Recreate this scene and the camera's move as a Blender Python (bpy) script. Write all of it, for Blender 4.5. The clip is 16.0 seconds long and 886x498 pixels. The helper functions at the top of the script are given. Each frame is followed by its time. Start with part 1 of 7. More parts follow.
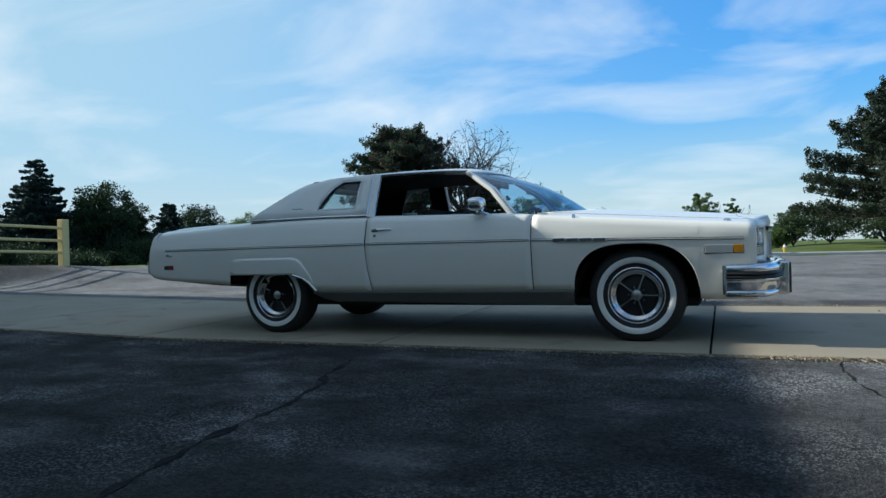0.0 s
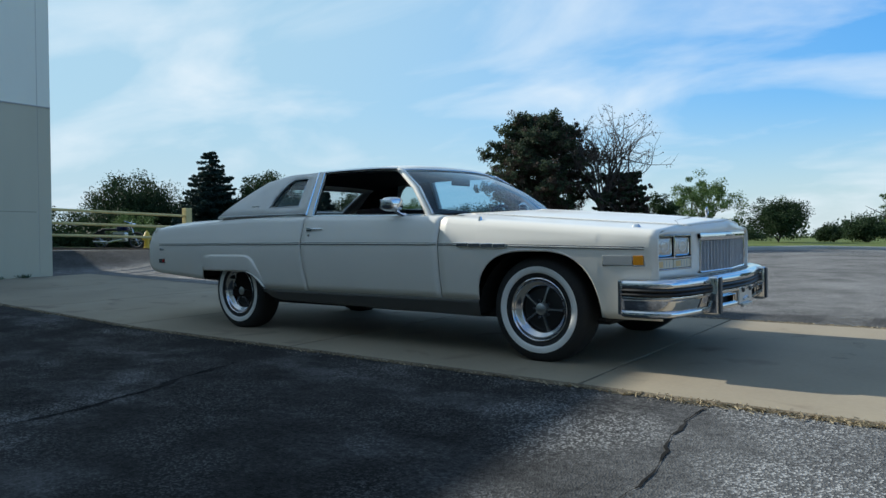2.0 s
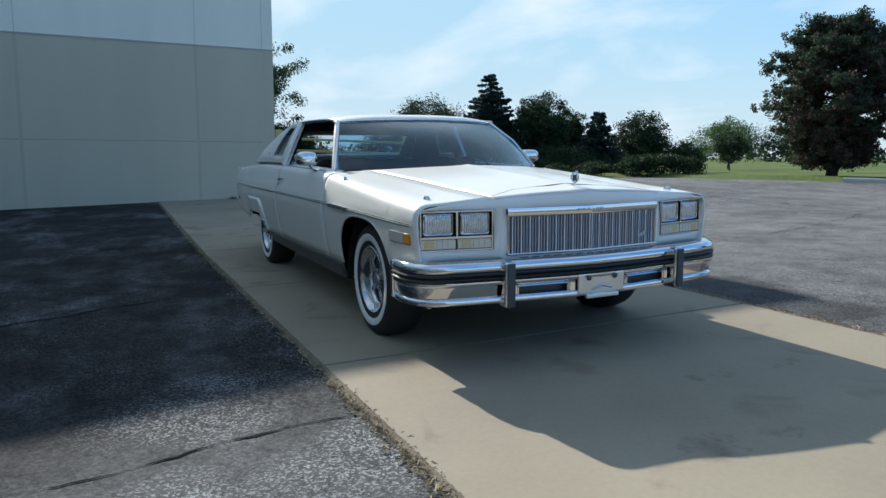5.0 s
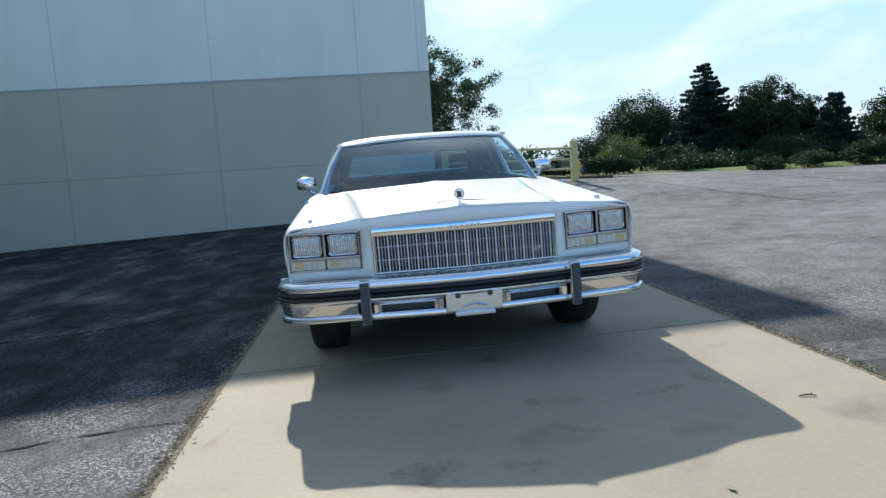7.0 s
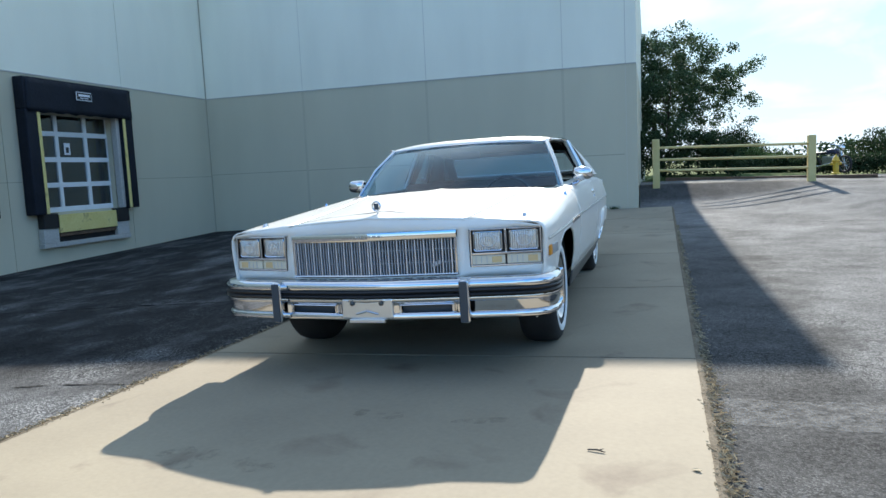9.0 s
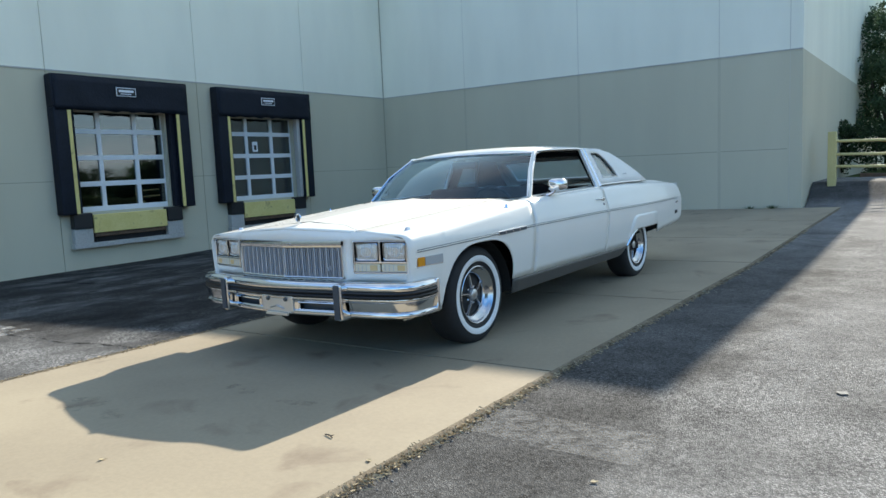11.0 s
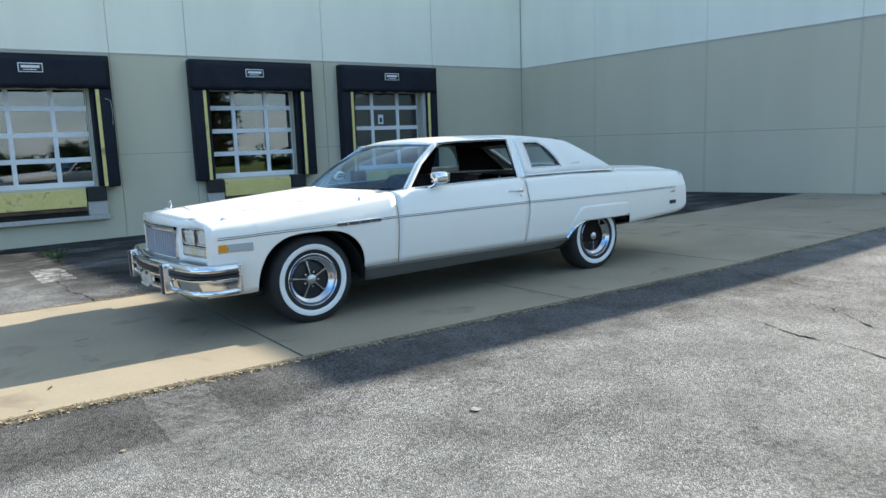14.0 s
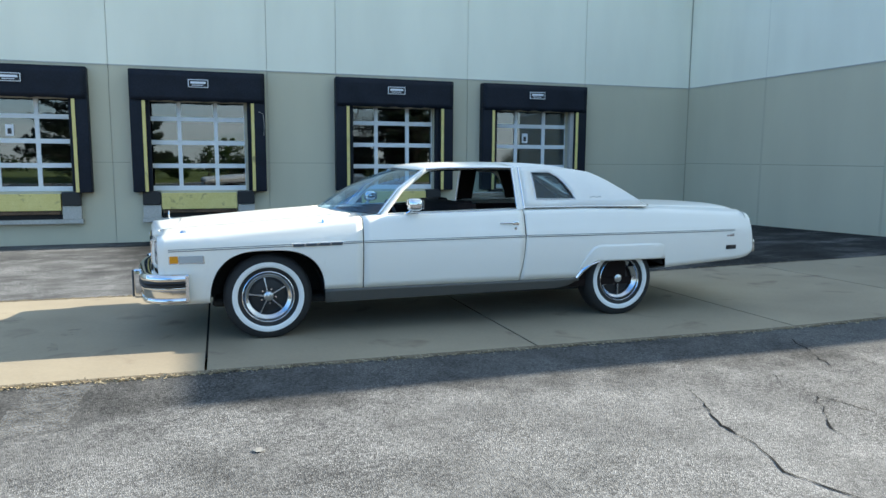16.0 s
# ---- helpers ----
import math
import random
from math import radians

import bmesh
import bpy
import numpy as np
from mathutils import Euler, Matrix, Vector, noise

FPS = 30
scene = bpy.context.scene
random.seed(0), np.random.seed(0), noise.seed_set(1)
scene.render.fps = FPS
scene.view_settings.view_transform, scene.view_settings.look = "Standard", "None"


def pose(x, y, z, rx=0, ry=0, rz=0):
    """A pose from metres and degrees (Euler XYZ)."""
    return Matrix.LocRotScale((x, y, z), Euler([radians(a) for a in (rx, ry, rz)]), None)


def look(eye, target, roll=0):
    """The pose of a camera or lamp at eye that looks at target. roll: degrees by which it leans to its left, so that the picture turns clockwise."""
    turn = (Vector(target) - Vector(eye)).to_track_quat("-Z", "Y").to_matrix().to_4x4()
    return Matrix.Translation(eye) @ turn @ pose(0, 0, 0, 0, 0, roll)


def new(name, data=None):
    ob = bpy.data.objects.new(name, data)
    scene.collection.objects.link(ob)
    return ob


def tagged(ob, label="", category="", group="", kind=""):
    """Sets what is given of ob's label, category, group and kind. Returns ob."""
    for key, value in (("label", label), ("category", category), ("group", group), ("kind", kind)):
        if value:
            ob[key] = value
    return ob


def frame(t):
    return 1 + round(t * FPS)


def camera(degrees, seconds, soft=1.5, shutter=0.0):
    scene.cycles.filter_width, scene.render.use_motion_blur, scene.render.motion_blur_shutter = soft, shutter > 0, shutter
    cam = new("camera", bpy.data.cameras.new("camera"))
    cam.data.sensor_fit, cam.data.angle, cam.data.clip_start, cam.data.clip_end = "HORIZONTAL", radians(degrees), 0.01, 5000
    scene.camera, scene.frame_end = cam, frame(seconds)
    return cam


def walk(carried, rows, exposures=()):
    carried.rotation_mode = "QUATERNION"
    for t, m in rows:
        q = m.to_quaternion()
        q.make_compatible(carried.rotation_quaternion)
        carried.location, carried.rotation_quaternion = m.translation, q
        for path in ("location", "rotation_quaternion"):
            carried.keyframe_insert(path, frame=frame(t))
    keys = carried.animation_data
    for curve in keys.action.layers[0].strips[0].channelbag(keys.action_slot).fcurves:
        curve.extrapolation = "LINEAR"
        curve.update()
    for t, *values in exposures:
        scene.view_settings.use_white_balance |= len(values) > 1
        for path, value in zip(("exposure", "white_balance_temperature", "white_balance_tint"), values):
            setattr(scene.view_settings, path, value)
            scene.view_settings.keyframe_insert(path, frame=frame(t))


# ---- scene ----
# The walk: metres and degrees in the place's frame (x along the dock wall, z up).
cam = camera(64.11, 16.0)
ROWS = [
    (0, (2.207, -6.311, 0.709), (1.4692, -4.4518, 0.7125), -1.59),
    (0.5, (2.620, -6.049, 0.746), (1.7397, -4.2537, 0.7246), -1.56),
    (1, (3.079, -5.732, 0.730), (2.0683, -4.0057, 0.7391), -0.01),
    (1.5, (3.434, -5.406, 0.824), (2.3569, -3.7211, 0.8000), -1.10),
    (2, (3.840, -5.029, 0.801), (2.6509, -3.4211, 0.7739), -0.57),
    (2.5, (4.160, -4.618, 0.861), (2.8698, -3.0907, 0.8201), -0.09),
    (3, (4.518, -4.227, 0.892), (3.1164, -2.8012, 0.8277), 0.04),
    (3.2, (4.648, -4.066, 0.892), (3.2215, -2.6663, 0.8217), -0.34),
    (5.5, (5.855, -2.072, 1.118), (4.0214, -1.3162, 0.8570), -0.58),
    (6, (6.044, -1.628, 1.099), (4.1611, -0.9885, 0.8877), -2.08),
    (6.5, (6.184, -1.145, 1.106), (4.2454, -0.6947, 0.9069), -2.69),
    (7, (6.309, -0.624, 1.122), (4.3363, -0.3888, 0.8958), -3.74),
    (7.5, (6.350, -0.020, 1.104), (4.3627, -0.0263, 0.8762), -2.68),
    (8, (6.343, 0.435, 1.139), (4.3667, 0.2356, 0.9084), -2.31),
    (8.5, (6.320, 0.951, 1.131), (4.3697, 0.5722, 0.9045), -2.94),
    (9, (6.264, 1.481, 1.152), (4.3566, 0.9184, 0.9385), -2.70),
    (9.2, (6.233, 1.715, 1.177), (4.3589, 1.0379, 0.9995), -2.81),
    (11.3, (5.706, 3.890, 1.272), (4.1452, 2.6613, 1.0410), -1.86),
    (11.5, (5.610, 4.059, 1.261), (4.0944, 2.7746, 1.0327), -1.31),
    (12, (5.312, 4.428, 1.289), (3.8983, 3.0316, 1.0636), -0.87),
    (12.5, (5.031, 4.847, 1.290), (3.7108, 3.3625, 1.0573), -1.05),
    (13, (4.673, 5.162, 1.324), (3.4356, 3.6047, 1.1168), -2.33),
    (13.5, (4.315, 5.591, 1.366), (3.1189, 4.0033, 1.1423), -2.38),
    (14, (3.936, 5.953, 1.420), (2.7958, 4.3382, 1.1140), -1.98),
    (14.5, (3.483, 6.216, 1.441), (2.4955, 4.5009, 1.1517), -0.10),
    (15, (2.973, 6.323, 1.463), (2.1586, 4.5183, 1.1778), -0.21),
    (15.5, (2.456, 6.505, 1.478), (1.7606, 4.6484, 1.2139), 0.07),
    (16, (1.981, 6.670, 1.494), (1.3822, 4.7795, 1.2363), 0.40),
]
EXPOSURES = [(0, 0.42, 6050, 5), (2, 0.44, 6180, 6), (3, 0.49, 6200, 7), (5.5, 0.62, 6120, 8), (7.5, 0.95, 6130, 9), (9, 1.16, 6280, 9),
             (11.5, 1.18, 6720, 8), (14, 1.39, 6720, 8), (16, 1.42, 6650, 7)]
walk(cam, [(t, look(eye, target, roll)) for t, eye, target, roll in ROWS], EXPOSURES)

# ---------------------------------------------------------------- light
SUN_ELEV, SUN_TRAVEL = 30.7, 5.6      # degrees; the light travels towards +x, turned a little to +y
world = bpy.data.worlds.new("sky")
scene.world = world
world.use_nodes = True
wn, wl = world.node_tree.nodes, world.node_tree.links
wn.clear()
w_out = wn.new("ShaderNodeOutputWorld")
w_bg = wn.new("ShaderNodeBackground")
w_sky = wn.new("ShaderNodeTexSky")
w_sky.sky_type = "NISHITA"
w_sky.sun_disc = False
w_sky.sun_elevation = radians(SUN_ELEV)
w_sky.sun_rotation = radians(270 - SUN_TRAVEL)
w_sky.air_density, w_sky.dust_density, w_sky.ozone_density = 1.0, 0.4, 4.0
w_bg.inputs["Strength"].default_value = 0.143
# thin streaky clouds over the blue
w_tc = wn.new("ShaderNodeTexCoord")
w_sep = wn.new("ShaderNodeSeparateXYZ")
w_add = wn.new("ShaderNodeMath"); w_add.operation = "ADD"; w_add.inputs[1].default_value = 0.22
w_dx = wn.new("ShaderNodeMath"); w_dx.operation = "DIVIDE"
w_dy = wn.new("ShaderNodeMath"); w_dy.operation = "DIVIDE"
w_com = wn.new("ShaderNodeCombineXYZ")
w_map = wn.new("ShaderNodeMapping")
w_map.inputs["Rotation"].default_value = (0, 0, radians(14))
w_map.inputs["Scale"].default_value = (1.0, 1.35, 1.0)
w_map.inputs["Location"].default_value = (0.35, 0.1, 0.0)
w_n1 = wn.new("ShaderNodeTexNoise")
w_n1.inputs["Scale"].default_value, w_n1.inputs["Detail"].default_value = 1.25, 7.0
w_n1.inputs["Roughness"].default_value, w_n1.inputs["Distortion"].default_value = 0.52, 0.45
w_ramp = wn.new("ShaderNodeValToRGB")
w_ramp.color_ramp.elements[0].position, w_ramp.color_ramp.elements[1].position = 0.47, 0.70
w_ramp.color_ramp.elements[0].color, w_ramp.color_ramp.elements[1].color = (0, 0, 0, 1), (0.68, 0.68, 0.68, 1)
w_mix = wn.new("ShaderNodeMix"); w_mix.data_type = "RGBA"
w_mix.inputs["B"].default_value = (4.5, 4.75, 5.0, 1)
wl.new(w_tc.outputs["Generated"], w_sep.inputs[0])
wl.new(w_sep.outputs["Z"], w_add.inputs[0])
wl.new(w_sep.outputs["X"], w_dx.inputs[0]); wl.new(w_add.outputs[0], w_dx.inputs[1])
wl.new(w_sep.outputs["Y"], w_dy.inputs[0]); wl.new(w_add.outputs[0], w_dy.inputs[1])
wl.new(w_dx.outputs[0], w_com.inputs[0]); wl.new(w_dy.outputs[0], w_com.inputs[1])
wl.new(w_com.outputs[0], w_map.inputs[0]); wl.new(w_map.outputs[0], w_n1.inputs["Vector"])
wl.new(w_n1.outputs["Fac"], w_ramp.inputs[0])
wl.new(w_ramp.outputs["Color"], w_mix.inputs["Factor"])
# haze evens out the bright side of the sky: each colour is divided by 1 + luminance / 3
w_bw = wn.new("ShaderNodeRGBToBW")
w_den = wn.new("ShaderNodeMath"); w_den.operation = "MULTIPLY_ADD"; w_den.inputs[1].default_value, w_den.inputs[2].default_value = 1 / 3.0, 1.0
w_inv = wn.new("ShaderNodeMath"); w_inv.operation = "DIVIDE"; w_inv.inputs[0].default_value = 1.9
w_even = wn.new("ShaderNodeVectorMath"); w_even.operation = "SCALE"
wl.new(w_sky.outputs[0], w_bw.inputs[0]); wl.new(w_bw.outputs[0], w_den.inputs[0]); wl.new(w_den.outputs[0], w_inv.inputs[1])
wl.new(w_sky.outputs[0], w_even.inputs[0]); wl.new(w_inv.outputs[0], w_even.inputs["Scale"])
w_sat = wn.new("ShaderNodeHueSaturation"); w_sat.inputs["Saturation"].default_value = 1.28
wl.new(w_even.outputs[0], w_sat.inputs["Color"])
# pale haze low over the horizon
w_low = wn.new("ShaderNodeMapRange"); w_low.interpolation_type = "SMOOTHSTEP"
w_low.inputs["From Min"].default_value, w_low.inputs["From Max"].default_value = 0.0, 0.19
w_low.inputs["To Min"].default_value, w_low.inputs["To Max"].default_value = 0.75, 0.0
w_haze = wn.new("ShaderNodeMix"); w_haze.data_type = "RGBA"; w_haze.inputs["B"].default_value = (3.1, 3.7, 4.15, 1)
wl.new(w_sep.outputs["Z"], w_low.inputs["Value"]); wl.new(w_low.outputs[0], w_haze.inputs["Factor"])
# thin veil on the sun's side, and deeper blue overhead
w_dot = wn.new("ShaderNodeVectorMath"); w_dot.operation = "DOT_PRODUCT"
w_dot.inputs[1].default_value = (-math.cos(radians(SUN_TRAVEL)) * math.cos(radians(SUN_ELEV)), -math.sin(radians(SUN_TRAVEL)) * math.cos(radians(SUN_ELEV)), math.sin(radians(SUN_ELEV)))
wl.new(w_tc.outputs["Generated"], w_dot.inputs[0])
w_vf = wn.new("ShaderNodeMapRange"); w_vf.interpolation_type = "SMOOTHSTEP"
w_vf.inputs["From Min"].default_value, w_vf.inputs["From Max"].default_value = 0.0, 0.8
w_vf.inputs["To Min"].default_value, w_vf.inputs["To Max"].default_value = 0.0, 0.85
w_veil = wn.new("ShaderNodeMix"); w_veil.data_type = "RGBA"; w_veil.inputs["B"].default_value = (2.5, 3.5, 4.0, 1)
wl.new(w_dot.outputs["Value"], w_vf.inputs["Value"]); wl.new(w_vf.outputs[0], w_veil.inputs["Factor"])
wl.new(w_sat.outputs[0], w_veil.inputs["A"]); wl.new(w_veil.outputs["Result"], w_haze.inputs["A"])
w_hf = wn.new("ShaderNodeMapRange"); w_hf.interpolation_type = "SMOOTHSTEP"
w_hf.inputs["From Min"].default_value, w_hf.inputs["From Max"].default_value = 0.35, 0.8
w_hf.inputs["To Min"].default_value, w_hf.inputs["To Max"].default_value = 0.0, 0.6
w_high = wn.new("ShaderNodeMix"); w_high.data_type = "RGBA"; w_high.inputs["B"].default_value = (1.35, 1.8, 2.55, 1)
wl.new(w_sep.outputs["Z"], w_hf.inputs["Value"]); wl.new(w_hf.outputs[0], w_high.inputs["Factor"])
wl.new(w_haze.outputs["Result"], w_high.inputs["A"])
wl.new(w_high.outputs["Result"], w_mix.inputs["A"])
wl.new(w_mix.outputs["Result"], w_bg.inputs["Color"])
wl.new(w_bg.outputs[0], w_out.inputs[0])
sun = new("sun", bpy.data.lights.new("sun", "SUN"))
sun.data.energy, sun.data.angle, sun.data.color = 4.25, radians(0.55), (1.0, 0.93, 0.82)
travel = Vector((math.cos(radians(SUN_TRAVEL)), math.sin(radians(SUN_TRAVEL)), -math.tan(radians(SUN_ELEV))))
sun.matrix_world = look((-60, 0, 40), Vector((-60, 0, 40)) + travel)


# ---------------------------------------------------------------- materials
def tree_of(name):
    m = bpy.data.materials.new(name)
    m.use_nodes = True
    n, l = m.node_tree.nodes, m.node_tree.links
    return m, n, l, n["Principled BSDF"]


def surface(name, a, b, rough=0.6, big=1.2, small=30.0, bump=0.1, metallic=0.0, coat=0.0, stain=None, mix_small=0.5, spread=0.35, vary=0.0, depth=0.01, spec=0.5):
    """A painted, cast or grown surface: two colours over a large and a fine noise, with wear and fine relief."""
    m, n, l, p = tree_of(name)
    tc = n.new("ShaderNodeNewGeometry")
    n1 = n.new("ShaderNodeTexNoise"); n1.inputs["Scale"].default_value = big; n1.inputs["Detail"].default_value = 6
    n2 = n.new("ShaderNodeTexNoise"); n2.inputs["Scale"].default_value = small; n2.inputs["Detail"].default_value = 5
    l.new(tc.outputs["Position"], n1.inputs["Vector"]); l.new(tc.outputs["Position"], n2.inputs["Vector"])
    mx = n.new("ShaderNodeMath"); mx.operation = "MULTIPLY_ADD"
    mx.inputs[1].default_value = mix_small
    sc = n.new("ShaderNodeMath"); sc.operation = "MULTIPLY"; sc.inputs[1].default_value = 1 - mix_small
    l.new(n1.outputs["Fac"], sc.inputs[0]); l.new(n2.outputs["Fac"], mx.inputs[0]); l.new(sc.outputs[0], mx.inputs[2])
    r = n.new("ShaderNodeValToRGB")
    r.color_ramp.elements[0].position, r.color_ramp.elements[1].position = 0.5 - spread / 2, 0.5 + spread / 2
    r.color_ramp.elements[0].color, r.color_ramp.elements[1].color = (*a, 1), (*b, 1)
    l.new(mx.outputs[0], r.inputs[0])
    col = r.outputs["Color"]
    if stain:
        n3 = n.new("ShaderNodeTexNoise"); n3.inputs["Scale"].default_value = stain[1]; n3.inputs["Detail"].default_value = 8
        n3.inputs["Distortion"].default_value = 0.6
        l.new(tc.outputs["Position"], n3.inputs["Vector"])
        r3 = n.new("ShaderNodeValToRGB"); r3.color_ramp.elements[0].position, r3.color_ramp.elements[1].position = stain[2], stain[2] + 0.13
        l.new(n3.outputs["Fac"], r3.inputs[0])
        ms = n.new("ShaderNodeMix"); ms.data_type = "RGBA"
        sf = n.new("ShaderNodeMath"); sf.operation = "MULTIPLY"; sf.inputs[1].default_value = stain[3]
        l.new(r3.outputs["Color"], sf.inputs[0]); l.new(sf.outputs[0], ms.inputs["Factor"])
        l.new(col, ms.inputs["A"]); ms.inputs["B"].default_value = (*stain[0], 1)
        col = ms.outputs["Result"]
    if vary:
        oi = n.new("ShaderNodeObjectInfo")
        mr = n.new("ShaderNodeMapRange"); mr.inputs["To Min"].default_value, mr.inputs["To Max"].default_value = 1 - vary, 1 + vary
        l.new(oi.outputs["Random"], mr.inputs["Value"])
        hv = n.new("ShaderNodeHueSaturation"); l.new(mr.outputs[0], hv.inputs["Value"]); l.new(col, hv.inputs["Color"])
        col = hv.outputs["Color"]
    l.new(col, p.inputs["Base Color"])
    p.inputs["Roughness"].default_value, p.inputs["Metallic"].default_value = rough, metallic
    p.inputs["Specular IOR Level"].default_value = spec
    if coat:
        p.inputs["Coat Weight"].default_value, p.inputs["Coat Roughness"].default_value = coat, 0.09
    if bump:
        bp = n.new("ShaderNodeBump"); bp.inputs["Strength"].default_value = bump; bp.inputs["Distance"].default_value = depth
        l.new(n2.outputs["Fac"], bp.inputs["Height"]); l.new(bp.outputs[0], p.inputs["Normal"])
    return m


def plain(name, c, rough=0.4, metallic=0.0, coat=0.0, spec=0.5):
    m, n, l, p = tree_of(name)
    p.inputs["Base Color"].default_value = (*c, 1)
    p.inputs["Roughness"].default_value, p.inputs["Metallic"].default_value = rough, metallic
    p.inputs["Specular IOR Level"].default_value = spec
    if coat:
        p.inputs["Coat Weight"].default_value, p.inputs["Coat Roughness"].default_value = coat, 0.02
    n1 = n.new("ShaderNodeTexNoise"); n1.inputs["Scale"].default_value = 40
    r = n.new("ShaderNodeMapRange"); r.inputs["To Min"].default_value, r.inputs["To Max"].default_value = rough * 0.8, min(1, rough * 1.25)
    l.new(n1.outputs["Fac"], r.inputs["Value"]); l.new(r.outputs[0], p.inputs["Roughness"])
    return m


def pane_glass(name, tint, ior=1.5, rough=0.0, film=None):
    """Clear or tinted pane: lets light through, with the gloss of its surface."""
    m, n, l, p = tree_of(name)
    n.remove(p)
    t = n.new("ShaderNodeBsdfTransparent"); t.inputs[0].default_value = (*tint, 1)
    g = n.new("ShaderNodeBsdfGlossy"); g.inputs["Roughness"].default_value = rough
    f = n.new("ShaderNodeLayerWeight"); f.inputs[0].default_value = 0.5
    f0 = ((ior - 1) / (ior + 1)) ** 2
    w = n.new("ShaderNodeMath"); w.operation = "POWER"; w.inputs[1].default_value = 4.0
    k = n.new("ShaderNodeMath"); k.operation = "MULTIPLY_ADD"; k.inputs[1].default_value, k.inputs[2].default_value = 1 - f0, f0
    l.new(f.outputs["Facing"], w.inputs[0]); l.new(w.outputs[0], k.inputs[0])
    x = n.new("ShaderNodeMixShader")
    l.new(k.outputs[0], x.inputs[0]); l.new(t.outputs[0], x.inputs[1]); l.new(g.outputs[0], x.inputs[2])
    out = x.outputs[0]
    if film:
        # dust film whose blue also stands in for sky haze on the pane
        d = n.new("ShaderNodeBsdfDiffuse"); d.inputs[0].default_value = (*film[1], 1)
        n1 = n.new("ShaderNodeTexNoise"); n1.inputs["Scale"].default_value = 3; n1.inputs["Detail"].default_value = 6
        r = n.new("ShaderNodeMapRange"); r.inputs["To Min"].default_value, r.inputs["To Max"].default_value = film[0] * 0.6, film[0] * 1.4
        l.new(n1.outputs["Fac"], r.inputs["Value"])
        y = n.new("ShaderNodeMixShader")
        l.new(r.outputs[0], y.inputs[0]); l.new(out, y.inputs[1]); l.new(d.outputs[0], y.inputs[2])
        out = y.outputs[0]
    l.new(out, n["Material Output"].inputs[0])
    return m


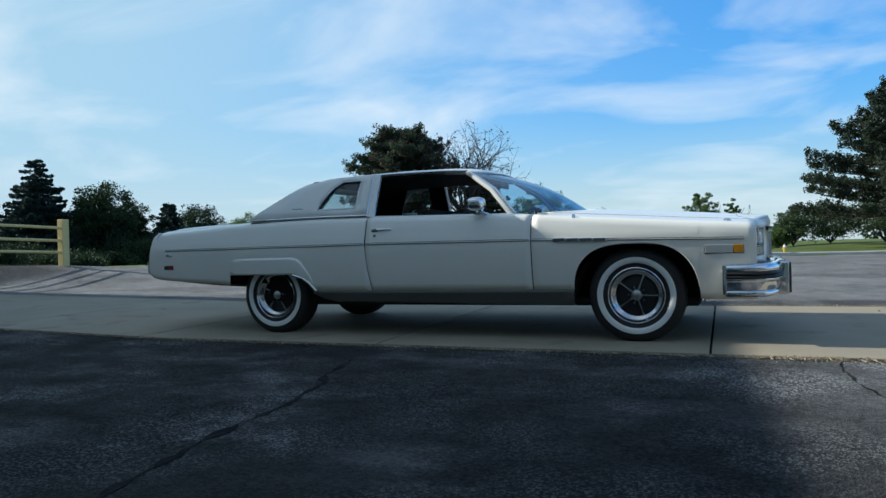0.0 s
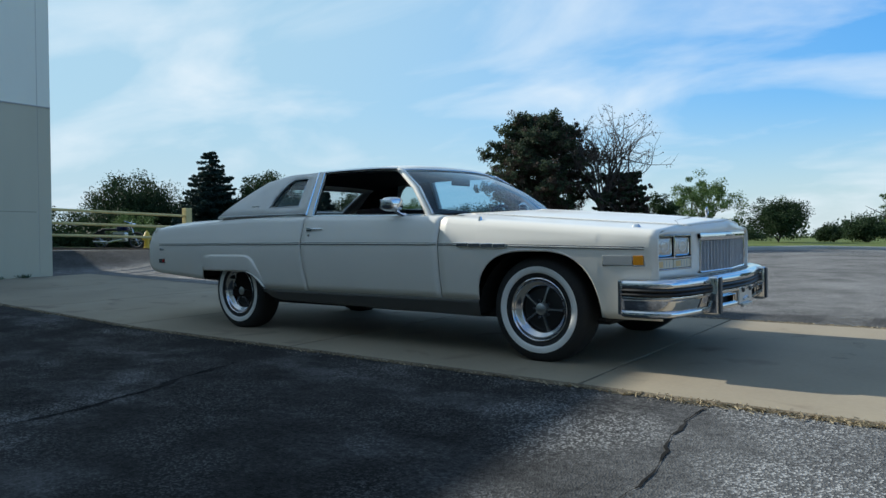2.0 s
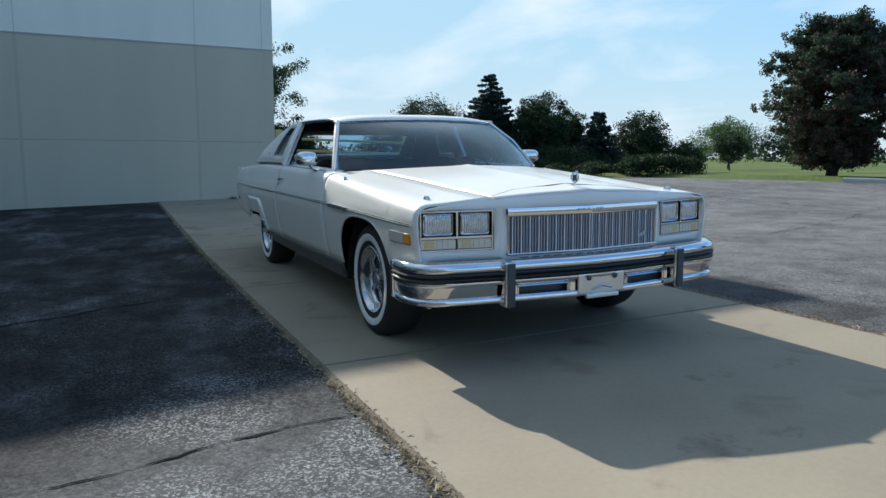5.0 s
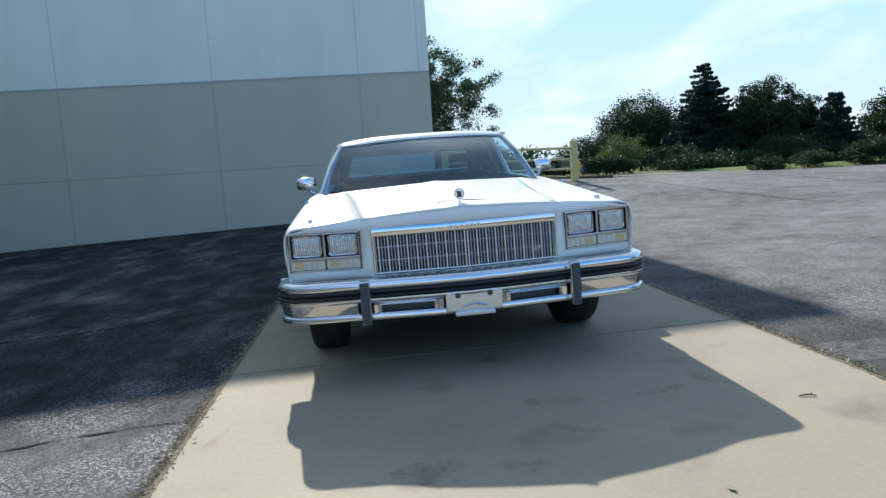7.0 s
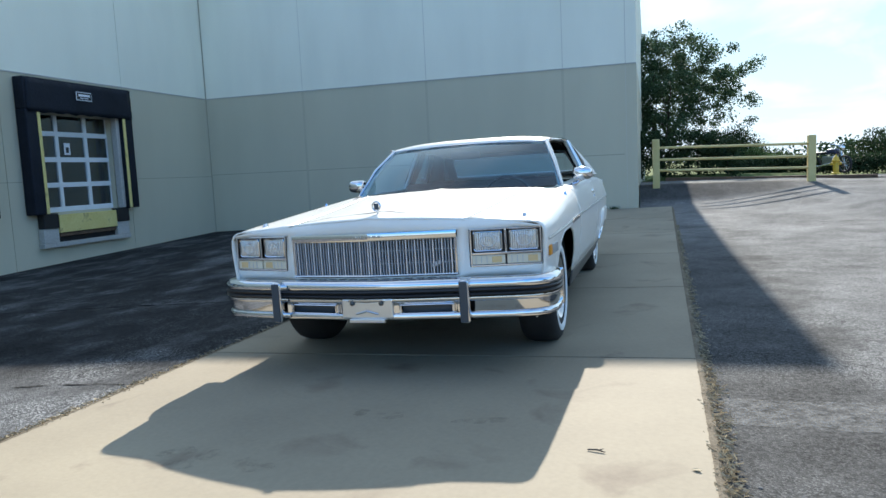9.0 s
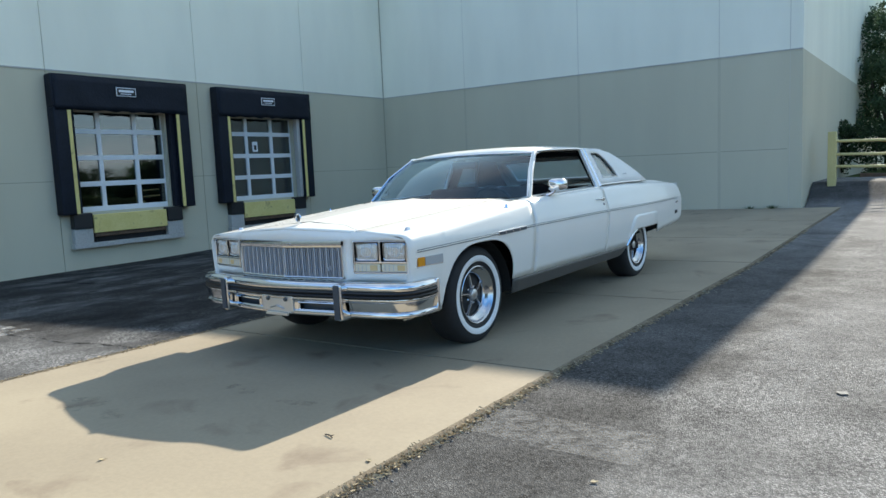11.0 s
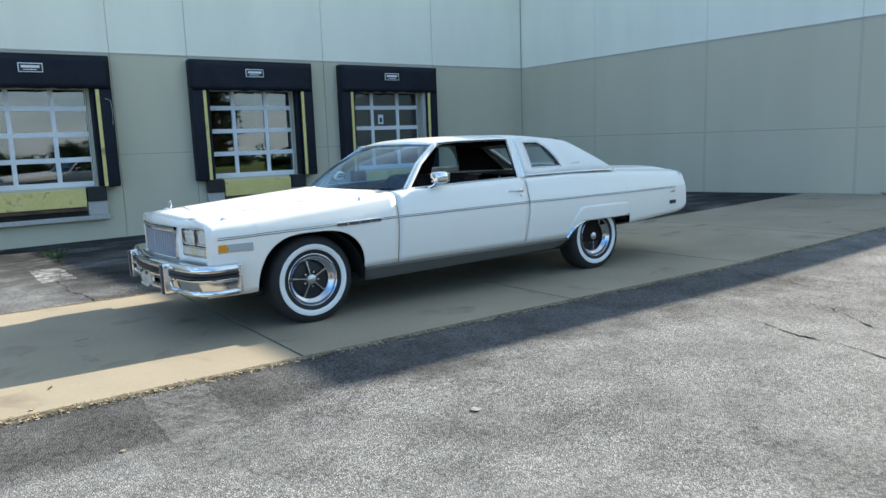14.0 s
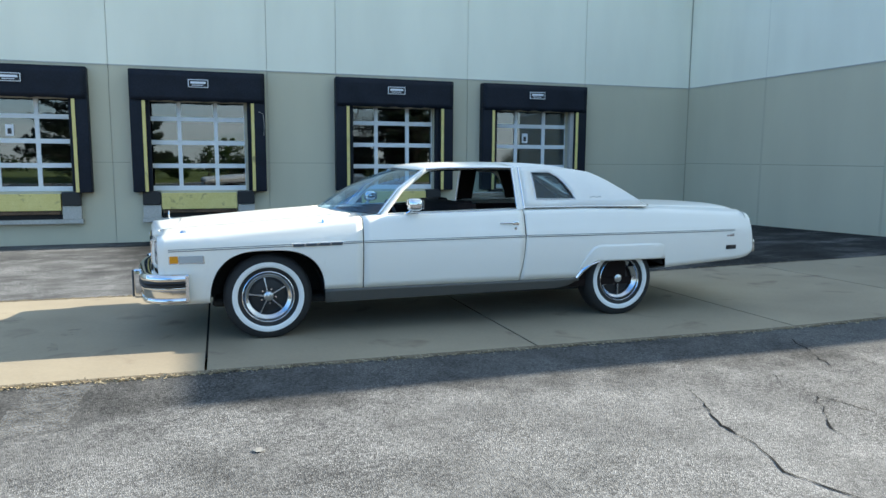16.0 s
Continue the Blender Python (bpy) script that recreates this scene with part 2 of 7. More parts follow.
def asphalt(name, dark, light, wear, coat=None, stone=95, bare=(0.04, 0.85), band=None):
    m, n, l, p = tree_of(name)
    tc = n.new("ShaderNodeNewGeometry")
    v = n.new("ShaderNodeTexVoronoi"); v.inputs["Scale"].default_value = stone
    n1 = n.new("ShaderNodeTexNoise"); n1.inputs["Scale"].default_value = 0.5; n1.inputs["Detail"].default_value = 8; n1.inputs["Distortion"].default_value = 0.8
    n2 = n.new("ShaderNodeTexNoise"); n2.inputs["Scale"].default_value = 38; n2.inputs["Detail"].default_value = 6
    n3 = n.new("ShaderNodeTexNoise"); n3.inputs["Scale"].default_value = 3.2; n3.inputs["Detail"].default_value = 9; n3.inputs["Roughness"].default_value = 0.7
    for q in (v, n1, n2, n3):
        l.new(tc.outputs["Position"], q.inputs["Vector"])
    r = n.new("ShaderNodeValToRGB")
    r.color_ramp.elements[0].position, r.color_ramp.elements[1].position = 0.37, 0.64
    r.color_ramp.elements[0].color, r.color_ramp.elements[1].color = (*dark, 1), (*light, 1)
    s1 = n.new("ShaderNodeMath"); s1.operation = "MULTIPLY"; s1.inputs[1].default_value = 0.36
    s2 = n.new("ShaderNodeMath"); s2.operation = "MULTIPLY_ADD"; s2.inputs[1].default_value = 0.34
    s3 = n.new("ShaderNodeMath"); s3.operation = "MULTIPLY_ADD"; s3.inputs[1].default_value = 0.30
    l.new(n1.outputs["Fac"], s1.inputs[0]); l.new(n2.outputs["Fac"], s2.inputs[0]); l.new(s1.outputs[0], s2.inputs[2])
    l.new(n3.outputs["Fac"], s3.inputs[0]); l.new(s2.outputs[0], s3.inputs[2]); l.new(s3.outputs[0], r.inputs[0])
    # pale stones in the binder, bared in patches
    n4 = n.new("ShaderNodeTexNoise"); n4.inputs["Scale"].default_value = 1.6; n4.inputs["Detail"].default_value = 5
    l.new(tc.outputs["Position"], n4.inputs["Vector"])
    n4r = n.new("ShaderNodeMapRange"); n4r.inputs["From Min"].default_value, n4r.inputs["From Max"].default_value = 0.42, 0.62
    n4r.inputs["To Min"].default_value, n4r.inputs["To Max"].default_value = bare
    l.new(n4.outputs["Fac"], n4r.inputs["Value"])
    r2 = n.new("ShaderNodeValToRGB"); r2.color_ramp.elements[0].position, r2.color_ramp.elements[1].position = 0.6, 0.75
    l.new(v.outputs["Color"], r2.inputs[0])
    mm = n.new("ShaderNodeMix"); mm.data_type = "RGBA"; mm.inputs["B"].default_value = (*wear, 1)
    sf = n.new("ShaderNodeMath"); sf.operation = "MULTIPLY"
    l.new(n4r.outputs[0], sf.inputs[1])
    l.new(r2.outputs["Color"], sf.inputs[0]); l.new(sf.outputs[0], mm.inputs["Factor"]); l.new(r.outputs["Color"], mm.inputs["A"])
    col = mm.outputs["Result"]
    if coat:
        # coat: building's shade as colour, dark on one side of a wavering slanting line
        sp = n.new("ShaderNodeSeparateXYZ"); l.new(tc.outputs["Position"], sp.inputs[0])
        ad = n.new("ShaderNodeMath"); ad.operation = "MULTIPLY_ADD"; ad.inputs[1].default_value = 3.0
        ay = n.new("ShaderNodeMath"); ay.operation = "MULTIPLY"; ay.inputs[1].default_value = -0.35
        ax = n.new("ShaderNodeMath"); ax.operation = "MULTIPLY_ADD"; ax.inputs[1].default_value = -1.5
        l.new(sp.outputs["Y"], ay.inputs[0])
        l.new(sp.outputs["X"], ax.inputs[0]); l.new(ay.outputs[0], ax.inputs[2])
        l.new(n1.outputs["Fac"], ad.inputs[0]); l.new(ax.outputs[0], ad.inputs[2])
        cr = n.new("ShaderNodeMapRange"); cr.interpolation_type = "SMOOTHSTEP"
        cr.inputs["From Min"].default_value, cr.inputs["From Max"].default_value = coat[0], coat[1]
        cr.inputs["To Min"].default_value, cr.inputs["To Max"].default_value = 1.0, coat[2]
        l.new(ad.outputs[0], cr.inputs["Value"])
        # paler worn patches in the dark part, drawn out along the drive
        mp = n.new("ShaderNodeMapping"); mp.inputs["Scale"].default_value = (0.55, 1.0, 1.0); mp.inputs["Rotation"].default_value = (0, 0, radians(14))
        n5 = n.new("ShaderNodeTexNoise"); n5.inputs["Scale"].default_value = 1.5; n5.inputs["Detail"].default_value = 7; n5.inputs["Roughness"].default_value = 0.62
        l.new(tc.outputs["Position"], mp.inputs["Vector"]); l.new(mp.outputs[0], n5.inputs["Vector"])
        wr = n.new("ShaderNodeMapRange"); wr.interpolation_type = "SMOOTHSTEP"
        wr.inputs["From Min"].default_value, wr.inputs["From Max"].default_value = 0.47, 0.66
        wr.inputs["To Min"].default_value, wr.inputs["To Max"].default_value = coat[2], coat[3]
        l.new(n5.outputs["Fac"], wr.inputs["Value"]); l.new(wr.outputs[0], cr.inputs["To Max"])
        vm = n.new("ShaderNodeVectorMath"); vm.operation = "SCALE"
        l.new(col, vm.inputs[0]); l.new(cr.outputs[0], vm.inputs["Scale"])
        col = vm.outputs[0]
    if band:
        # darker strip along the concrete, edge wavering: sealer and building's shade in one colour
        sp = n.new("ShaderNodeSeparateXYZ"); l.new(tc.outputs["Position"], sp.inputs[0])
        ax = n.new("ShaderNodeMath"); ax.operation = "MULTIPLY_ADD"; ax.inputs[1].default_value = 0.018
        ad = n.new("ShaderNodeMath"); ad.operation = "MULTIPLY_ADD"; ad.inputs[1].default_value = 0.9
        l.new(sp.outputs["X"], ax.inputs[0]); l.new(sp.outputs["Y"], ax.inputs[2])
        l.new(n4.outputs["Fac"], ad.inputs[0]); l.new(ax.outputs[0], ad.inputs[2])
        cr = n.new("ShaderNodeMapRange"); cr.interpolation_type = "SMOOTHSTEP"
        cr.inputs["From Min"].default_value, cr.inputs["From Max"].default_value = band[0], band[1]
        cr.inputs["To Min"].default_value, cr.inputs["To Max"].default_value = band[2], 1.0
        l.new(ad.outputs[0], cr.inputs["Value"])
        # the darkening fades out towards the building
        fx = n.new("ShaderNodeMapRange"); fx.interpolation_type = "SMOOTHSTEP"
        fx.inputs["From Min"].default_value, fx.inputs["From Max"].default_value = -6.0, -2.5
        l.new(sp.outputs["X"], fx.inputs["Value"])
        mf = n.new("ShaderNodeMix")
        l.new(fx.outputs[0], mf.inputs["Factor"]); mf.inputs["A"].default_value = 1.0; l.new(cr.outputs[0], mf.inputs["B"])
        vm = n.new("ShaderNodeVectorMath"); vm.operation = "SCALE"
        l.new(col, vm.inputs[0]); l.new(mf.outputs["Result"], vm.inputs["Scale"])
        # the bank below the fence darkened: its shade is put into the colour
        bk = n.new("ShaderNodeValToRGB")
        bk.color_ramp.elements[0].position, bk.color_ramp.elements[0].color = 0.0, (1, 1, 1, 1)
        bk.color_ramp.elements[1].position, bk.color_ramp.elements[1].color = 1.0, (1, 1, 1, 1)
        for pos, val in ((0.26, 1.0), (0.30, 0.5), (0.42, 0.5), (0.48, 1.0)):
            e = bk.color_ramp.elements.new(pos)
            e.color = (val, val, val, 1)
        bx = n.new("ShaderNodeMapRange"); bx.inputs["From Min"].default_value, bx.inputs["From Max"].default_value = -12.5, -8.0
        l.new(sp.outputs["X"], bx.inputs["Value"]); l.new(bx.outputs[0], bk.inputs[0])
        vb = n.new("ShaderNodeVectorMath"); vb.operation = "MULTIPLY"
        l.new(vm.outputs[0], vb.inputs[0]); l.new(bk.outputs["Color"], vb.inputs[1])
        # only as far as the bank reaches
        by = n.new("ShaderNodeMapRange"); by.inputs["From Min"].default_value, by.inputs["From Max"].default_value = 4.2, 5.6
        l.new(sp.outputs["Y"], by.inputs["Value"])
        mb = n.new("ShaderNodeMix"); mb.data_type = "RGBA"
        l.new(by.outputs[0], mb.inputs["Factor"]); l.new(vb.outputs[0], mb.inputs["A"]); l.new(vm.outputs[0], mb.inputs["B"])
        col = mb.outputs["Result"]
    l.new(col, p.inputs["Base Color"])
    p.inputs["Roughness"].default_value = 0.9
    p.inputs["Specular IOR Level"].default_value = 0.085
    bp = n.new("ShaderNodeBump"); bp.inputs["Strength"].default_value = 0.7; bp.inputs["Distance"].default_value = 0.006
    l.new(v.outputs["Distance"], bp.inputs["Height"]); l.new(bp.outputs[0], p.inputs["Normal"])
    return m


def two_tone(name, low, high, z_line):
    """Painted tilt-up concrete: one colour below the line, another above, with weathering."""
    m, n, l, p = tree_of(name)
    tc = n.new("ShaderNodeNewGeometry")
    sp = n.new("ShaderNodeSeparateXYZ"); l.new(tc.outputs["Position"], sp.inputs[0])
    gt = n.new("ShaderNodeMath"); gt.operation = "GREATER_THAN"; gt.inputs[1].default_value = z_line
    l.new(sp.outputs["Z"], gt.inputs[0])
    mm = n.new("ShaderNodeMix"); mm.data_type = "RGBA"
    mm.inputs["A"].default_value, mm.inputs["B"].default_value = (*low, 1), (*high, 1)
    l.new(gt.outputs[0], mm.inputs["Factor"])
    mp = n.new("ShaderNodeMapping"); mp.inputs["Scale"].default_value = (1.4, 1.4, 0.35); l.new(tc.outputs["Position"], mp.inputs[0])
    n1 = n.new("ShaderNodeTexNoise"); n1.inputs["Scale"].default_value = 0.8; n1.inputs["Detail"].default_value = 7
    l.new(mp.outputs[0], n1.inputs["Vector"])
    n2 = n.new("ShaderNodeTexNoise"); n2.inputs["Scale"].default_value = 60; n2.inputs["Detail"].default_value = 4
    l.new(tc.outputs["Position"], n2.inputs["Vector"])
    mr = n.new("ShaderNodeMapRange"); mr.inputs["From Min"].default_value, mr.inputs["From Max"].default_value = 0.3, 0.7
    mr.inputs["To Min"].default_value, mr.inputs["To Max"].default_value = 0.945, 1.035
    l.new(n1.outputs["Fac"], mr.inputs["Value"])
    hv = n.new("ShaderNodeHueSaturation"); l.new(mr.outputs[0], hv.inputs["Value"]); l.new(mm.outputs["Result"], hv.inputs["Color"])
    l.new(hv.outputs["Color"], p.inputs["Base Color"])
    p.inputs["Roughness"].default_value = 0.75
    bp = n.new("ShaderNodeBump"); bp.inputs["Strength"].default_value = 0.12; bp.inputs["Distance"].default_value = 0.004
    l.new(n2.outputs["Fac"], bp.inputs["Height"]); l.new(bp.outputs[0], p.inputs["Normal"])
    return m


def worn_paint(name, c, scale=5, lo=0.53, hi=0.74, most=0.5):
    """Road paint worn through to the asphalt in flakes."""
    m, n, l, p = tree_of(name)
    g = n.new("ShaderNodeNewGeometry")
    n1 = n.new("ShaderNodeTexNoise"); n1.inputs["Scale"].default_value = scale; n1.inputs["Detail"].default_value = 10; n1.inputs["Roughness"].default_value = 0.75
    l.new(g.outputs["Position"], n1.inputs["Vector"])
    r = n.new("ShaderNodeValToRGB"); r.color_ramp.elements[0].position, r.color_ramp.elements[1].position = lo, hi
    r.color_ramp.elements[1].color = (most, most, most, 1)
    l.new(n1.outputs["Fac"], r.inputs[0])
    p.inputs["Base Color"].default_value = (*c, 1)
    p.inputs["Roughness"].default_value = 0.9
    t = n.new("ShaderNodeBsdfTransparent")
    x = n.new("ShaderNodeMixShader")
    l.new(r.outputs["Color"], x.inputs[0]); l.new(t.outputs[0], x.inputs[1]); l.new(p.outputs[0], x.inputs[2])
    l.new(x.outputs[0], n["Material Output"].inputs[0])
    return m


def fluted_glass(name, c):
    """Pressed lens glass over a bright reflector: fine upright flutes."""
    m, n, l, p = tree_of(name)
    p.inputs["Base Color"].default_value = (*c, 1)
    p.inputs["Metallic"].default_value, p.inputs["Roughness"].default_value = 0.5, 0.26
    p.inputs["Coat Weight"].default_value = 1.0
    g = n.new("ShaderNodeTexCoord")
    w = n.new("ShaderNodeTexWave"); w.bands_direction = "Y"; w.inputs["Scale"].default_value = 26; w.inputs["Distortion"].default_value = 0.4
    l.new(g.outputs["Object"], w.inputs["Vector"])
    k = n.new("ShaderNodeTexNoise"); k.inputs["Scale"].default_value = 34; k.inputs["Detail"].default_value = 2
    l.new(g.outputs["Object"], k.inputs["Vector"])
    q = n.new("ShaderNodeMath"); q.operation = "MULTIPLY_ADD"; q.inputs[1].default_value = 3.0
    l.new(k.outputs["Fac"], q.inputs[0]); l.new(w.outputs["Fac"], q.inputs[2])
    b = n.new("ShaderNodeBump"); b.inputs["Strength"].default_value = 0.8; b.inputs["Distance"].default_value = 0.006
    l.new(q.outputs[0], b.inputs["Height"]); l.new(b.outputs[0], p.inputs["Normal"])
    return m


def leaf_material(name, a, b):
    m, n, l, p = tree_of(name)
    g = n.new("ShaderNodeNewGeometry")
    r = n.new("ShaderNodeValToRGB"); r.color_ramp.elements[0].color, r.color_ramp.elements[1].color = (*a, 1), (*b, 1)
    l.new(g.outputs["Random Per Island"], r.inputs[0]); l.new(r.outputs["Color"], p.inputs["Base Color"])
    p.inputs["Roughness"].default_value = 0.6
    p.inputs["Specular IOR Level"].default_value = 0.12
    t = n.new("ShaderNodeBsdfTranslucent"); l.new(r.outputs["Color"], t.inputs[0])
    x = n.new("ShaderNodeMixShader"); x.inputs[0].default_value = 0.22
    l.new(p.outputs[0], x.inputs[1]); l.new(t.outputs[0], x.inputs[2]); l.new(x.outputs[0], n["Material Output"].inputs[0])
    return m


Z_BAND = 3.315
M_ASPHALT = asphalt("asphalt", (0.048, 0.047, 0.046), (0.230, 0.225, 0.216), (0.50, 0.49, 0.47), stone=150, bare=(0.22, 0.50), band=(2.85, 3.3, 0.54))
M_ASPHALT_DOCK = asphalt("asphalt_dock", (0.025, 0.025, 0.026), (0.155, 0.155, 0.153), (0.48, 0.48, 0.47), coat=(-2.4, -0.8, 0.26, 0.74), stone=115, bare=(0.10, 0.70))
M_CONCRETE = surface("concrete", (0.226, 0.187, 0.132), (0.325, 0.274, 0.192), 0.85, 0.7, 40, 0.10, stain=((0.14, 0.10, 0.07), 2.3, 0.60, 0.65), mix_small=0.22, vary=0.05)
M_GRASS = surface("grass", (0.055, 0.085, 0.022), (0.16, 0.19, 0.065), 0.95, 0.25, 9, 0.6, mix_small=0.5, depth=0.05, spec=0.1)
M_WALL = two_tone("painted_concrete", (0.55, 0.505, 0.372), (0.845, 0.82, 0.68), Z_BAND)
M_CAULK = surface("joint_caulk", (0.53, 0.50, 0.42), (0.59, 0.555, 0.465), 0.8, 2, 40, 0.1)
M_SCORE = surface("scored_joint", (0.33, 0.305, 0.23), (0.42, 0.39, 0.29), 0.9, 1.5, 40, 0.1)
M_SEALANT = surface("joint_sealant", (0.465, 0.425, 0.315), (0.51, 0.468, 0.347), 0.8, 1.5, 40, 0.1)
M_KERB = surface("kerb_concrete", (0.36, 0.34, 0.30), (0.52, 0.50, 0.46), 0.85, 1.5, 30, 0.2)
M_PAINT = surface("car_paint", (0.815, 0.785, 0.715), (0.835, 0.805, 0.735), 0.42, 3.0, 220, 0.0, coat=0.55, mix_small=0.3, spec=0.25)
M_VINYL = surface("white_vinyl", (0.72, 0.705, 0.66), (0.80, 0.78, 0.73), 0.5, 4, 380, 0.35, depth=0.002)
M_CHROME = plain("chrome", (0.70, 0.71, 0.73), 0.07, 1.0)
M_RIM = plain("worn_chrome_rim", (0.52, 0.53, 0.55), 0.15, 1.0)
M_SPOKE = plain("spoke_chrome", (0.44, 0.45, 0.47), 0.25, 0.9)
M_PLATE = plain("zinc_plate", (0.74, 0.74, 0.72), 0.3, 0.85)
M_ALU = plain("brushed_metal", (0.55, 0.56, 0.57), 0.28, 1.0)
M_ROCKER = plain("rocker_metal", (0.10, 0.098, 0.09), 0.45, 0.4)
M_BLACK = plain("black_rubber", (0.012, 0.012, 0.013), 0.45)
M_TYRE = surface("tyre_rubber", (0.010, 0.010, 0.011), (0.022, 0.022, 0.022), 0.75, 6, 90, 0.3, depth=0.002)
M_WHITEWALL = surface("whitewall", (0.72, 0.72, 0.69), (0.80, 0.80, 0.78), 0.55, 5, 60, 0.05)
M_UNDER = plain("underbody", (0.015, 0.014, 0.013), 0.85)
M_TRIMDARK = plain("trim_dark_blue", (0.045, 0.06, 0.075), 0.3)
M_LINING = surface("headlining_cloth", (0.016, 0.02, 0.026), (0.026, 0.031, 0.038), 0.9, 4, 150, 0.1, spec=0.1)
M_INTERIOR = surface("dark_upholstery", (0.007, 0.0045, 0.004), (0.016, 0.009, 0.008), 0.85, 4, 150, 0.15, spec=0.2)
M_GLASS = pane_glass("tinted_glass", (0.72, 0.80, 0.82), 1.5)
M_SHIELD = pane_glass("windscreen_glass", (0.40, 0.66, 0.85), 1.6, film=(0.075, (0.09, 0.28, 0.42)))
M_QUARTERGLASS = pane_glass("quarter_window_glass", (0.62, 0.76, 0.80), 1.6, film=(0.09, (0.25, 0.40, 0.46)))
M_DOORGLASS = pane_glass("dock_door_glass", (0.36, 0.46, 0.52), 2.4)
M_LAMPGLASS = fluted_glass("sealed_beam_glass", (0.84, 0.80, 0.73))
M_GRILLE_BAR = plain("grille_bar_metal", (0.42, 0.44, 0.48), 0.35, 0.4)
M_GRILLE_RIB = plain("grille_rib_metal", (0.74, 0.75, 0.78), 0.22, 0.5)
M_TURNCLEAR = plain("clear_turn_lens", (0.72, 0.65, 0.50), 0.18)
M_AMBER = plain("amber_lens", (0.66, 0.27, 0.02), 0.4, spec=0.15)
M_CLEARLENS = plain("clear_lens", (0.36, 0.38, 0.385), 0.1)
M_TURNLENS = plain("pale_amber_lens", (0.70, 0.50, 0.25), 0.15)
M_RED = plain("red_lens", (0.42, 0.014, 0.014), 0.12)
M_GRILLE_BACK = plain("grille_shadow", (0.05, 0.057, 0.07), 0.5)
M_SEAL = surface("black_vinyl_seal", (0.004, 0.006, 0.011), (0.010, 0.014, 0.024), 0.6, 2.2, 30, 0.5, depth=0.012, spec=0.25)
M_YELLOW = surface("yellow_paint", (0.64, 0.51, 0.16), (0.76, 0.63, 0.25), 0.6, 3, 40, 0.15, stain=((0.17, 0.10, 0.05), 6, 0.60, 0.65))
M_FENCE = surface("fence_yellow_paint", (0.55, 0.44, 0.17), (0.66, 0.55, 0.25), 0.6, 3, 40, 0.1)
M_DOORWHITE = surface("white_door_frame", (0.66, 0.68, 0.68), (0.76, 0.77, 0.77), 0.45, 3, 50, 0.05)
# the hall's lack of light is put into this dark colour
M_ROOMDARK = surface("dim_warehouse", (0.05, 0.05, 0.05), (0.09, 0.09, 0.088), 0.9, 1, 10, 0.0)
M_RUST = surface("rusty_steel", (0.05, 0.035, 0.025), (0.17, 0.10, 0.055), 0.8, 5, 40, 0.3)
M_SIGN = plain("sign_white", (0.75, 0.76, 0.78), 0.4)
M_BARK = surface("bark", (0.03, 0.026, 0.022), (0.085, 0.072, 0.06), 0.95, 3, 18, 0.6, depth=0.03)
M_SPRUCE = leaf_material("spruce_needles", (0.014, 0.028, 0.024), (0.045, 0.074, 0.060))
M_OAK = leaf_material("oak_leaves", (0.014, 0.030, 0.014), (0.048, 0.078, 0.032))
M_LIGHTLEAF = leaf_material("light_leaves", (0.05, 0.095, 0.028), (0.15, 0.21, 0.075))
M_PINE = leaf_material("pine_needles", (0.025, 0.043, 0.026), (0.092, 0.115, 0.062))
M_TALLPINE = leaf_material("tall_pine_needles", (0.018, 0.030, 0.020), (0.075, 0.092, 0.056))
M_DRY = leaf_material("dry_needles", (0.04, 0.031, 0.025), (0.115, 0.085, 0.066))
M_LOCUST = leaf_material("locust_leaves", (0.028, 0.055, 0.028), (0.10, 0.145, 0.07))
M_STRAW = leaf_material("dry_grass", (0.17, 0.135, 0.085), (0.46, 0.39, 0.26))
M_GRIT = surface("grit_stone", (0.13, 0.125, 0.115), (0.26, 0.25, 0.23), 0.9, 9, 60, 0.2)
M_HYDRANT = surface("hydrant_yellow", (0.55, 0.36, 0.03), (0.66, 0.45, 0.06), 0.5, 4, 50, 0.1)
M_FADED = worn_paint("faded_white_paint", (0.5, 0.5, 0.49))
M_WORN = worn_paint("worn_white_paint", (0.52, 0.52, 0.51), 6, 0.42, 0.62, 0.62)
M_STAIN = worn_paint("oil_stain", (0.12, 0.085, 0.06), 14, 0.44, 0.66, 0.27)
M_TRACK = worn_paint("scuffed_track", (0.34, 0.335, 0.32), 16, 0.40, 0.66, 0.34)
M_SOIL = surface("dry_soil", (0.095, 0.075, 0.052), (0.24, 0.20, 0.145), 0.95, 6, 70, 0.6, depth=0.01, spec=0.1)
M_CRACK = surface("crack_sealant", (0.014, 0.014, 0.014), (0.042, 0.041, 0.040), 1.0, 4, 30, 0.0, spec=0.0)


# ---------------------------------------------------------------- building helpers
def finish(name, bm, material, parent=None, label="", smooth=0.0, recalc=True):
    if recalc:
        bmesh.ops.recalc_face_normals(bm, faces=bm.faces[:])
    me = bpy.data.meshes.new(name)
    bm.to_mesh(me)
    bm.free()
    me.materials.append(material)
    if smooth:
        me.polygons.foreach_set("use_smooth", [True] * len(me.polygons))
        me.set_sharp_from_angle(angle=radians(smooth))
    ob = new(name, me)
    if parent:
        ob.parent = parent
    if label:
        tagged(ob, label)
    return ob


def part(name, bm, material, parent, label="", smooth=0.0):
    return finish(name, bm, material, parent, label, smooth)


def empty(name, m, label, category, group="", kind=""):
    ob = new(name)
    ob.matrix_world = m
    return tagged(ob, label, category, group, kind)


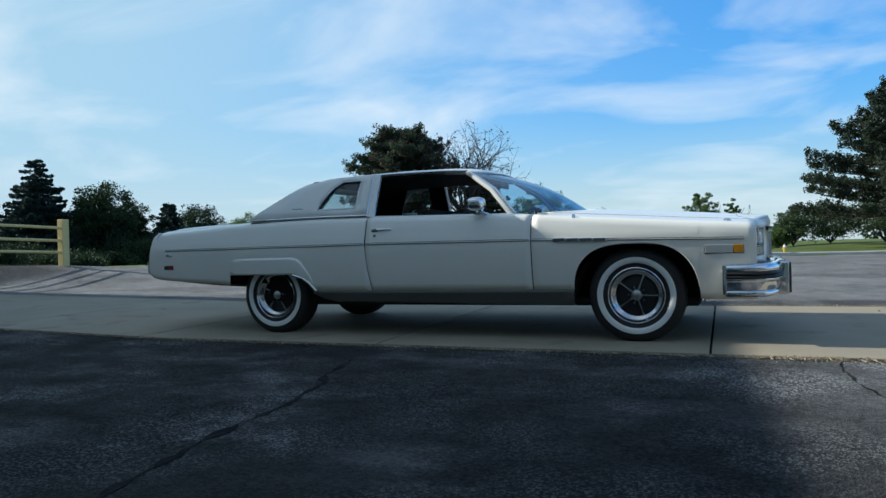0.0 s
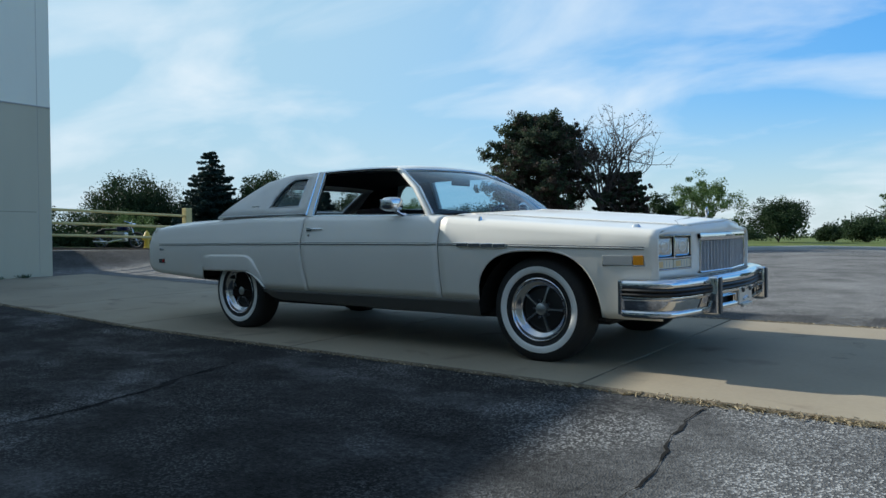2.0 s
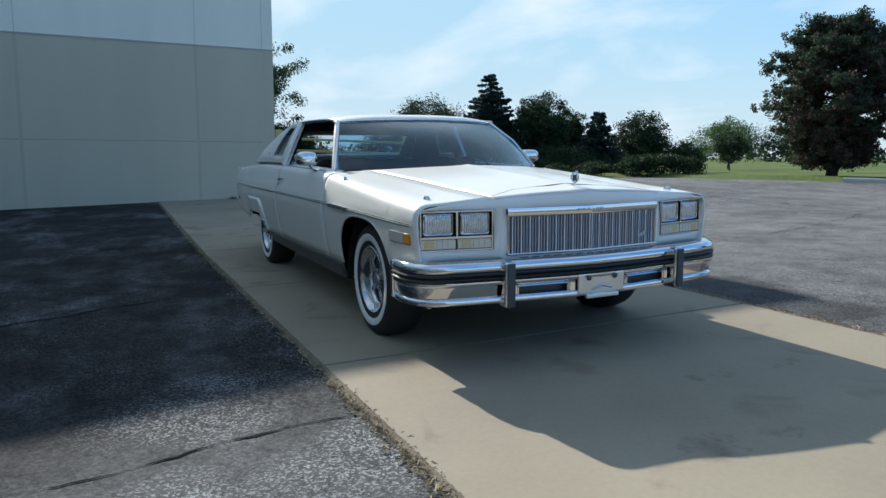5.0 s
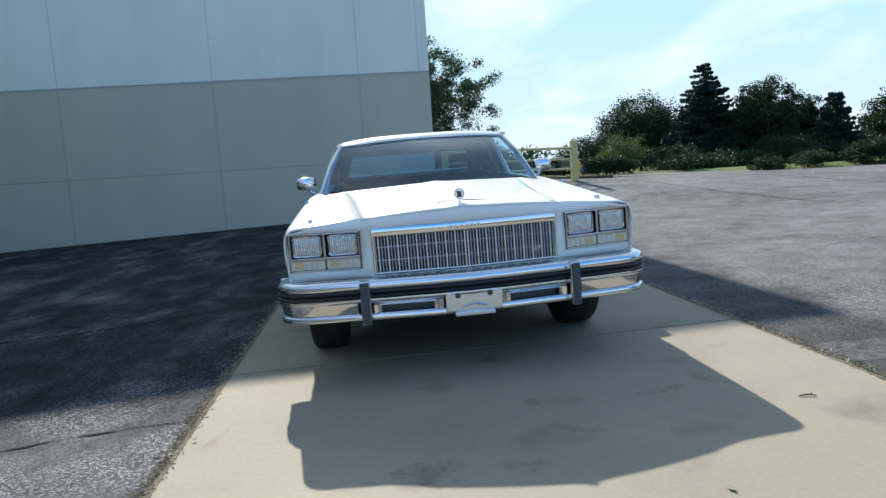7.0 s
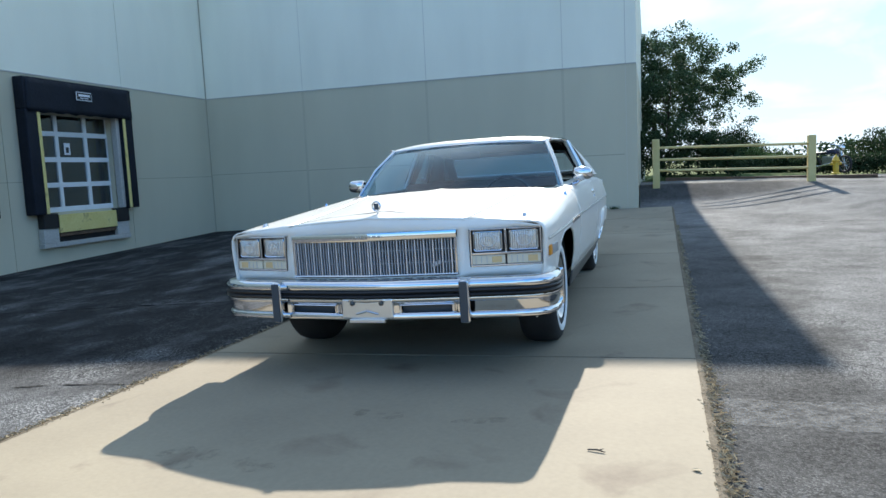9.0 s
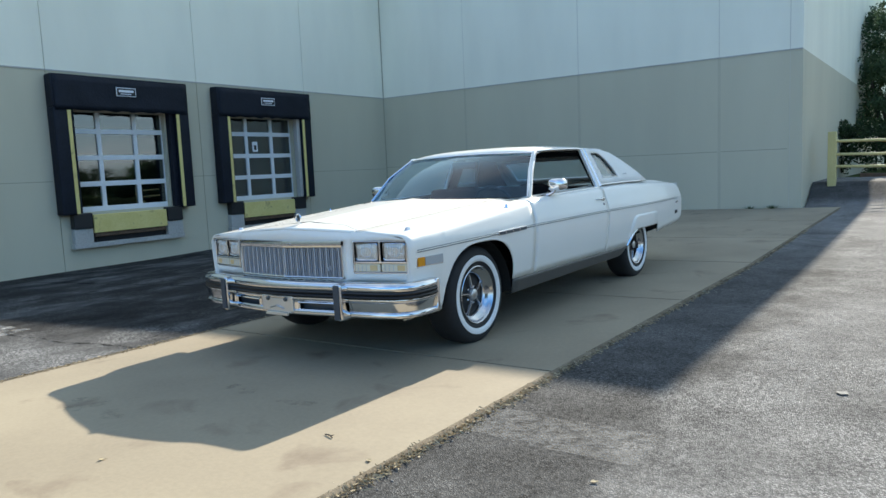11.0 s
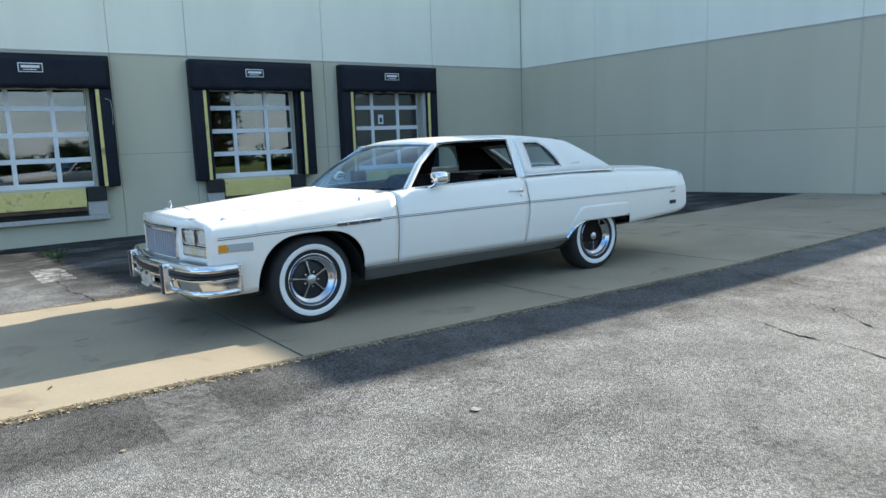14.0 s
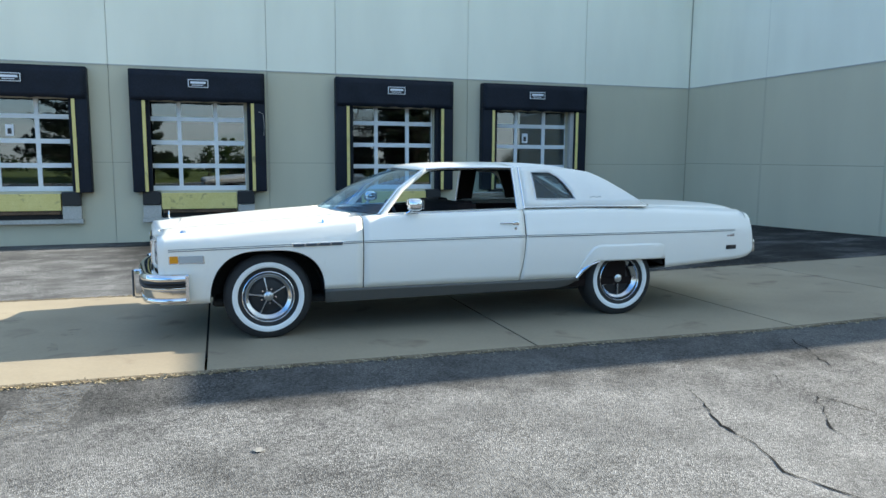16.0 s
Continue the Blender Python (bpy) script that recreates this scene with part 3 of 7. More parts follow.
def box(x0, x1, y0, y1, z0, z1, bevel=0.0, seg=2, bm=None):
    own = bm is None
    bm = bm or bmesh.new()
    r = bmesh.ops.create_cube(bm, size=1)
    bmesh.ops.transform(bm, matrix=Matrix.Translation(((x0 + x1) / 2, (y0 + y1) / 2, (z0 + z1) / 2)) @ Matrix.Diagonal((abs(x1 - x0), abs(y1 - y0), abs(z1 - z0), 1)), verts=r["verts"])
    if bevel and own:
        bmesh.ops.bevel(bm, geom=bm.edges[:], offset=bevel, segments=seg, affect="EDGES", profile=0.6)
    return bm


def grid(rows, bm=None, skip=()):
    """Quads over rows of points; skip: cells (row, column) left open."""
    bm = bm or bmesh.new()
    vs = [[bm.verts.new(p) for p in r] for r in rows]
    for i in range(len(vs) - 1):
        for j in range(len(vs[i]) - 1):
            if (i, j) not in skip:
                q = [vs[i][j], vs[i][j + 1], vs[i + 1][j + 1], vs[i + 1][j]]
                bm.faces.new(q)
    return bm


def thick(ob, t, offset=0.0):
    s = ob.modifiers.new("sheet", "SOLIDIFY")
    s.thickness, s.offset = t, offset
    return ob


def lathe(profile, n=48, axis="y", bm=None):
    """Turns (radius, along) pairs round an axis."""
    bm = bm or bmesh.new()
    rings = []
    for r, a in profile:
        ring = []
        for k in range(n):
            c, s = math.cos(2 * math.pi * k / n) * r, math.sin(2 * math.pi * k / n) * r
            ring.append(bm.verts.new((c, a, s) if axis == "y" else (c, s, a)))
        rings.append(ring)
    for i in range(len(rings) - 1):
        for k in range(n):
            bm.faces.new((rings[i][k], rings[i][(k + 1) % n], rings[i + 1][(k + 1) % n], rings[i + 1][k]))
    return bm


def tube(points, radius, n=8, bm=None, cap=True):
    """A round bar along points; radius a number or one for each point."""
    bm = bm or bmesh.new()
    pts = [Vector(p) for p in points]
    rad = radius if isinstance(radius, (list, tuple)) else [radius] * len(pts)
    rings = []
    for i, p in enumerate(pts):
        d = (pts[min(i + 1, len(pts) - 1)] - pts[max(i - 1, 0)]).normalized()
        a = d.cross(Vector((0, 0, 1)))
        a = a.normalized() if a.length > 1e-3 else Vector((1, 0, 0))
        b = d.cross(a)
        rings.append([bm.verts.new(p + (a * math.cos(2 * math.pi * k / n) + b * math.sin(2 * math.pi * k / n)) * rad[i]) for k in range(n)])
    for i in range(len(rings) - 1):
        for k in range(n):
            bm.faces.new((rings[i][k], rings[i][(k + 1) % n], rings[i + 1][(k + 1) % n], rings[i + 1][k]))
    if cap:
        bm.faces.new(rings[0][::-1])
        bm.faces.new(rings[-1])
    return bm


def lerp(table, x):
    """Value at x in a table of (x, value), x falling or rising."""
    t = sorted(table)
    return float(np.interp(x, [a for a, _ in t], [b for _, b in t]))


def smoother(e0, e1, v):
    t = min(1, max(0, (v - e0) / (e1 - e0)))
    return t * t * (3 - 2 * t)


# ---------------------------------------------------------------- ground
WALL_Y, WALL_X, EDGE_Y, TOP = -9.46, -9.87, 1.25, 7.26


def strip_r(x):
    """South edge of the concrete strip, which lies a little askew to the building."""
    return -1.385 - 0.022 * min(x, 25)


def strip_l(x):
    """North edge of the strip."""
    return 1.765 - 0.018 * min(x, 25)


def height(x, y):
    """The lie of the paving: falls to the docks, rises gently away from them."""
    r, l = strip_r(x), strip_l(x)
    zx = 0.0215 * max(0, min(7.4, -2.5 - x))
    if y > l:
        sy = 0.0157 * l + 0.0135 * (min(y, 30) - l)
    elif y > r:
        sy = 0.0157 * y
    else:
        sy = 0.0157 * r - lerp([(-10, 0.029), (-0.5, 0.035), (2.5, 0.038), (6, 0.041)], x) * (r - max(y, -12))
    sy -= 0.27 * smoother(-1, 6, x) * smoother(12, 25, y)
    # short bank up to the fence, drawn out into a long slope farther from the building
    foot = lerp([(1.3, 9.3), (3, 8.6), (5, 6.0), (8, 4.0)], y)
    rise = lerp([(1.2, 0.01), (3, 0.12), (5, 0.31), (8, 0.24), (13, 0.03)], y) * smoother(foot, 11.5, -x)
    rise += lerp([(1.2, 0.46), (3, 0.32), (5, 0.07), (6.5, 0.0)], y) * min(1, max(0, -x - 10.3) / 0.9)
    if y < 1.2:
        rise = 0
    elif x > -9.88:
        rise *= smoother(l, l + 0.5, y)
    return zx + sy + rise


def lot_far(x):
    return lerp([(-17.6, 12.2), (-14, 14.5), (-10, 16.5), (2, 25), (8, 26), (70, 30)], x)


def sheet(xs, y_of, name, material, lift=0.0, ny=60):
    rows = []
    for x in xs:
        y0, y1 = y_of(x)
        rows.append([(x, y0 + (y1 - y0) * (k / ny) ** 1.0, 0) for k in range(ny + 1)])
    rows = [[(x, y, height(x, y) + lift) for x, y, _ in r] for r in rows]
    return finish(name, grid(rows), material, smooth=60)


def span(a, b, step):
    n = max(1, round(abs(b - a) / step))
    return [a + (b - a) * k / n for k in range(n + 1)]


# the country round about, one sheet to the horizon
ext = [-1500, -600, -250, -120, -70, -50] + list(range(-40, 41, 2)) + [50, 70, 120, 250, 600, 1500]
bm = bmesh.new()


def country(x, y):
    inside = -14.2 < x < 71 and -13 < y < lot_far(x) + 0.1 and not (x < -10.2 and y < 1.4) or -18.5 < x <= -14 and 7.0 < y < lot_far(x) + 0.1
    roll = 0.35 * noise.noise(Vector((x * 0.03, y * 0.03, 0.3))) * smoother(20, 60, math.hypot(x, y))
    bank = 0.55 * smoother(27, 37, y) * smoother(1, 7, x)
    fall = 0.32 * smoother(1, 12, y - lot_far(x)) + 0.22 * smoother(18.5, 26, -x)
    return height(x, y) + (-0.25 if inside else 0.09) + roll + bank - fall


tagged(finish("ground", grid([[(x, y, country(x, y)) for y in ext] for x in ext], bm), M_GRASS, smooth=60), "mown summer grass with dry patches", "ground", kind="structure")
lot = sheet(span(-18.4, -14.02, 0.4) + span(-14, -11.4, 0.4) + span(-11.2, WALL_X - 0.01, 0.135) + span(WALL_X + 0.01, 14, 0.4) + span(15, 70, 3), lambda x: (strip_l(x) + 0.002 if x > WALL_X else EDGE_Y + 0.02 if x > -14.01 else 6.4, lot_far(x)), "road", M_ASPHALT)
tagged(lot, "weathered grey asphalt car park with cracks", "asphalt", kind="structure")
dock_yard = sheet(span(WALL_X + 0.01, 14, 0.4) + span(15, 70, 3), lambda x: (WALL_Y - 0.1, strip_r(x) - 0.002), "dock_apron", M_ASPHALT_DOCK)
tagged(dock_yard, "dark old asphalt sloping down to the loading docks", "asphalt", kind="structure")


# ---------------------------------------------------------------- building
def panel_mesh(u0, u1, z0, z1, holes, depth):
    """A cast wall panel in u (along), depth and z, with openings through it."""
    us = sorted({u0, u1, *[h[0] for h in holes], *[h[1] for h in holes]})
    zs = sorted({z0, z1, *[h[2] for h in holes], *[h[3] for h in holes]})
    bm = bmesh.new()
    cells = set()
    for i in range(len(us) - 1):
        for j in range(len(zs) - 1):
            cu, cz = (us[i] + us[i + 1]) / 2, (zs[j] + zs[j + 1]) / 2
            if not any(h[0] < cu < h[1] and h[2] < cz < h[3] for h in holes):
                cells.add((i, j))
    v = {}

    def vert(i, j, k):
        if (i, j, k) not in v:
            v[i, j, k] = bm.verts.new((us[i], k * depth, zs[j]))
        return v[i, j, k]
    for i, j in cells:
        for k in (0, 1):
            bm.faces.new([vert(i, j, k), vert(i + 1, j, k), vert(i + 1, j + 1, k), vert(i, j + 1, k)])
        for di, dj, a, b in ((-1, 0, (i, j), (i, j + 1)), (1, 0, (i + 1, j), (i + 1, j + 1)), (0, -1, (i, j), (i + 1, j)), (0, 1, (i, j + 1), (i + 1, j + 1))):
            if (i + di, j + dj) not in cells:
                bm.faces.new([vert(*a, 0), vert(*b, 0), vert(*b, 1), vert(*a, 1)])
    return bm


DOCKS = [5.80, 2.37, -1.89, -5.385]          # middles of the dock doors along the wall
SEALS = [5.775, 2.32, -1.915, -5.39]
DOOR_W, DOOR_LOW, DOOR_HIGH = 1.94, 0.745, 2.715
wall_south = empty("wall_south", pose(0, WALL_Y, 0), "two-tone painted concrete warehouse wall with dock doors", "wall", kind="structure")
joints = [WALL_X, -6.81, -3.705, -0.59, 0.91, 4.055, 7.17, 10.3, 13.45, 16.6, 23, 30]
holes = [(c - DOOR_W / 2, c + DOOR_W / 2, DOOR_LOW, DOOR_HIGH) for c in DOCKS]
for a, b in zip(joints[:-1], joints[1:]):
    inside = [h for h in holes if a < (h[0] + h[1]) / 2 < b]
    p = part("panel", panel_mesh(a + 0.006 if a > WALL_X else WALL_X - 0.3, b - 0.006, -1.2, TOP, [h for h in inside if h[0] > a and h[1] < b], -0.3), M_WALL, wall_south)
wall_west = empty("wall_west", pose(WALL_X, 0, 0), "two-tone painted concrete wall of the warehouse wing", "wall", kind="structure")
west = [WALL_Y, -6.7, -3.5, -0.33, 1.02, EDGE_Y]
for a, b in zip(west[:-1], west[1:]):
    bm = panel_mesh(a + 0.006, b - (0.006 if b < EDGE_Y else 0), -1.2, TOP, [], -0.3)
    bmesh.ops.transform(bm, matrix=Matrix(((0, 1, 0, 0), (1, 0, 0, 0), (0, 0, 1, 0), (0, 0, 0, 1))), verts=bm.verts[:])
    part("panel", bm, M_WALL, wall_west)
part("caulk_joint", box(-0.05, -0.005, WALL_Y, EDGE_Y - 0.03, -1.2, TOP - 0.02), M_CAULK, wall_west)
part("caulk_joint", box(WALL_X, 30, -0.06, -0.03, 2.6, TOP - 0.02), M_CAULK, wall_south)
for a, b in zip(joints[:-1], joints[1:]):
    part("caulk_joint", box(b - 0.03, b + 0.03, -0.05, -0.03, -1.2, 2.6), M_CAULK, wall_south)
# scored line across the lower panels, between the doors, and the ledge where the colours meet
edges = [WALL_X] + sorted(v for c in DOCKS for v in (c - 1.36, c + 1.36)) + [30]
for a, b in zip(edges[::2], edges[1::2]):
    part("score_line", box(a, b, -0.02, 0.002, 1.333, 1.347), M_SCORE, wall_south)
part("score_line", box(-0.02, 0.002, WALL_Y, EDGE_Y - 0.27, 1.368, 1.385), M_SCORE, wall_west)
for y in west[1:4]:
    part("caulk_joint", box(-0.02, 0.003, y - 0.03, y + 0.03, -1.2, Z_BAND - 0.015), M_SEALANT, wall_west)
part("corner_joint", box(0.001, 0.02, WALL_Y + 0.001, WALL_Y + 0.022, -0.8, TOP - 0.02), M_SCORE, wall_west)
part("paint_ledge", box(WALL_X + 0.01, 30, -0.01, 0.012, Z_BAND - 0.012, Z_BAND + 0.012), M_KERB, wall_south)
part("paint_ledge", box(-0.01, 0.012, WALL_Y + 0.02, EDGE_Y, Z_BAND - 0.012, Z_BAND + 0.012), M_KERB, wall_west)
# the rest of the shell: the wing's north side, roofs, the hall behind the docks
tagged(finish("wall_north", box(-40, WALL_X - 0.302, EDGE_Y - 0.3, EDGE_Y - 0.002, -1.2, TOP), M_WALL), "painted concrete side wall of the warehouse wing", "wall", kind="structure")
tagged(finish("roof", box(-40, WALL_X - 0.02, -40, EDGE_Y - 0.02, TOP - 0.25, TOP - 0.05), M_KERB), "flat warehouse roof", "roof", kind="structure")
tagged(finish("roof_dock", box(WALL_X, 30, -40, WALL_Y - 0.02, TOP - 0.25, TOP - 0.05), M_KERB), "flat warehouse roof over the dock hall", "roof", kind="structure")
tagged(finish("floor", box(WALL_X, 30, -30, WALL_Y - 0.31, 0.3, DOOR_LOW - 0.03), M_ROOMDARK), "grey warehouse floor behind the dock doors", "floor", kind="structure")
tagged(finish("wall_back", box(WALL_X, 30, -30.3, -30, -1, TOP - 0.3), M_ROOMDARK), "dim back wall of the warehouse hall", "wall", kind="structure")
# unseen cross wall, added to keep sky from showing through the dock panes
tagged(finish("wall_partition", box(WALL_X - 0.25, WALL_X - 0.01, -30, WALL_Y - 0.31, -1, TOP - 0.3), M_ROOMDARK), "dark cross wall added unseen inside the warehouse hall", "wall", kind="structure")
tagged(finish("wall_east", box(30, 30.3, -30, WALL_Y, -1, TOP), M_WALL), "end wall of the warehouse", "wall", kind="structure")


def dock_door(index, cx):
    """Glazed sectional door: white rails and stiles, three panes by four."""
    d = empty("door_%d" % index, pose(cx, WALL_Y - 0.10, 0), "closed sectional dock door with white frame and glass panes", "dock door", kind="structure")
    w = DOOR_W / 2
    xs = [-w, -0.37, 0.37, w]
    zs = [DOOR_LOW, 1.27, 1.76, 2.255, DOOR_HIGH]
    for z in zs:
        lo, hi = (z - 0.047, z + 0.047) if z not in (zs[0], zs[-1]) else ((z + 0.002, z + 0.10) if z == zs[0] else (z - 0.03, z - 0.002))
        part("rail", box(-w + 0.002, w - 0.002, -0.045, 0.0, lo, hi, 0.004, 1), M_DOORWHITE, d)
    for x in xs:
        for z0, z1 in zip(zs[:-1], zs[1:]):
            a, b = (x - 0.04, x + 0.04) if x in xs[1:3] else ((x + 0.002, x + 0.012) if x < 0 else (x - 0.012, x - 0.002))
            part("stile", box(a, b, -0.042, -0.003, z0 + 0.03, z1 - 0.03), M_DOORWHITE, d)
    for j, (z0, z1) in enumerate(zip(zs[:-1], zs[1:])):
        for i, (x0, x1) in enumerate(zip(xs[:-1], xs[1:])):
            p = part("pane", box(x0 + 0.01, x1 - 0.01, -0.028, -0.022, z0 + 0.01, z1 - 0.01), M_DOORGLASS, d)
            p.matrix_local = Matrix.Translation((0, -0.012, (z0 + z1) / 2)) @ pose(0, 0, 0, 0.5, 0, 0) @ Matrix.Translation((0, 0, -(z0 + z1) / 2))
            p.visible_shadow = False
    if index in (1, 4):
        nt = part("notice", box(0.05, 0.2, -0.02, -0.012, 1.855, 2.085), M_SIGN, d, "white paper notice taped to the glass")
        part("notice_bar", box(0.09, 0.16, -0.011, -0.009, 1.895, 2.005), M_BLACK, nt)
    return d


def dock_seal(cx, width, index):
    """Foam dock seal in black vinyl: head pad, two side pads with yellow guide stripes, a small sign."""
    s = empty("dock_seal", pose(cx, WALL_Y, 0.145), "black vinyl dock seal with yellow guide stripes round the door", "dock seal", "dock seals along the wall")
    w = width / 2
    bm = box(-w, w, 0.003, 0.25, 2.50, 3.09, 0.035, 3)
    for v in bm.verts:
        v.co.y += 0.012 * noise.noise(Vector((v.co.x * 3 + index, v.co.z * 4, 0.4))) if v.co.y > 0.1 else 0
        v.co.z += 0.012 * noise.noise(Vector((v.co.x * 2 + index, v.co.y * 3, 1.7)))
    part("head_pad", bm, M_SEAL, s, smooth=40)
    # cloth of the head pad, drawn in at the foot
    rows = [[(-w + 0.03 + (2 * w - 0.06) * k / 24, 0.268 + 0.016 * noise.noise(Vector((k * 0.35, j * 0.7, index))), 2.46 + 0.60 * j / 6 + (0.03 * noise.noise(Vector((k * 0.6, 3, index))) if j in (0, 6) else 0)) for k in range(25)] for j in range(7)]
    thick(part("curtain", grid(rows), M_SEAL, s, smooth=50), 0.006)
    for sg in (-1, 1):
        x0, x1 = sorted((sg * w, sg * (w - 0.30)))
        bm = box(x0, x1, 0.003, 0.25, 0.58, 2.51, 0.03, 3)
        part("side_pad", bm, M_SEAL, s, smooth=40)
        x0, x1 = sorted((sg * (w - 0.235), sg * (w - 0.30)))
        part("guide_stripe", box(x0, x1, 0.235, 0.262, 0.592, 2.46, 0.004, 1), M_YELLOW, s, "faded yellow guide stripe")
        a, b = sorted((sg * (w - 0.302), sg * (DOOR_W / 2 + 0.0)))
        if b - a > 0.02:
            part("jamb_flap", box(a, b, 0.02, 0.15, 0.6, 2.5, 0.01, 2), M_SEAL if sg > 0 or index < 3 else M_KERB, s)
    if index == 1:
        part("cord", tube([(0.14 - w, 0.272, 2.28), (0.05 - w, 0.285, 2.24), (0.03 - w, 0.28, 2.0), (0.045 - w, 0.275, 1.78)], 0.006, 6), M_KERB, s, "pale cord hanging from the pad")
    sg = part("sign", box(-0.2, 0.2, 0.290, 0.300, 2.745, 2.91, 0.004, 1), M_SIGN, s, "small white maker's plate")
    part("sign_field", box(-0.185, 0.185, 0.3005, 0.3025, 2.76, 2.895), M_BLACK, sg)
    part("sign_bar", box(-0.15, 0.15, 0.303, 0.3045, 2.822, 2.866), M_SIGN, sg)
    part("sign_bar", box(-0.10, 0.12, 0.303, 0.3045, 2.785, 2.80), M_SIGN, sg)
    return s


def dock_leveller(cx):
    """Pit edge with bumpers and the yellow lip of the leveller."""
    g = empty("dock_leveller", pose(cx, WALL_Y, 0.18), "yellow dock leveller lip with black rubber bumpers over a concrete sill", "dock leveller", "dock levellers along the wall")
    part("lip", box(-0.76, 0.76, 0.02, 0.15, 0.18, 0.52, 0.012, 2), M_YELLOW, g, "scuffed yellow steel lip")
    part("lip_edge", box(-0.74, 0.74, 0.02, 0.12, 0.10, 0.18, 0.01, 1), M_RUST, g)
    for sg in (-1, 1):
        a, b = sorted((sg * 0.78, sg * 1.13))
        part("bumper", box(a, b, 0.003, 0.16, 0.275, 0.56, 0.02, 2), M_BLACK, g, "black laminated rubber dock bumper")
        part("sill_pier", box(a, b + 0.0, 0.003, 0.13, 0.0, 0.272, 0.01, 2), M_KERB, g)
    part("sill", box(-1.15, 1.15, 0.003, 0.14, -0.09, 0.0 - 0.002, 0.012, 2), M_KERB, g, "pale concrete sill")
    # near-black plate painted as the shade in the pit below the lip
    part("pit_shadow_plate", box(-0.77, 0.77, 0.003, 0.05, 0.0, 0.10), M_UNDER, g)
    return g


for i, c in enumerate(DOCKS):
    dock_door(i + 1, c)
    dock_seal(SEALS[i], 2.69 if i < 2 else 2.74, i)
    dock_leveller(c)


# ---------------------------------------------------------------- concrete strip
strip = empty("pavement", pose(0, 0, 0), "stained tan concrete strip between two stretches of asphalt", "concrete strip", kind="structure")
cuts = [WALL_X + 0.01] + [-9.8, -7.45, -5.05, -2.8, -0.35, 2.107, 4.75, 7.2, 9.7, 12.2, 16, 22, 30, 45, 70][1:]
for a, b in zip(cuts[:-1], cuts[1:]):
    xs, ys = span(a + 0.009, b - 0.009, 0.6), span(0, 1, 1 / 7)
    rows = []
    for x in xs:
        row = [strip_r(x) + (strip_l(x) - strip_r(x)) * k for k in ys]
        rows.append([(x, y + 0.012 * noise.noise(Vector((x * 2, y, 0))) * (k in (0, 1)), height(x, y) + 0.012) for k, y in zip(ys, row)])
    bm = grid(rows)
    r = bmesh.ops.extrude_face_region(bm, geom=bm.faces[:])
    for v in [q for q in r["geom"] if isinstance(q, bmesh.types.BMVert)]:
        v.co.z -= 0.12
    part("slab", bm, M_CONCRETE, strip)
part("joint_filler", grid([[(x, y, height(x, y) - 0.004) for y in span(strip_r(x) + 0.01, strip_l(x) - 0.01, 0.4)[:8]] for x in span(WALL_X + 0.02, 69, 0.8)]), M_CRACK, strip)

# low dark timber edging by the fence
bm = box(-14.12, -13.95, 1.9, 7.0, -0.1, 0.09, 0.012, 2)
for v in bm.verts:
    v.co.z += height(-14, v.co.y)
edging = finish("timber_edging", bm, M_RUST)
tagged(edging, "low weathered brown edging along the paving by the fence", "edging", kind="structure")
# kerb along the far edge of the lot
kerb = empty("kerb", pose(0, 0, 0), "pale concrete kerb between the car park and the grass", "kerb", kind="structure")
runs = [[(x, lot_far(x)) for x in span(-8, 70, 2.5)]]
for (ax, ay), (bx, by) in [pair for run in runs for pair in zip(run[:-1], run[1:])]:
    d = Vector((bx - ax, by - ay, 0)).normalized()
    nrm = Vector((-d.y, d.x, 0))
    sec = [(-0.02, -0.1), (-0.02, 0.10), (0.01, 0.13), (0.15, 0.135), (0.17, -0.1)]
    rows = []
    for px, py in ((ax, ay), (bx, by)):
        rows.append([(px + nrm.x * o, py + nrm.y * o, height(px, py) + h) for o, h in sec])
    part("kerb_stone", grid(rows), M_KERB, kerb)


def crack(points, width):
    rows = []
    pts = []
    for (ax, ay), (bx, by) in zip(points[:-1], points[1:]):
        n = max(2, int(math.hypot(bx - ax, by - ay) / 0.05))
        pts += [(ax + (bx - ax) * k / n, ay + (by - ay) * k / n) for k in range(n)]
    pts.append(points[-1])
    for k, (x, y) in enumerate(pts):
        ax, ay = pts[max(0, k - 1)]
        bx, by = pts[min(len(pts) - 1, k + 1)]
        d = Vector((bx - ax, by - ay)).normalized()
        wob = 0.07 * noise.noise(Vector((x * 2.3, y * 2.3, 5))) + 0.03 * noise.noise(Vector((x * 9, y * 9, 2))) + 0.012 * noise.noise(Vector((x * 31, y * 31, 4)))
        w = width * max(0.12, 0.45 + 1.3 * noise.noise(Vector((x * 7, y * 7, 8))))
        rows.append([(x - d.y * (wob + o), y + d.x * (wob + o), height(x - d.y * (wob + o), y + d.x * (wob + o)) + 0.004) for o in (-w, w)])
    return grid(rows)


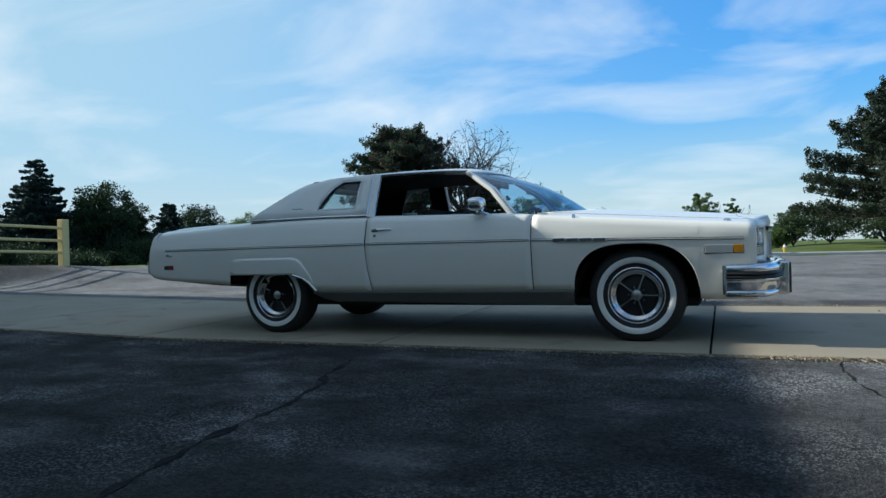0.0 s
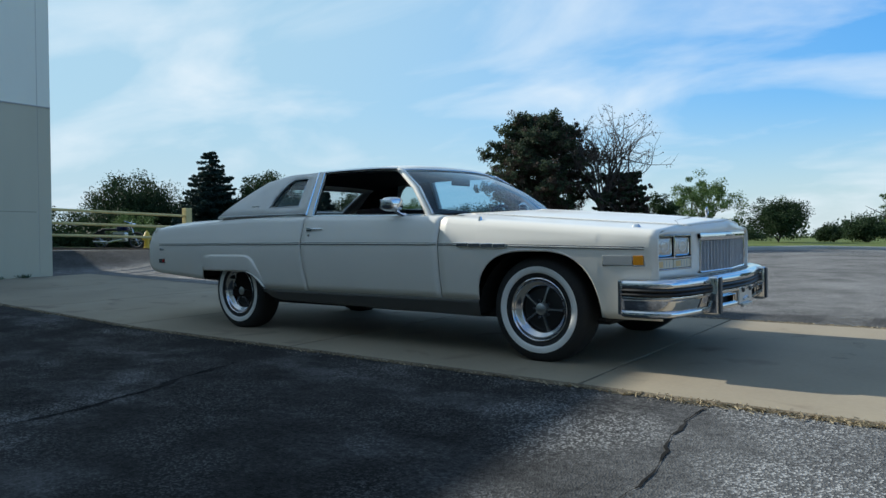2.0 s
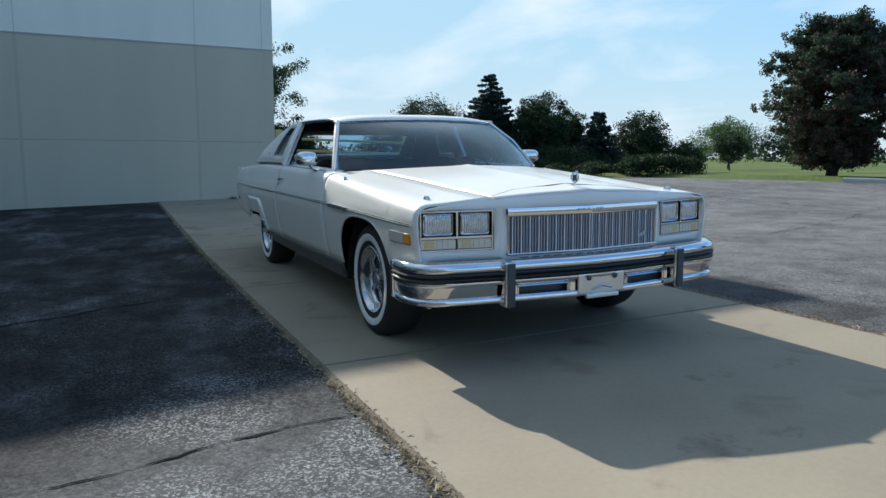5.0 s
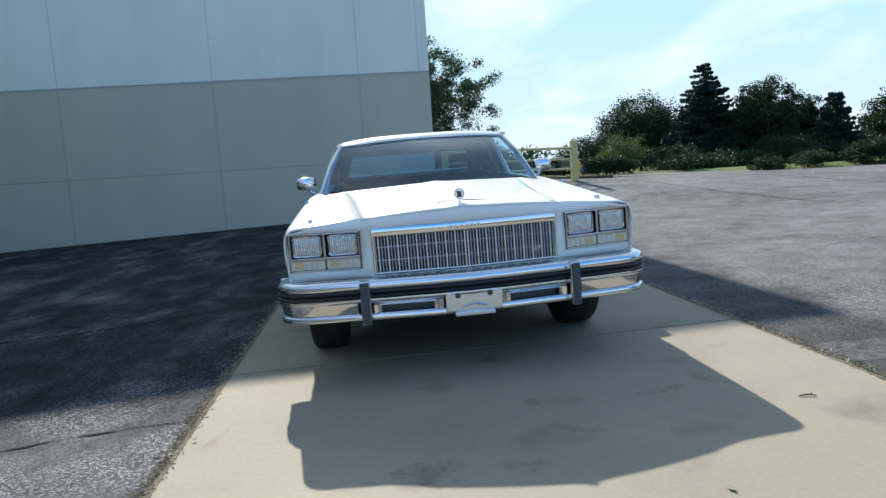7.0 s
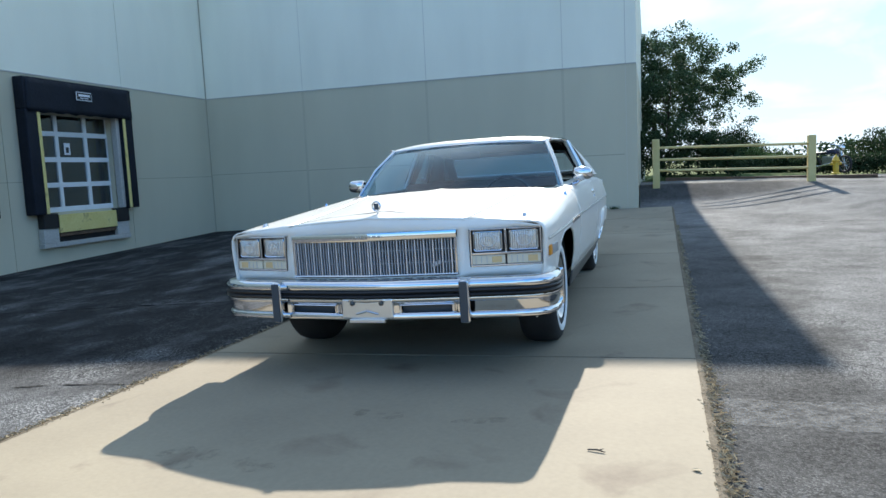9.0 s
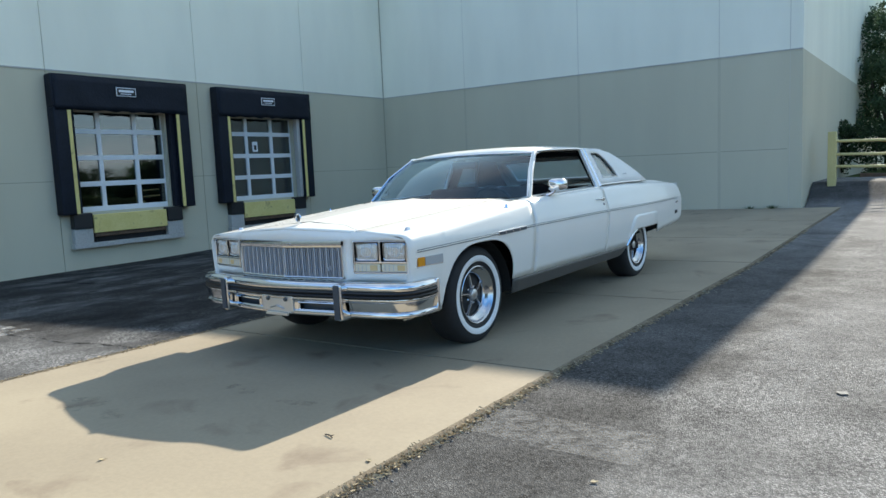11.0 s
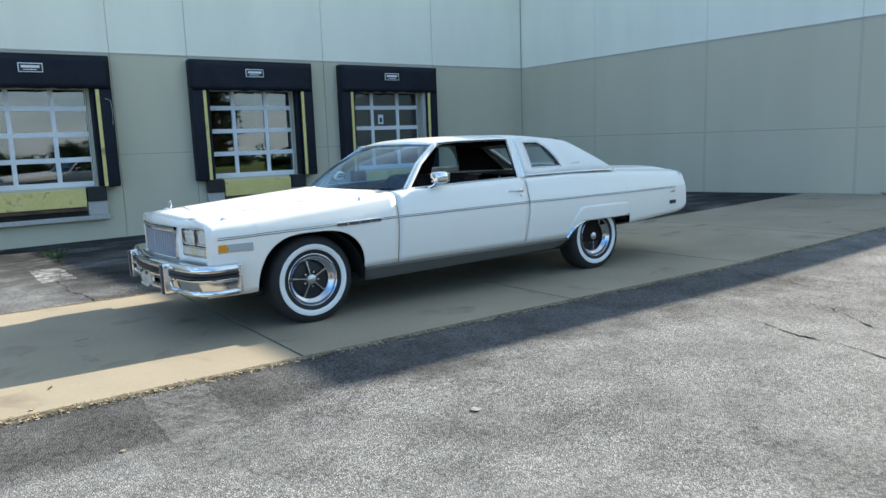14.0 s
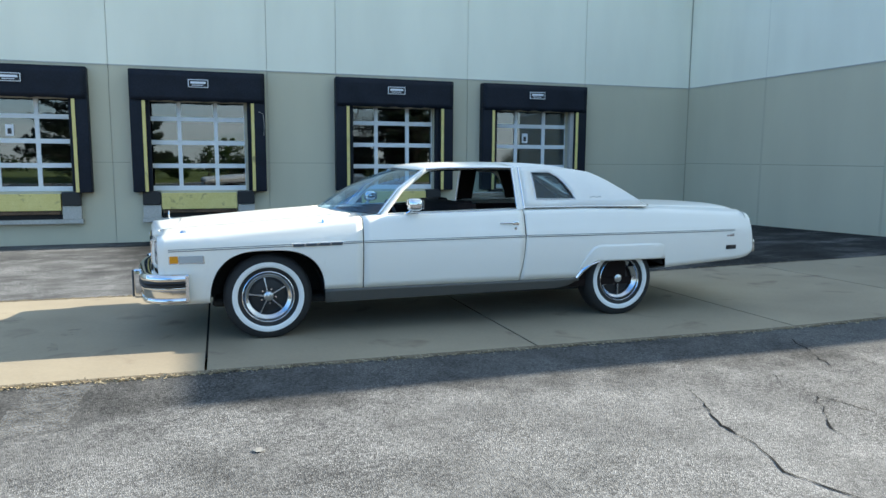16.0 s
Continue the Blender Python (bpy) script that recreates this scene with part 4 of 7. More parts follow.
for pts, w in [([(-0.80, 3.0), (-0.64, 3.40), (-0.60, 3.70), (-0.54, 3.96), (-0.50, 4.18), (-0.58, 4.5), (-0.9, 6), (-1.7, 8.75), (-3, 12), (-5, 16)], 0.011), ([(-1.6, 2.9), (-1.48, 3.16), (-1.50, 3.36), (-1.3, 3.6), (-1.05, 3.95)], 0.007), ([(-1.52, 3.35), (-1.62, 3.76), (-1.9, 4.8)], 0.008), ([(-2.46, 2.1), (-2.22, 2.6), (-2.14, 2.9)], 0.006),
               ([(-14, 9), (-4, 10.2), (6, 9), (20, 11)], 0.03), ([(-12, 6), (-5, 7.2), (2, 12), (12, 15)], 0.025), ([(-6, 3), (-5.2, 8), (-7, 15)], 0.02), ([(6, 5), (4.5, 14), (8, 24)], 0.02)]:
    tagged(finish("crack", crack(pts, w), M_CRACK), "dark crack running through the asphalt", "crack", "cracks in the asphalt", "structure")
for pts, w in [([(2.88, -1.45), (2.81, -1.8), (2.85, -2.1), (2.90, -2.45), (2.9, -3.9), (2.65, -5.2), (2.55, -6.6), (2.5, -7.6)], 0.011), ([(0.45, -8.5), (0.25, -5), (0.07, -3.94), (0.0, -2.8), (-0.24, -1.95)], 0.032)]:
    tagged(finish("crack", crack(pts, w), M_CRACK), "dark crack in the dock apron", "crack", "cracks in the asphalt", "structure")
# worn white stall lines on the apron in front of the docks and out on the lot
for x0, y0, x1, y1 in [(2.95, -6.8, 2.92, -2.6), (7.6, -8.6, 8.2, -3.0), (4.3, -8.2, 4.1, -2.6), (10, 6, 15, 20), (-2, 13, 3, 13.6)]:
    d = Vector((x1 - x0, y1 - y0, 0)).normalized()
    rows = [[(x0 + (x1 - x0) * k / 30 - d.y * o, y0 + (y1 - y0) * k / 30 + d.x * o, height(x0 + (x1 - x0) * k / 30, y0 + (y1 - y0) * k / 30) + 0.005) for o in (-0.05, 0.05)] for k in range(31)]
    tagged(finish("painted_line", grid(rows), M_FADED), "worn white painted line on the asphalt", "line", "painted lines", "structure")

# broad remnant of white paint on the apron
rows = [[(x + 0.03 * noise.noise(Vector((x * 2, y * 4, 6))), y, height(x, y) + 0.006) for x in (2.70, 2.80, 2.90, 3.0, 3.08)] for y in span(-5.0, -3.5, 0.1)]
tagged(finish("painted_line", grid(rows), M_WORN), "broad worn remnant of white paint on the dock apron", "line", "painted lines", "structure")
# pale scuffed track across the sealed edge of the lot
rows = [[(x + 0.03 * noise.noise(Vector((x, y * 3, 1))), y, height(x, y) + 0.005) for x in (2.80, 2.98, 3.16)] for y in span(1.80, 2.62, 0.08)]
tagged(finish("scuffed_track", grid(rows), M_TRACK), "pale scuffed wheel track on the dark asphalt", "track", kind="structure")


def oil_stain(x, y, a, b, turn):
    """Thin ragged patch soaked into the concrete."""
    rows = []
    for k in range(25):
        u = 2 * math.pi * k / 24
        rr = 1 + 0.5 * noise.noise(Vector((math.cos(u) * 1.3 + x * 3, math.sin(u) * 1.3, y)))
        c, q = math.cos(turn), math.sin(turn)
        row = []
        for f in (0.05, 0.6, 1.0):
            px, py = a * rr * f * math.cos(u), b * rr * f * math.sin(u)
            wx, wy = x + c * px - q * py, y + q * px + c * py
            row.append((wx, wy, height(wx, wy) + 0.0135))
        rows.append(row)
    tagged(finish("oil_stain", grid(rows), M_STAIN), "brown oil stain on the concrete strip", "stain", "stains on the concrete", "structure")


for st in ((3.19, 0.12, 0.05, 0.04, 0), (3.22, 0.28, 0.05, 0.08, 0.3), (3.24, 0.73, 0.04, 0.14, 0.2), (3.83, -0.12, 0.06, 0.05, 1), (3.77, -0.50, 0.05, 0.08, 0.5), (3.89, -0.40, 0.07, 0.05, 2), (3.77, -0.33, 0.05, 0.06, 1), (3.86, -0.04, 0.04, 0.07, 0.4), (4.23, 0.52, 0.02, 0.03, 0)):
    oil_stain(*st)

# ---------------------------------------------------------------- fence, hydrants
fence = empty("fence", pose(-11.1, 0, 0.05), "yellow steel pipe barrier with two square posts", "fence")
for y in (1.64, 4.92):
    z0 = height(-11.1, y) - 0.05
    part("post", box(-0.08, 0.08, y - 0.08, y + 0.08, z0 - 0.05, 1.555 if y > 3 else 1.645, 0.012, 2), M_FENCE, fence)
for z in (1.37, 1.095, 0.845):
    part("rail", tube([(0, 1.72, z + 0.075), (0, 4.85, z)], 0.03, 10), M_FENCE, fence, smooth=40)


def hydrant(x, y, z, s=1.0, label="yellow fire hydrant standing in the grass", cap=None):
    h = empty("fire_hydrant", pose(x, y, z), label, "hydrant", "hydrants")
    prof = [(0, 0), (0.17, 0), (0.17, 0.05), (0.11, 0.07), (0.11, 0.5), (0.15, 0.52), (0.15, 0.56), (0, 0.56)]
    part("barrel", lathe([(r * s, q * s) for r, q in prof], 20, "z"), M_HYDRANT, h, smooth=35)
    part("bonnet", lathe([(r * s, q * s) for r, q in ((0.149, 0.561), (0.12, 0.6), (0.09, 0.70), (0.03, 0.75), (0.03, 0.8), (0, 0.8))], 20, "z"), cap or M_HYDRANT, h, smooth=35)
    for a in (0, 90, 180):
        bm = lathe([(r * s, q * s) for r, q in ((0, 0.1), (0.06, 0.1), (0.06, 0.19), (0.035, 0.2), (0.035, 0.22), (0, 0.22))], 12)
        bmesh.ops.transform(bm, matrix=pose(0, 0, 0.42 * s, 0, 0, a), verts=bm.verts[:])
        part("nozzle_cap", bm, M_HYDRANT, h, smooth=35)


hydrant(-15.2, 6.33, height(-15.2, 6.33) + 0.09, 0.66)
hydrant(4.5, 25.5, height(4.5, 25.5) + 0.06, 0.5, "small pale hydrant in the grass at the kerb", M_SIGN)


# ---------------------------------------------------------------- the car
CAR = pose(0, 0, 0, 0.9, 0, -0.8)
car = empty("car", CAR, "white 1970s two-door hardtop coupe with white vinyl roof and whitewall tyres", "car")
AXLE, WHEEL_R = 1.613, 0.352
WIDTH = [(2.47, 0.972), (2.2, 0.988), (1.6, 0.995), (0.8, 0.998), (-0.6, 1.0), (-1.6, 0.995), (-2.4, 0.955), (-3.0, 0.895)]
PROFILE = [(0.27, -0.075), (0.40, -0.04), (0.55, -0.012), (0.70, 0.002), (0.775, 0.006), (0.80, 0.004), (0.86, -0.012), (0.92, -0.03), (1.0, -0.05)]
SHOULDER = [(2.47, 0.852), (2.0, 0.885), (1.5, 0.925), (0.85, 0.975), (0.6, 0.99), (-0.6, 1.02), (-1.2, 1.028), (-1.9, 1.012), (-2.5, 0.982), (-2.91, 0.960), (-2.95, 0.957), (-2.97, 0.952), (-2.98, 0.945), (-3.0, 0.935)]
CREASE_Y = [(2.55, 0.545), (1.6, 0.60), (1.0, 0.66), (0.85, 0.68)]
CREASE_Z = [(2.55, 0.876), (2.0, 0.912), (1.5, 0.952), (1.0, 0.992), (0.85, 1.0)]
HOOD_Z = [(2.58, 0.905), (2.0, 0.958), (1.5, 0.998), (1.05, 1.028), (0.8, 1.04)]


def side_y(x, z):
    return lerp(WIDTH, x) + lerp(PROFILE, z)


def arch(x, cx, half, top, low):
    """Height of a wheel opening's rim at x, rounder at the top corners than an ellipse."""
    u = abs(x - cx) / half
    return low + (top - low) * (1 - u ** 3.0) ** (1 / 2.2) if u < 1 else low


def side_low(x):
    """Lower rim of the sheet metal."""
    if 1.165 <= x <= 2.06:
        return arch(x, 1.6125, 0.4475, 0.735, 0.40 if x < 1.6 else 0.33)
    if x > 2.06:
        return 0.325
    if -2.04 <= x <= -1.12:
        return lerp([(-2.04, 0.545), (-1.3, 0.545), (-1.22, 0.50), (-1.12, 0.40)], x)
    if x < -2.04:
        return lerp([(-2.04, 0.545), (-2.055, 0.456), (-2.70, 0.494), (-2.84, 0.506), (-2.89, 0.517), (-2.93, 0.532), (-2.96, 0.556), (-2.975, 0.586), (-2.98, 0.61)], x)
    return 0.40


def stations(a, b, extra=()):
    """Stations along the car from a to b (falling x), close together at the wheel openings."""
    xs = span(a, b, 0.06)
    for c, h in ((1.6125, 0.4475),):
        for k in range(0, 41):
            u = c + h * math.cos(math.pi * k / 40)
            if b < u < a:
                xs.append(u)
    xs += [e for e in extra if b < e < a]
    return sorted(set(round(x, 4) for x in xs), reverse=True)


def side_section(x, sg, inner):
    """From the lower rim up over the shoulder and in to y = inner."""
    zl, zs, w = side_low(x), lerp(SHOULDER, x), 0
    keys = [0.0, 0.1, 0.25, 0.4, 0.55, 0.7, 0.8, 0.9, 1.0]
    top = zs - 0.045
    pts = [(x, sg * side_y(x, zl + (top - zl) * k), zl + (top - zl) * k) for k in keys]
    ym = side_y(x, top)
    pts += [(x, sg * (ym - 0.012), zs - 0.022), (x, sg * (ym - 0.034), zs - 0.006), (x, sg * (ym - 0.065), zs + 0.002)]
    yi, zi = inner(x)
    y0, z0 = ym - 0.065, zs + 0.002
    for k in (0.25, 0.5, 0.75, 1.0):
        pts.append((x, sg * (y0 + (yi - y0) * k), z0 + (zi - z0) * (k ** 1.3)))
    return pts


def fender_inner(x):
    return lerp(CREASE_Y, x) - 0.004, lerp(CREASE_Z, x) + 0.001


def belt_inner(x):
    return 0.80, lerp(SHOULDER, x) + 0.012


def deck_inner(x):
    return lerp([(-1.875, 0.72), (-1.86, 0.80)], x), lerp(SHOULDER, x) + 0.021


def door_edge(z):
    return lerp([(0.38, -0.552), (0.6, -0.585), (0.8, -0.597), (1.1, -0.592)], z)


for sg, side in ((1, "left"), (-1, "right")):
    thick(part("front_fender", grid([side_section(x, sg, fender_inner) for x in stations(2.46, 0.852)]), M_PAINT, car, smooth=28), 0.008)
    rows = [side_section(x, sg, belt_inner) for x in stations(0.843, -0.588)]
    for r in rows[-4:]:
        for k, p in enumerate(r):
            r[k] = (max(p[0], door_edge(p[2]) + 0.004), p[1], p[2])
    thick(part("door", grid(rows), M_PAINT, car, "long white coupe door with its window wound down", smooth=28), 0.008)
    rows = [side_section(x, sg, deck_inner) for x in stations(-0.560, -2.98, (-1.12, -1.22, -1.3, -2.04, -2.055, -1.86, -1.875, -2.70, -2.84, -2.87, -2.89, -2.91, -2.93, -2.945, -2.96, -2.97, -2.975))]
    for r in rows[:3]:
        for k, p in enumerate(r):
            r[k] = (min(p[0], door_edge(p[2]) - 0.004), p[1], p[2])
    for r in rows:
        for k, p in enumerate(r):
            if p[0] < -2.6:
                r[k] = (p[0] + ((p[2] - 0.70) * 0.15 - 0.045) * ((-2.6 - p[0]) / 0.38) ** 1.5, p[1], p[2])
    thick(part("quarter_panel", grid(rows), M_PAINT, car, smooth=28), 0.008)
    # rocker strip below the doors, in dull metal
    rows = []
    for x in span(1.16, -1.14, 0.1):
        zb = lerp([(1.16, 0.275), (-1.0, 0.30), (-1.14, 0.36)], x)
        rows.append([(x, sg * side_y(x, 0.40) + sg * 0.002, 0.398), (x, sg * (side_y(x, 0.40) - 0.004), 0.37), (x, sg * (side_y(x, 0.40) - 0.02), zb + 0.012), (x, sg * 0.88, zb)])
    thick(part("rocker_panel", grid(rows), M_ROCKER, car, "dull grey metal rocker strip", smooth=28), 0.006)
    # fender skirt swelling over the rear wheel
    rows = []
    for i, x in enumerate(span(-1.13, -2.045, 0.035)):
        zt = lerp([(-1.13, 0.47), (-1.17, 0.56), (-1.25, 0.675), (-1.32, 0.70), (-1.98, 0.698), (-2.03, 0.685), (-2.045, 0.66)], x)
        zb = lerp([(-1.13, 0.44), (-1.22, 0.50), (-1.30, 0.548), (-2.045, 0.545)], x)
        out = 0.026 * min(1, i / 3, (26 - i) / 6)
        rows.append([(x, sg * (side_y(x, zt) + 0.001), zt), (x, sg * (side_y(x, zt) + out * 0.8), zt - 0.018), (x, sg * (side_y(x, zt - 0.04) + out), zt - 0.045), (x, sg * (side_y(x, zb) + out), zb + 0.012), (x, sg * (side_y(x, zb) + out - 0.012), zb), (x, sg * (side_y(x, zb) - 0.03), zb)])
    part("fender_skirt", grid(rows), M_PAINT, car, smooth=35)
    part("skirt_shoe", tube([(-1.335, sg * (side_y(-1.3, .55) + 0.012), 0.545), (-1.24, sg * (side_y(-1.24, .5) + 0.012), 0.515), (-1.17, sg * (side_y(-1.17, .46) + 0.006), 0.465), (-1.12, sg * (side_y(-1.12, .41) - 0.004), 0.395)], [0.006, 0.016, 0.022, 0.018]), M_CHROME, car, "bright stone guard ahead of the rear wheel", smooth=40)
    # side moulding: white line between two dark ones, ventiport slots at its front end
    line_z = [(2.39, 0.752), (0.875, 0.785), (-0.5, 0.795), (-2.8, 0.792)]
    for a, b in ((2.375, 0.856), (0.838, -0.583), (-0.603, -2.80)):
        tall = 0.009
        rows, dark = [], ([], [])
        for x in span(a, b, 0.08):
            z = lerp(line_z, x)
            y = side_y(x, z)
            rows.append([(x, sg * (y - 0.003), z - tall), (x, sg * (y + 0.005), z - tall), (x, sg * (y + 0.009), z), (x, sg * (y + 0.005), z + tall), (x, sg * (y - 0.003), z + tall)])
            for q, c in ((0, -0.0065), (1, 0.0065)):
                dark[q].append([(x, sg * (y + 0.0075), z + c - 0.0026), (x, sg * (y + 0.0090), z + c), (x, sg * (y + 0.0075), z + c + 0.0026)])
        mould = part("side_moulding", grid(rows), M_PAINT, car, "thin white side moulding edged with two dark lines", smooth=40)
        for q in dark:
            part("insert", grid(q), M_TRIMDARK, mould)
    for k in range(4):
        x0 = 1.02 + 0.101 * k
        z = lerp(line_z, x0 + 0.05)
        y = side_y(x0 + 0.05, z)
        vp = part("ventiport", box(x0, x0 + 0.098, sg * (y + 0.004), sg * (y + 0.016), z - 0.017, z + 0.012, 0.003, 1), M_CHROME, car)
        part("slot", box(x0 + 0.004, x0 + 0.093, sg * (y + 0.0165), sg * (y + 0.018), z - 0.013, z + 0.008), M_TRIMDARK, vp)
    # front side marker: clear behind, amber ahead
    def follow(bm, x0, z0):
        for v in bm.verts:
            v.co.y += sg * (side_y(v.co.x, z0) - side_y(x0, z0))
        return bm
    y = side_y(2.25, 0.68)
    mk = part("side_marker", follow(box(2.088, 2.378, sg * (y - 0.01), sg * (y + 0.006), 0.645, 0.72, 0.005, 1), 2.25, 0.68), M_CHROME, car)
    part("clear_lens", follow(box(2.099, 2.288, sg * (y + 0.0065), sg * (y + 0.014), 0.655, 0.710, 0.002, 1), 2.25, 0.68), M_CLEARLENS, mk)
    part("amber_lens", follow(box(2.294, 2.367, sg * (y + 0.0065), sg * (y + 0.014), 0.655, 0.710, 0.002, 1), 2.25, 0.68), M_AMBER, mk)
    y = side_y(-2.77, 0.62) + 0.004
    mk = part("rear_marker", follow(box(-2.83, -2.71, sg * (y - 0.008), sg * (y + 0.006), 0.604, 0.645, 0.003, 1), -2.77, 0.62), M_BLACK, car)
    part("red_lens" if sg < 0 else "dark_lens", follow(box(-2.756, -2.716, sg * (y + 0.0065), sg * (y + 0.009), 0.609, 0.640), -2.77, 0.62), M_RED if sg < 0 else M_UNDER, mk)
    y = side_y(-2.75, 0.745)
    for k in range(3):
        part("badge", box(-2.79 + 0.028 * k, -2.766 + 0.028 * k, sg * (y + 0.001), sg * (y + 0.010), 0.732, 0.758 - 0.006 * k, 0.002, 1), M_RIM, car)
    # door handle
    y = side_y(-0.44, 0.915)
    hd = part("door_handle", box(-0.535, -0.475, sg * (y - 0.002), sg * (y + 0.02), 0.892, 0.926, 0.008, 2), M_CHROME, car, "chrome push-button door handle", smooth=40)
    part("grip", tube([(-0.48, sg * (y + 0.018), 0.912), (-0.42, sg * (y + 0.022), 0.913), (-0.355, sg * (y + 0.01), 0.912)], [0.009, 0.008, 0.006]), M_CHROME, hd, smooth=40)
    bm = lathe([(0, 0.012), (0.012, 0.011), (0.013, 0)], 12)
    bmesh.ops.transform(bm, matrix=Matrix.Translation((-0.5, sg * (side_y(-0.5, .86) - (0.001 if sg > 0 else -0.001)), 0.862)) @ pose(0, 0, 0, 0, 0, 0 if sg > 0 else 180), verts=bm.verts[:])
    part("key_lock", bm, M_CHROME, car)
    # mirror on its foot
    bm = bmesh.new()
    bmesh.ops.create_uvsphere(bm, u_segments=20, v_segments=12, radius=1)
    for v in bm.verts:
        c = v.co
        e = 0.62
        c.x, c.y, c.z = [math.copysign(abs(q) ** e, q) for q in c]
        c.x, c.y, c.z = c.x * 0.062 * (1.0 if c.x < 0 else 1.1), c.y * 0.08, c.z * 0.054
    bmesh.ops.transform(bm, matrix=Matrix.Translation((0.41, sg * 0.985, 1.084)), verts=bm.verts[:])
    mir = part("door_mirror", bm, M_CHROME, car, "chrome bullet door mirror on a short foot", smooth=50)
    part("mirror_foot", tube([(0.46, sg * 0.91, 0.995), (0.455, sg * 0.94, 1.008), (0.42, sg * 0.975, 1.045)], [0.028, 0.014, 0.013]), M_CHROME, mir, smooth=40)
    part("mirror_glass", box(0.345, 0.350, sg * 0.925, sg * 1.045, 1.048, 1.12), M_CHROME, mir)
    # small turn repeaters on the fender crown, washer on the side
    bm = bmesh.new()
    bmesh.ops.create_cone(bm, cap_ends=True, segments=12, radius1=0.026, radius2=0.014, depth=0.02)
    bmesh.ops.transform(bm, matrix=Matrix.Translation((2.25, sg * 0.84, 0.885)) @ Matrix.Diagonal((1.4, 0.7, 1, 1)), verts=bm.verts[:])
    part("fender_lamp", bm, M_CHROME, car, "small chrome turn repeater on the fender crown")
    bm = bmesh.new()
    bmesh.ops.create_cone(bm, cap_ends=True, segments=10, radius1=0.016, radius2=0.008, depth=0.03)
    bmesh.ops.transform(bm, matrix=Matrix.Translation((1.17, sg * 0.935, 0.955)), verts=bm.verts[:])
    part("fender_stud", bm, M_CHROME, car)
    # dark wheel well behind the opening
    for cx in (AXLE, -AXLE):
        rows = [[(cx + 0.47 * math.cos(a), sg * y, 0.30 + 0.46 * math.sin(a)) for y in (0.55, 0.93)] for a in [math.pi * (k / 16 if cx > 0 else 0.13 + 0.74 * k / 16) for k in range(17)]]
        part("wheel_well", grid(rows), M_UNDER, car)
    # bright lip round the front opening
    rows = []
    for k in range(41):
        x = 1.6125 + 0.4475 * math.cos(math.pi * k / 40)
        z = side_low(min(2.0599, max(1.1651, x)))
        y = side_y(x, z)
        rows.append([(x, sg * (y + 0.002), z), (x, sg * (y + 0.007), z + 0.008), (x, sg * (y + 0.002), z + 0.022)])
    part("wheel_opening_lip", grid(rows), M_PAINT, car, smooth=40)

# hood, with raised middle and a pointed front edge
rows = []
for k in range(25):
    u = k / 24
    row = []
    for j in range(-12, 13):
        v = j / 12
        xf, xr = 2.575 - 0.075 * abs(v) ** 1.3, 1.13 - 0.22 * v * v
        x = xf + (xr - xf) * u
        yc = lerp(CREASE_Y, x)
        y = v * yc
        ze, zc = lerp(CREASE_Z, x), lerp(HOOD_Z, x)
        rise = 1 - v * v
        z = ze + (zc - ze) * (0.2 * rise + 0.8 * (1 - abs(v) ** 1.6)) + 0.008 * (1 - min(1, abs(v) * 8))
        row.append((x, y, z))
    rows.append(row)
thick(part("hood", grid(rows), M_PAINT, car, "long white hood with a raised middle", smooth=30), 0.01)
def hood_z(x, y):
    yc, ze, zc = lerp(CREASE_Y, x), lerp(CREASE_Z, x), lerp(HOOD_Z, x)
    v = min(1, abs(y) / yc)
    return ze + (zc - ze) * (0.2 * (1 - v * v) + 0.8 * (1 - v ** 1.6)) + 0.008 * (1 - min(1, v * 8))


for sg in (1, -1):
    part("shut_line", tube([(x, sg * (lerp(CREASE_Y, x) + 0.001), lerp(CREASE_Z, x) + 0.003) for x in span(2.44, 0.95, 0.1)], 0.0026, 6), M_UNDER, car)
seam = [(2.43, -0.54), (2.37, -0.42), (2.33, -0.36), (2.325, -0.2), (2.325, 0.0), (2.325, 0.2), (2.33, 0.36), (2.37, 0.42), (2.43, 0.54)]
part("hood_seam", tube([(x, y, hood_z(x, y) + 0.0042) for x, y in seam], 0.0022, 6), M_UNDER, car)
# cowl below the windscreen
rows = [[(1.125 - 0.22 * (y / 0.66) ** 2 - d, y, lerp(HOOD_Z, 1.0) - 0.005 - 0.02 * (d > 0.02) - 0.02 * abs(y) / 0.66) for y in span(-0.66, 0.66, 0.11)] for d in (0, 0.04, 0.2)]
part("cowl", grid(rows), M_PAINT, car, smooth=30)
for sg in (1, -1):
    rows = [[(x, sg * lerp([(0, 0.655), (1, 0.83)], v), lerp([(0, 0.985), (1, 0.985)], v) + 0.004) for v in (0, 0.5, 1)] for x in (0.93, 0.75, 0.55)]
    part("cowl_corner", grid(rows), M_PAINT, car)
# deck lid
rows = []
for k in range(16):
    u = k / 15
    row = []
    for j in range(-8, 9):
        v = j / 8
        x = -1.868 + (-2.965 + 0.02 * v * v + 1.868) * u
        row.append((x, v * 0.716, lerp(SHOULDER, max(x, -2.91)) + 0.022 + (0.014 + 0.028 * smoother(0.1, 0.9, u)) * (1 - v ** 4) - 0.012 * smoother(0.95, 1, u)))
    rows.append(row)
thick(part("deck_lid", grid(rows), M_PAINT, car, smooth=30), 0.01)
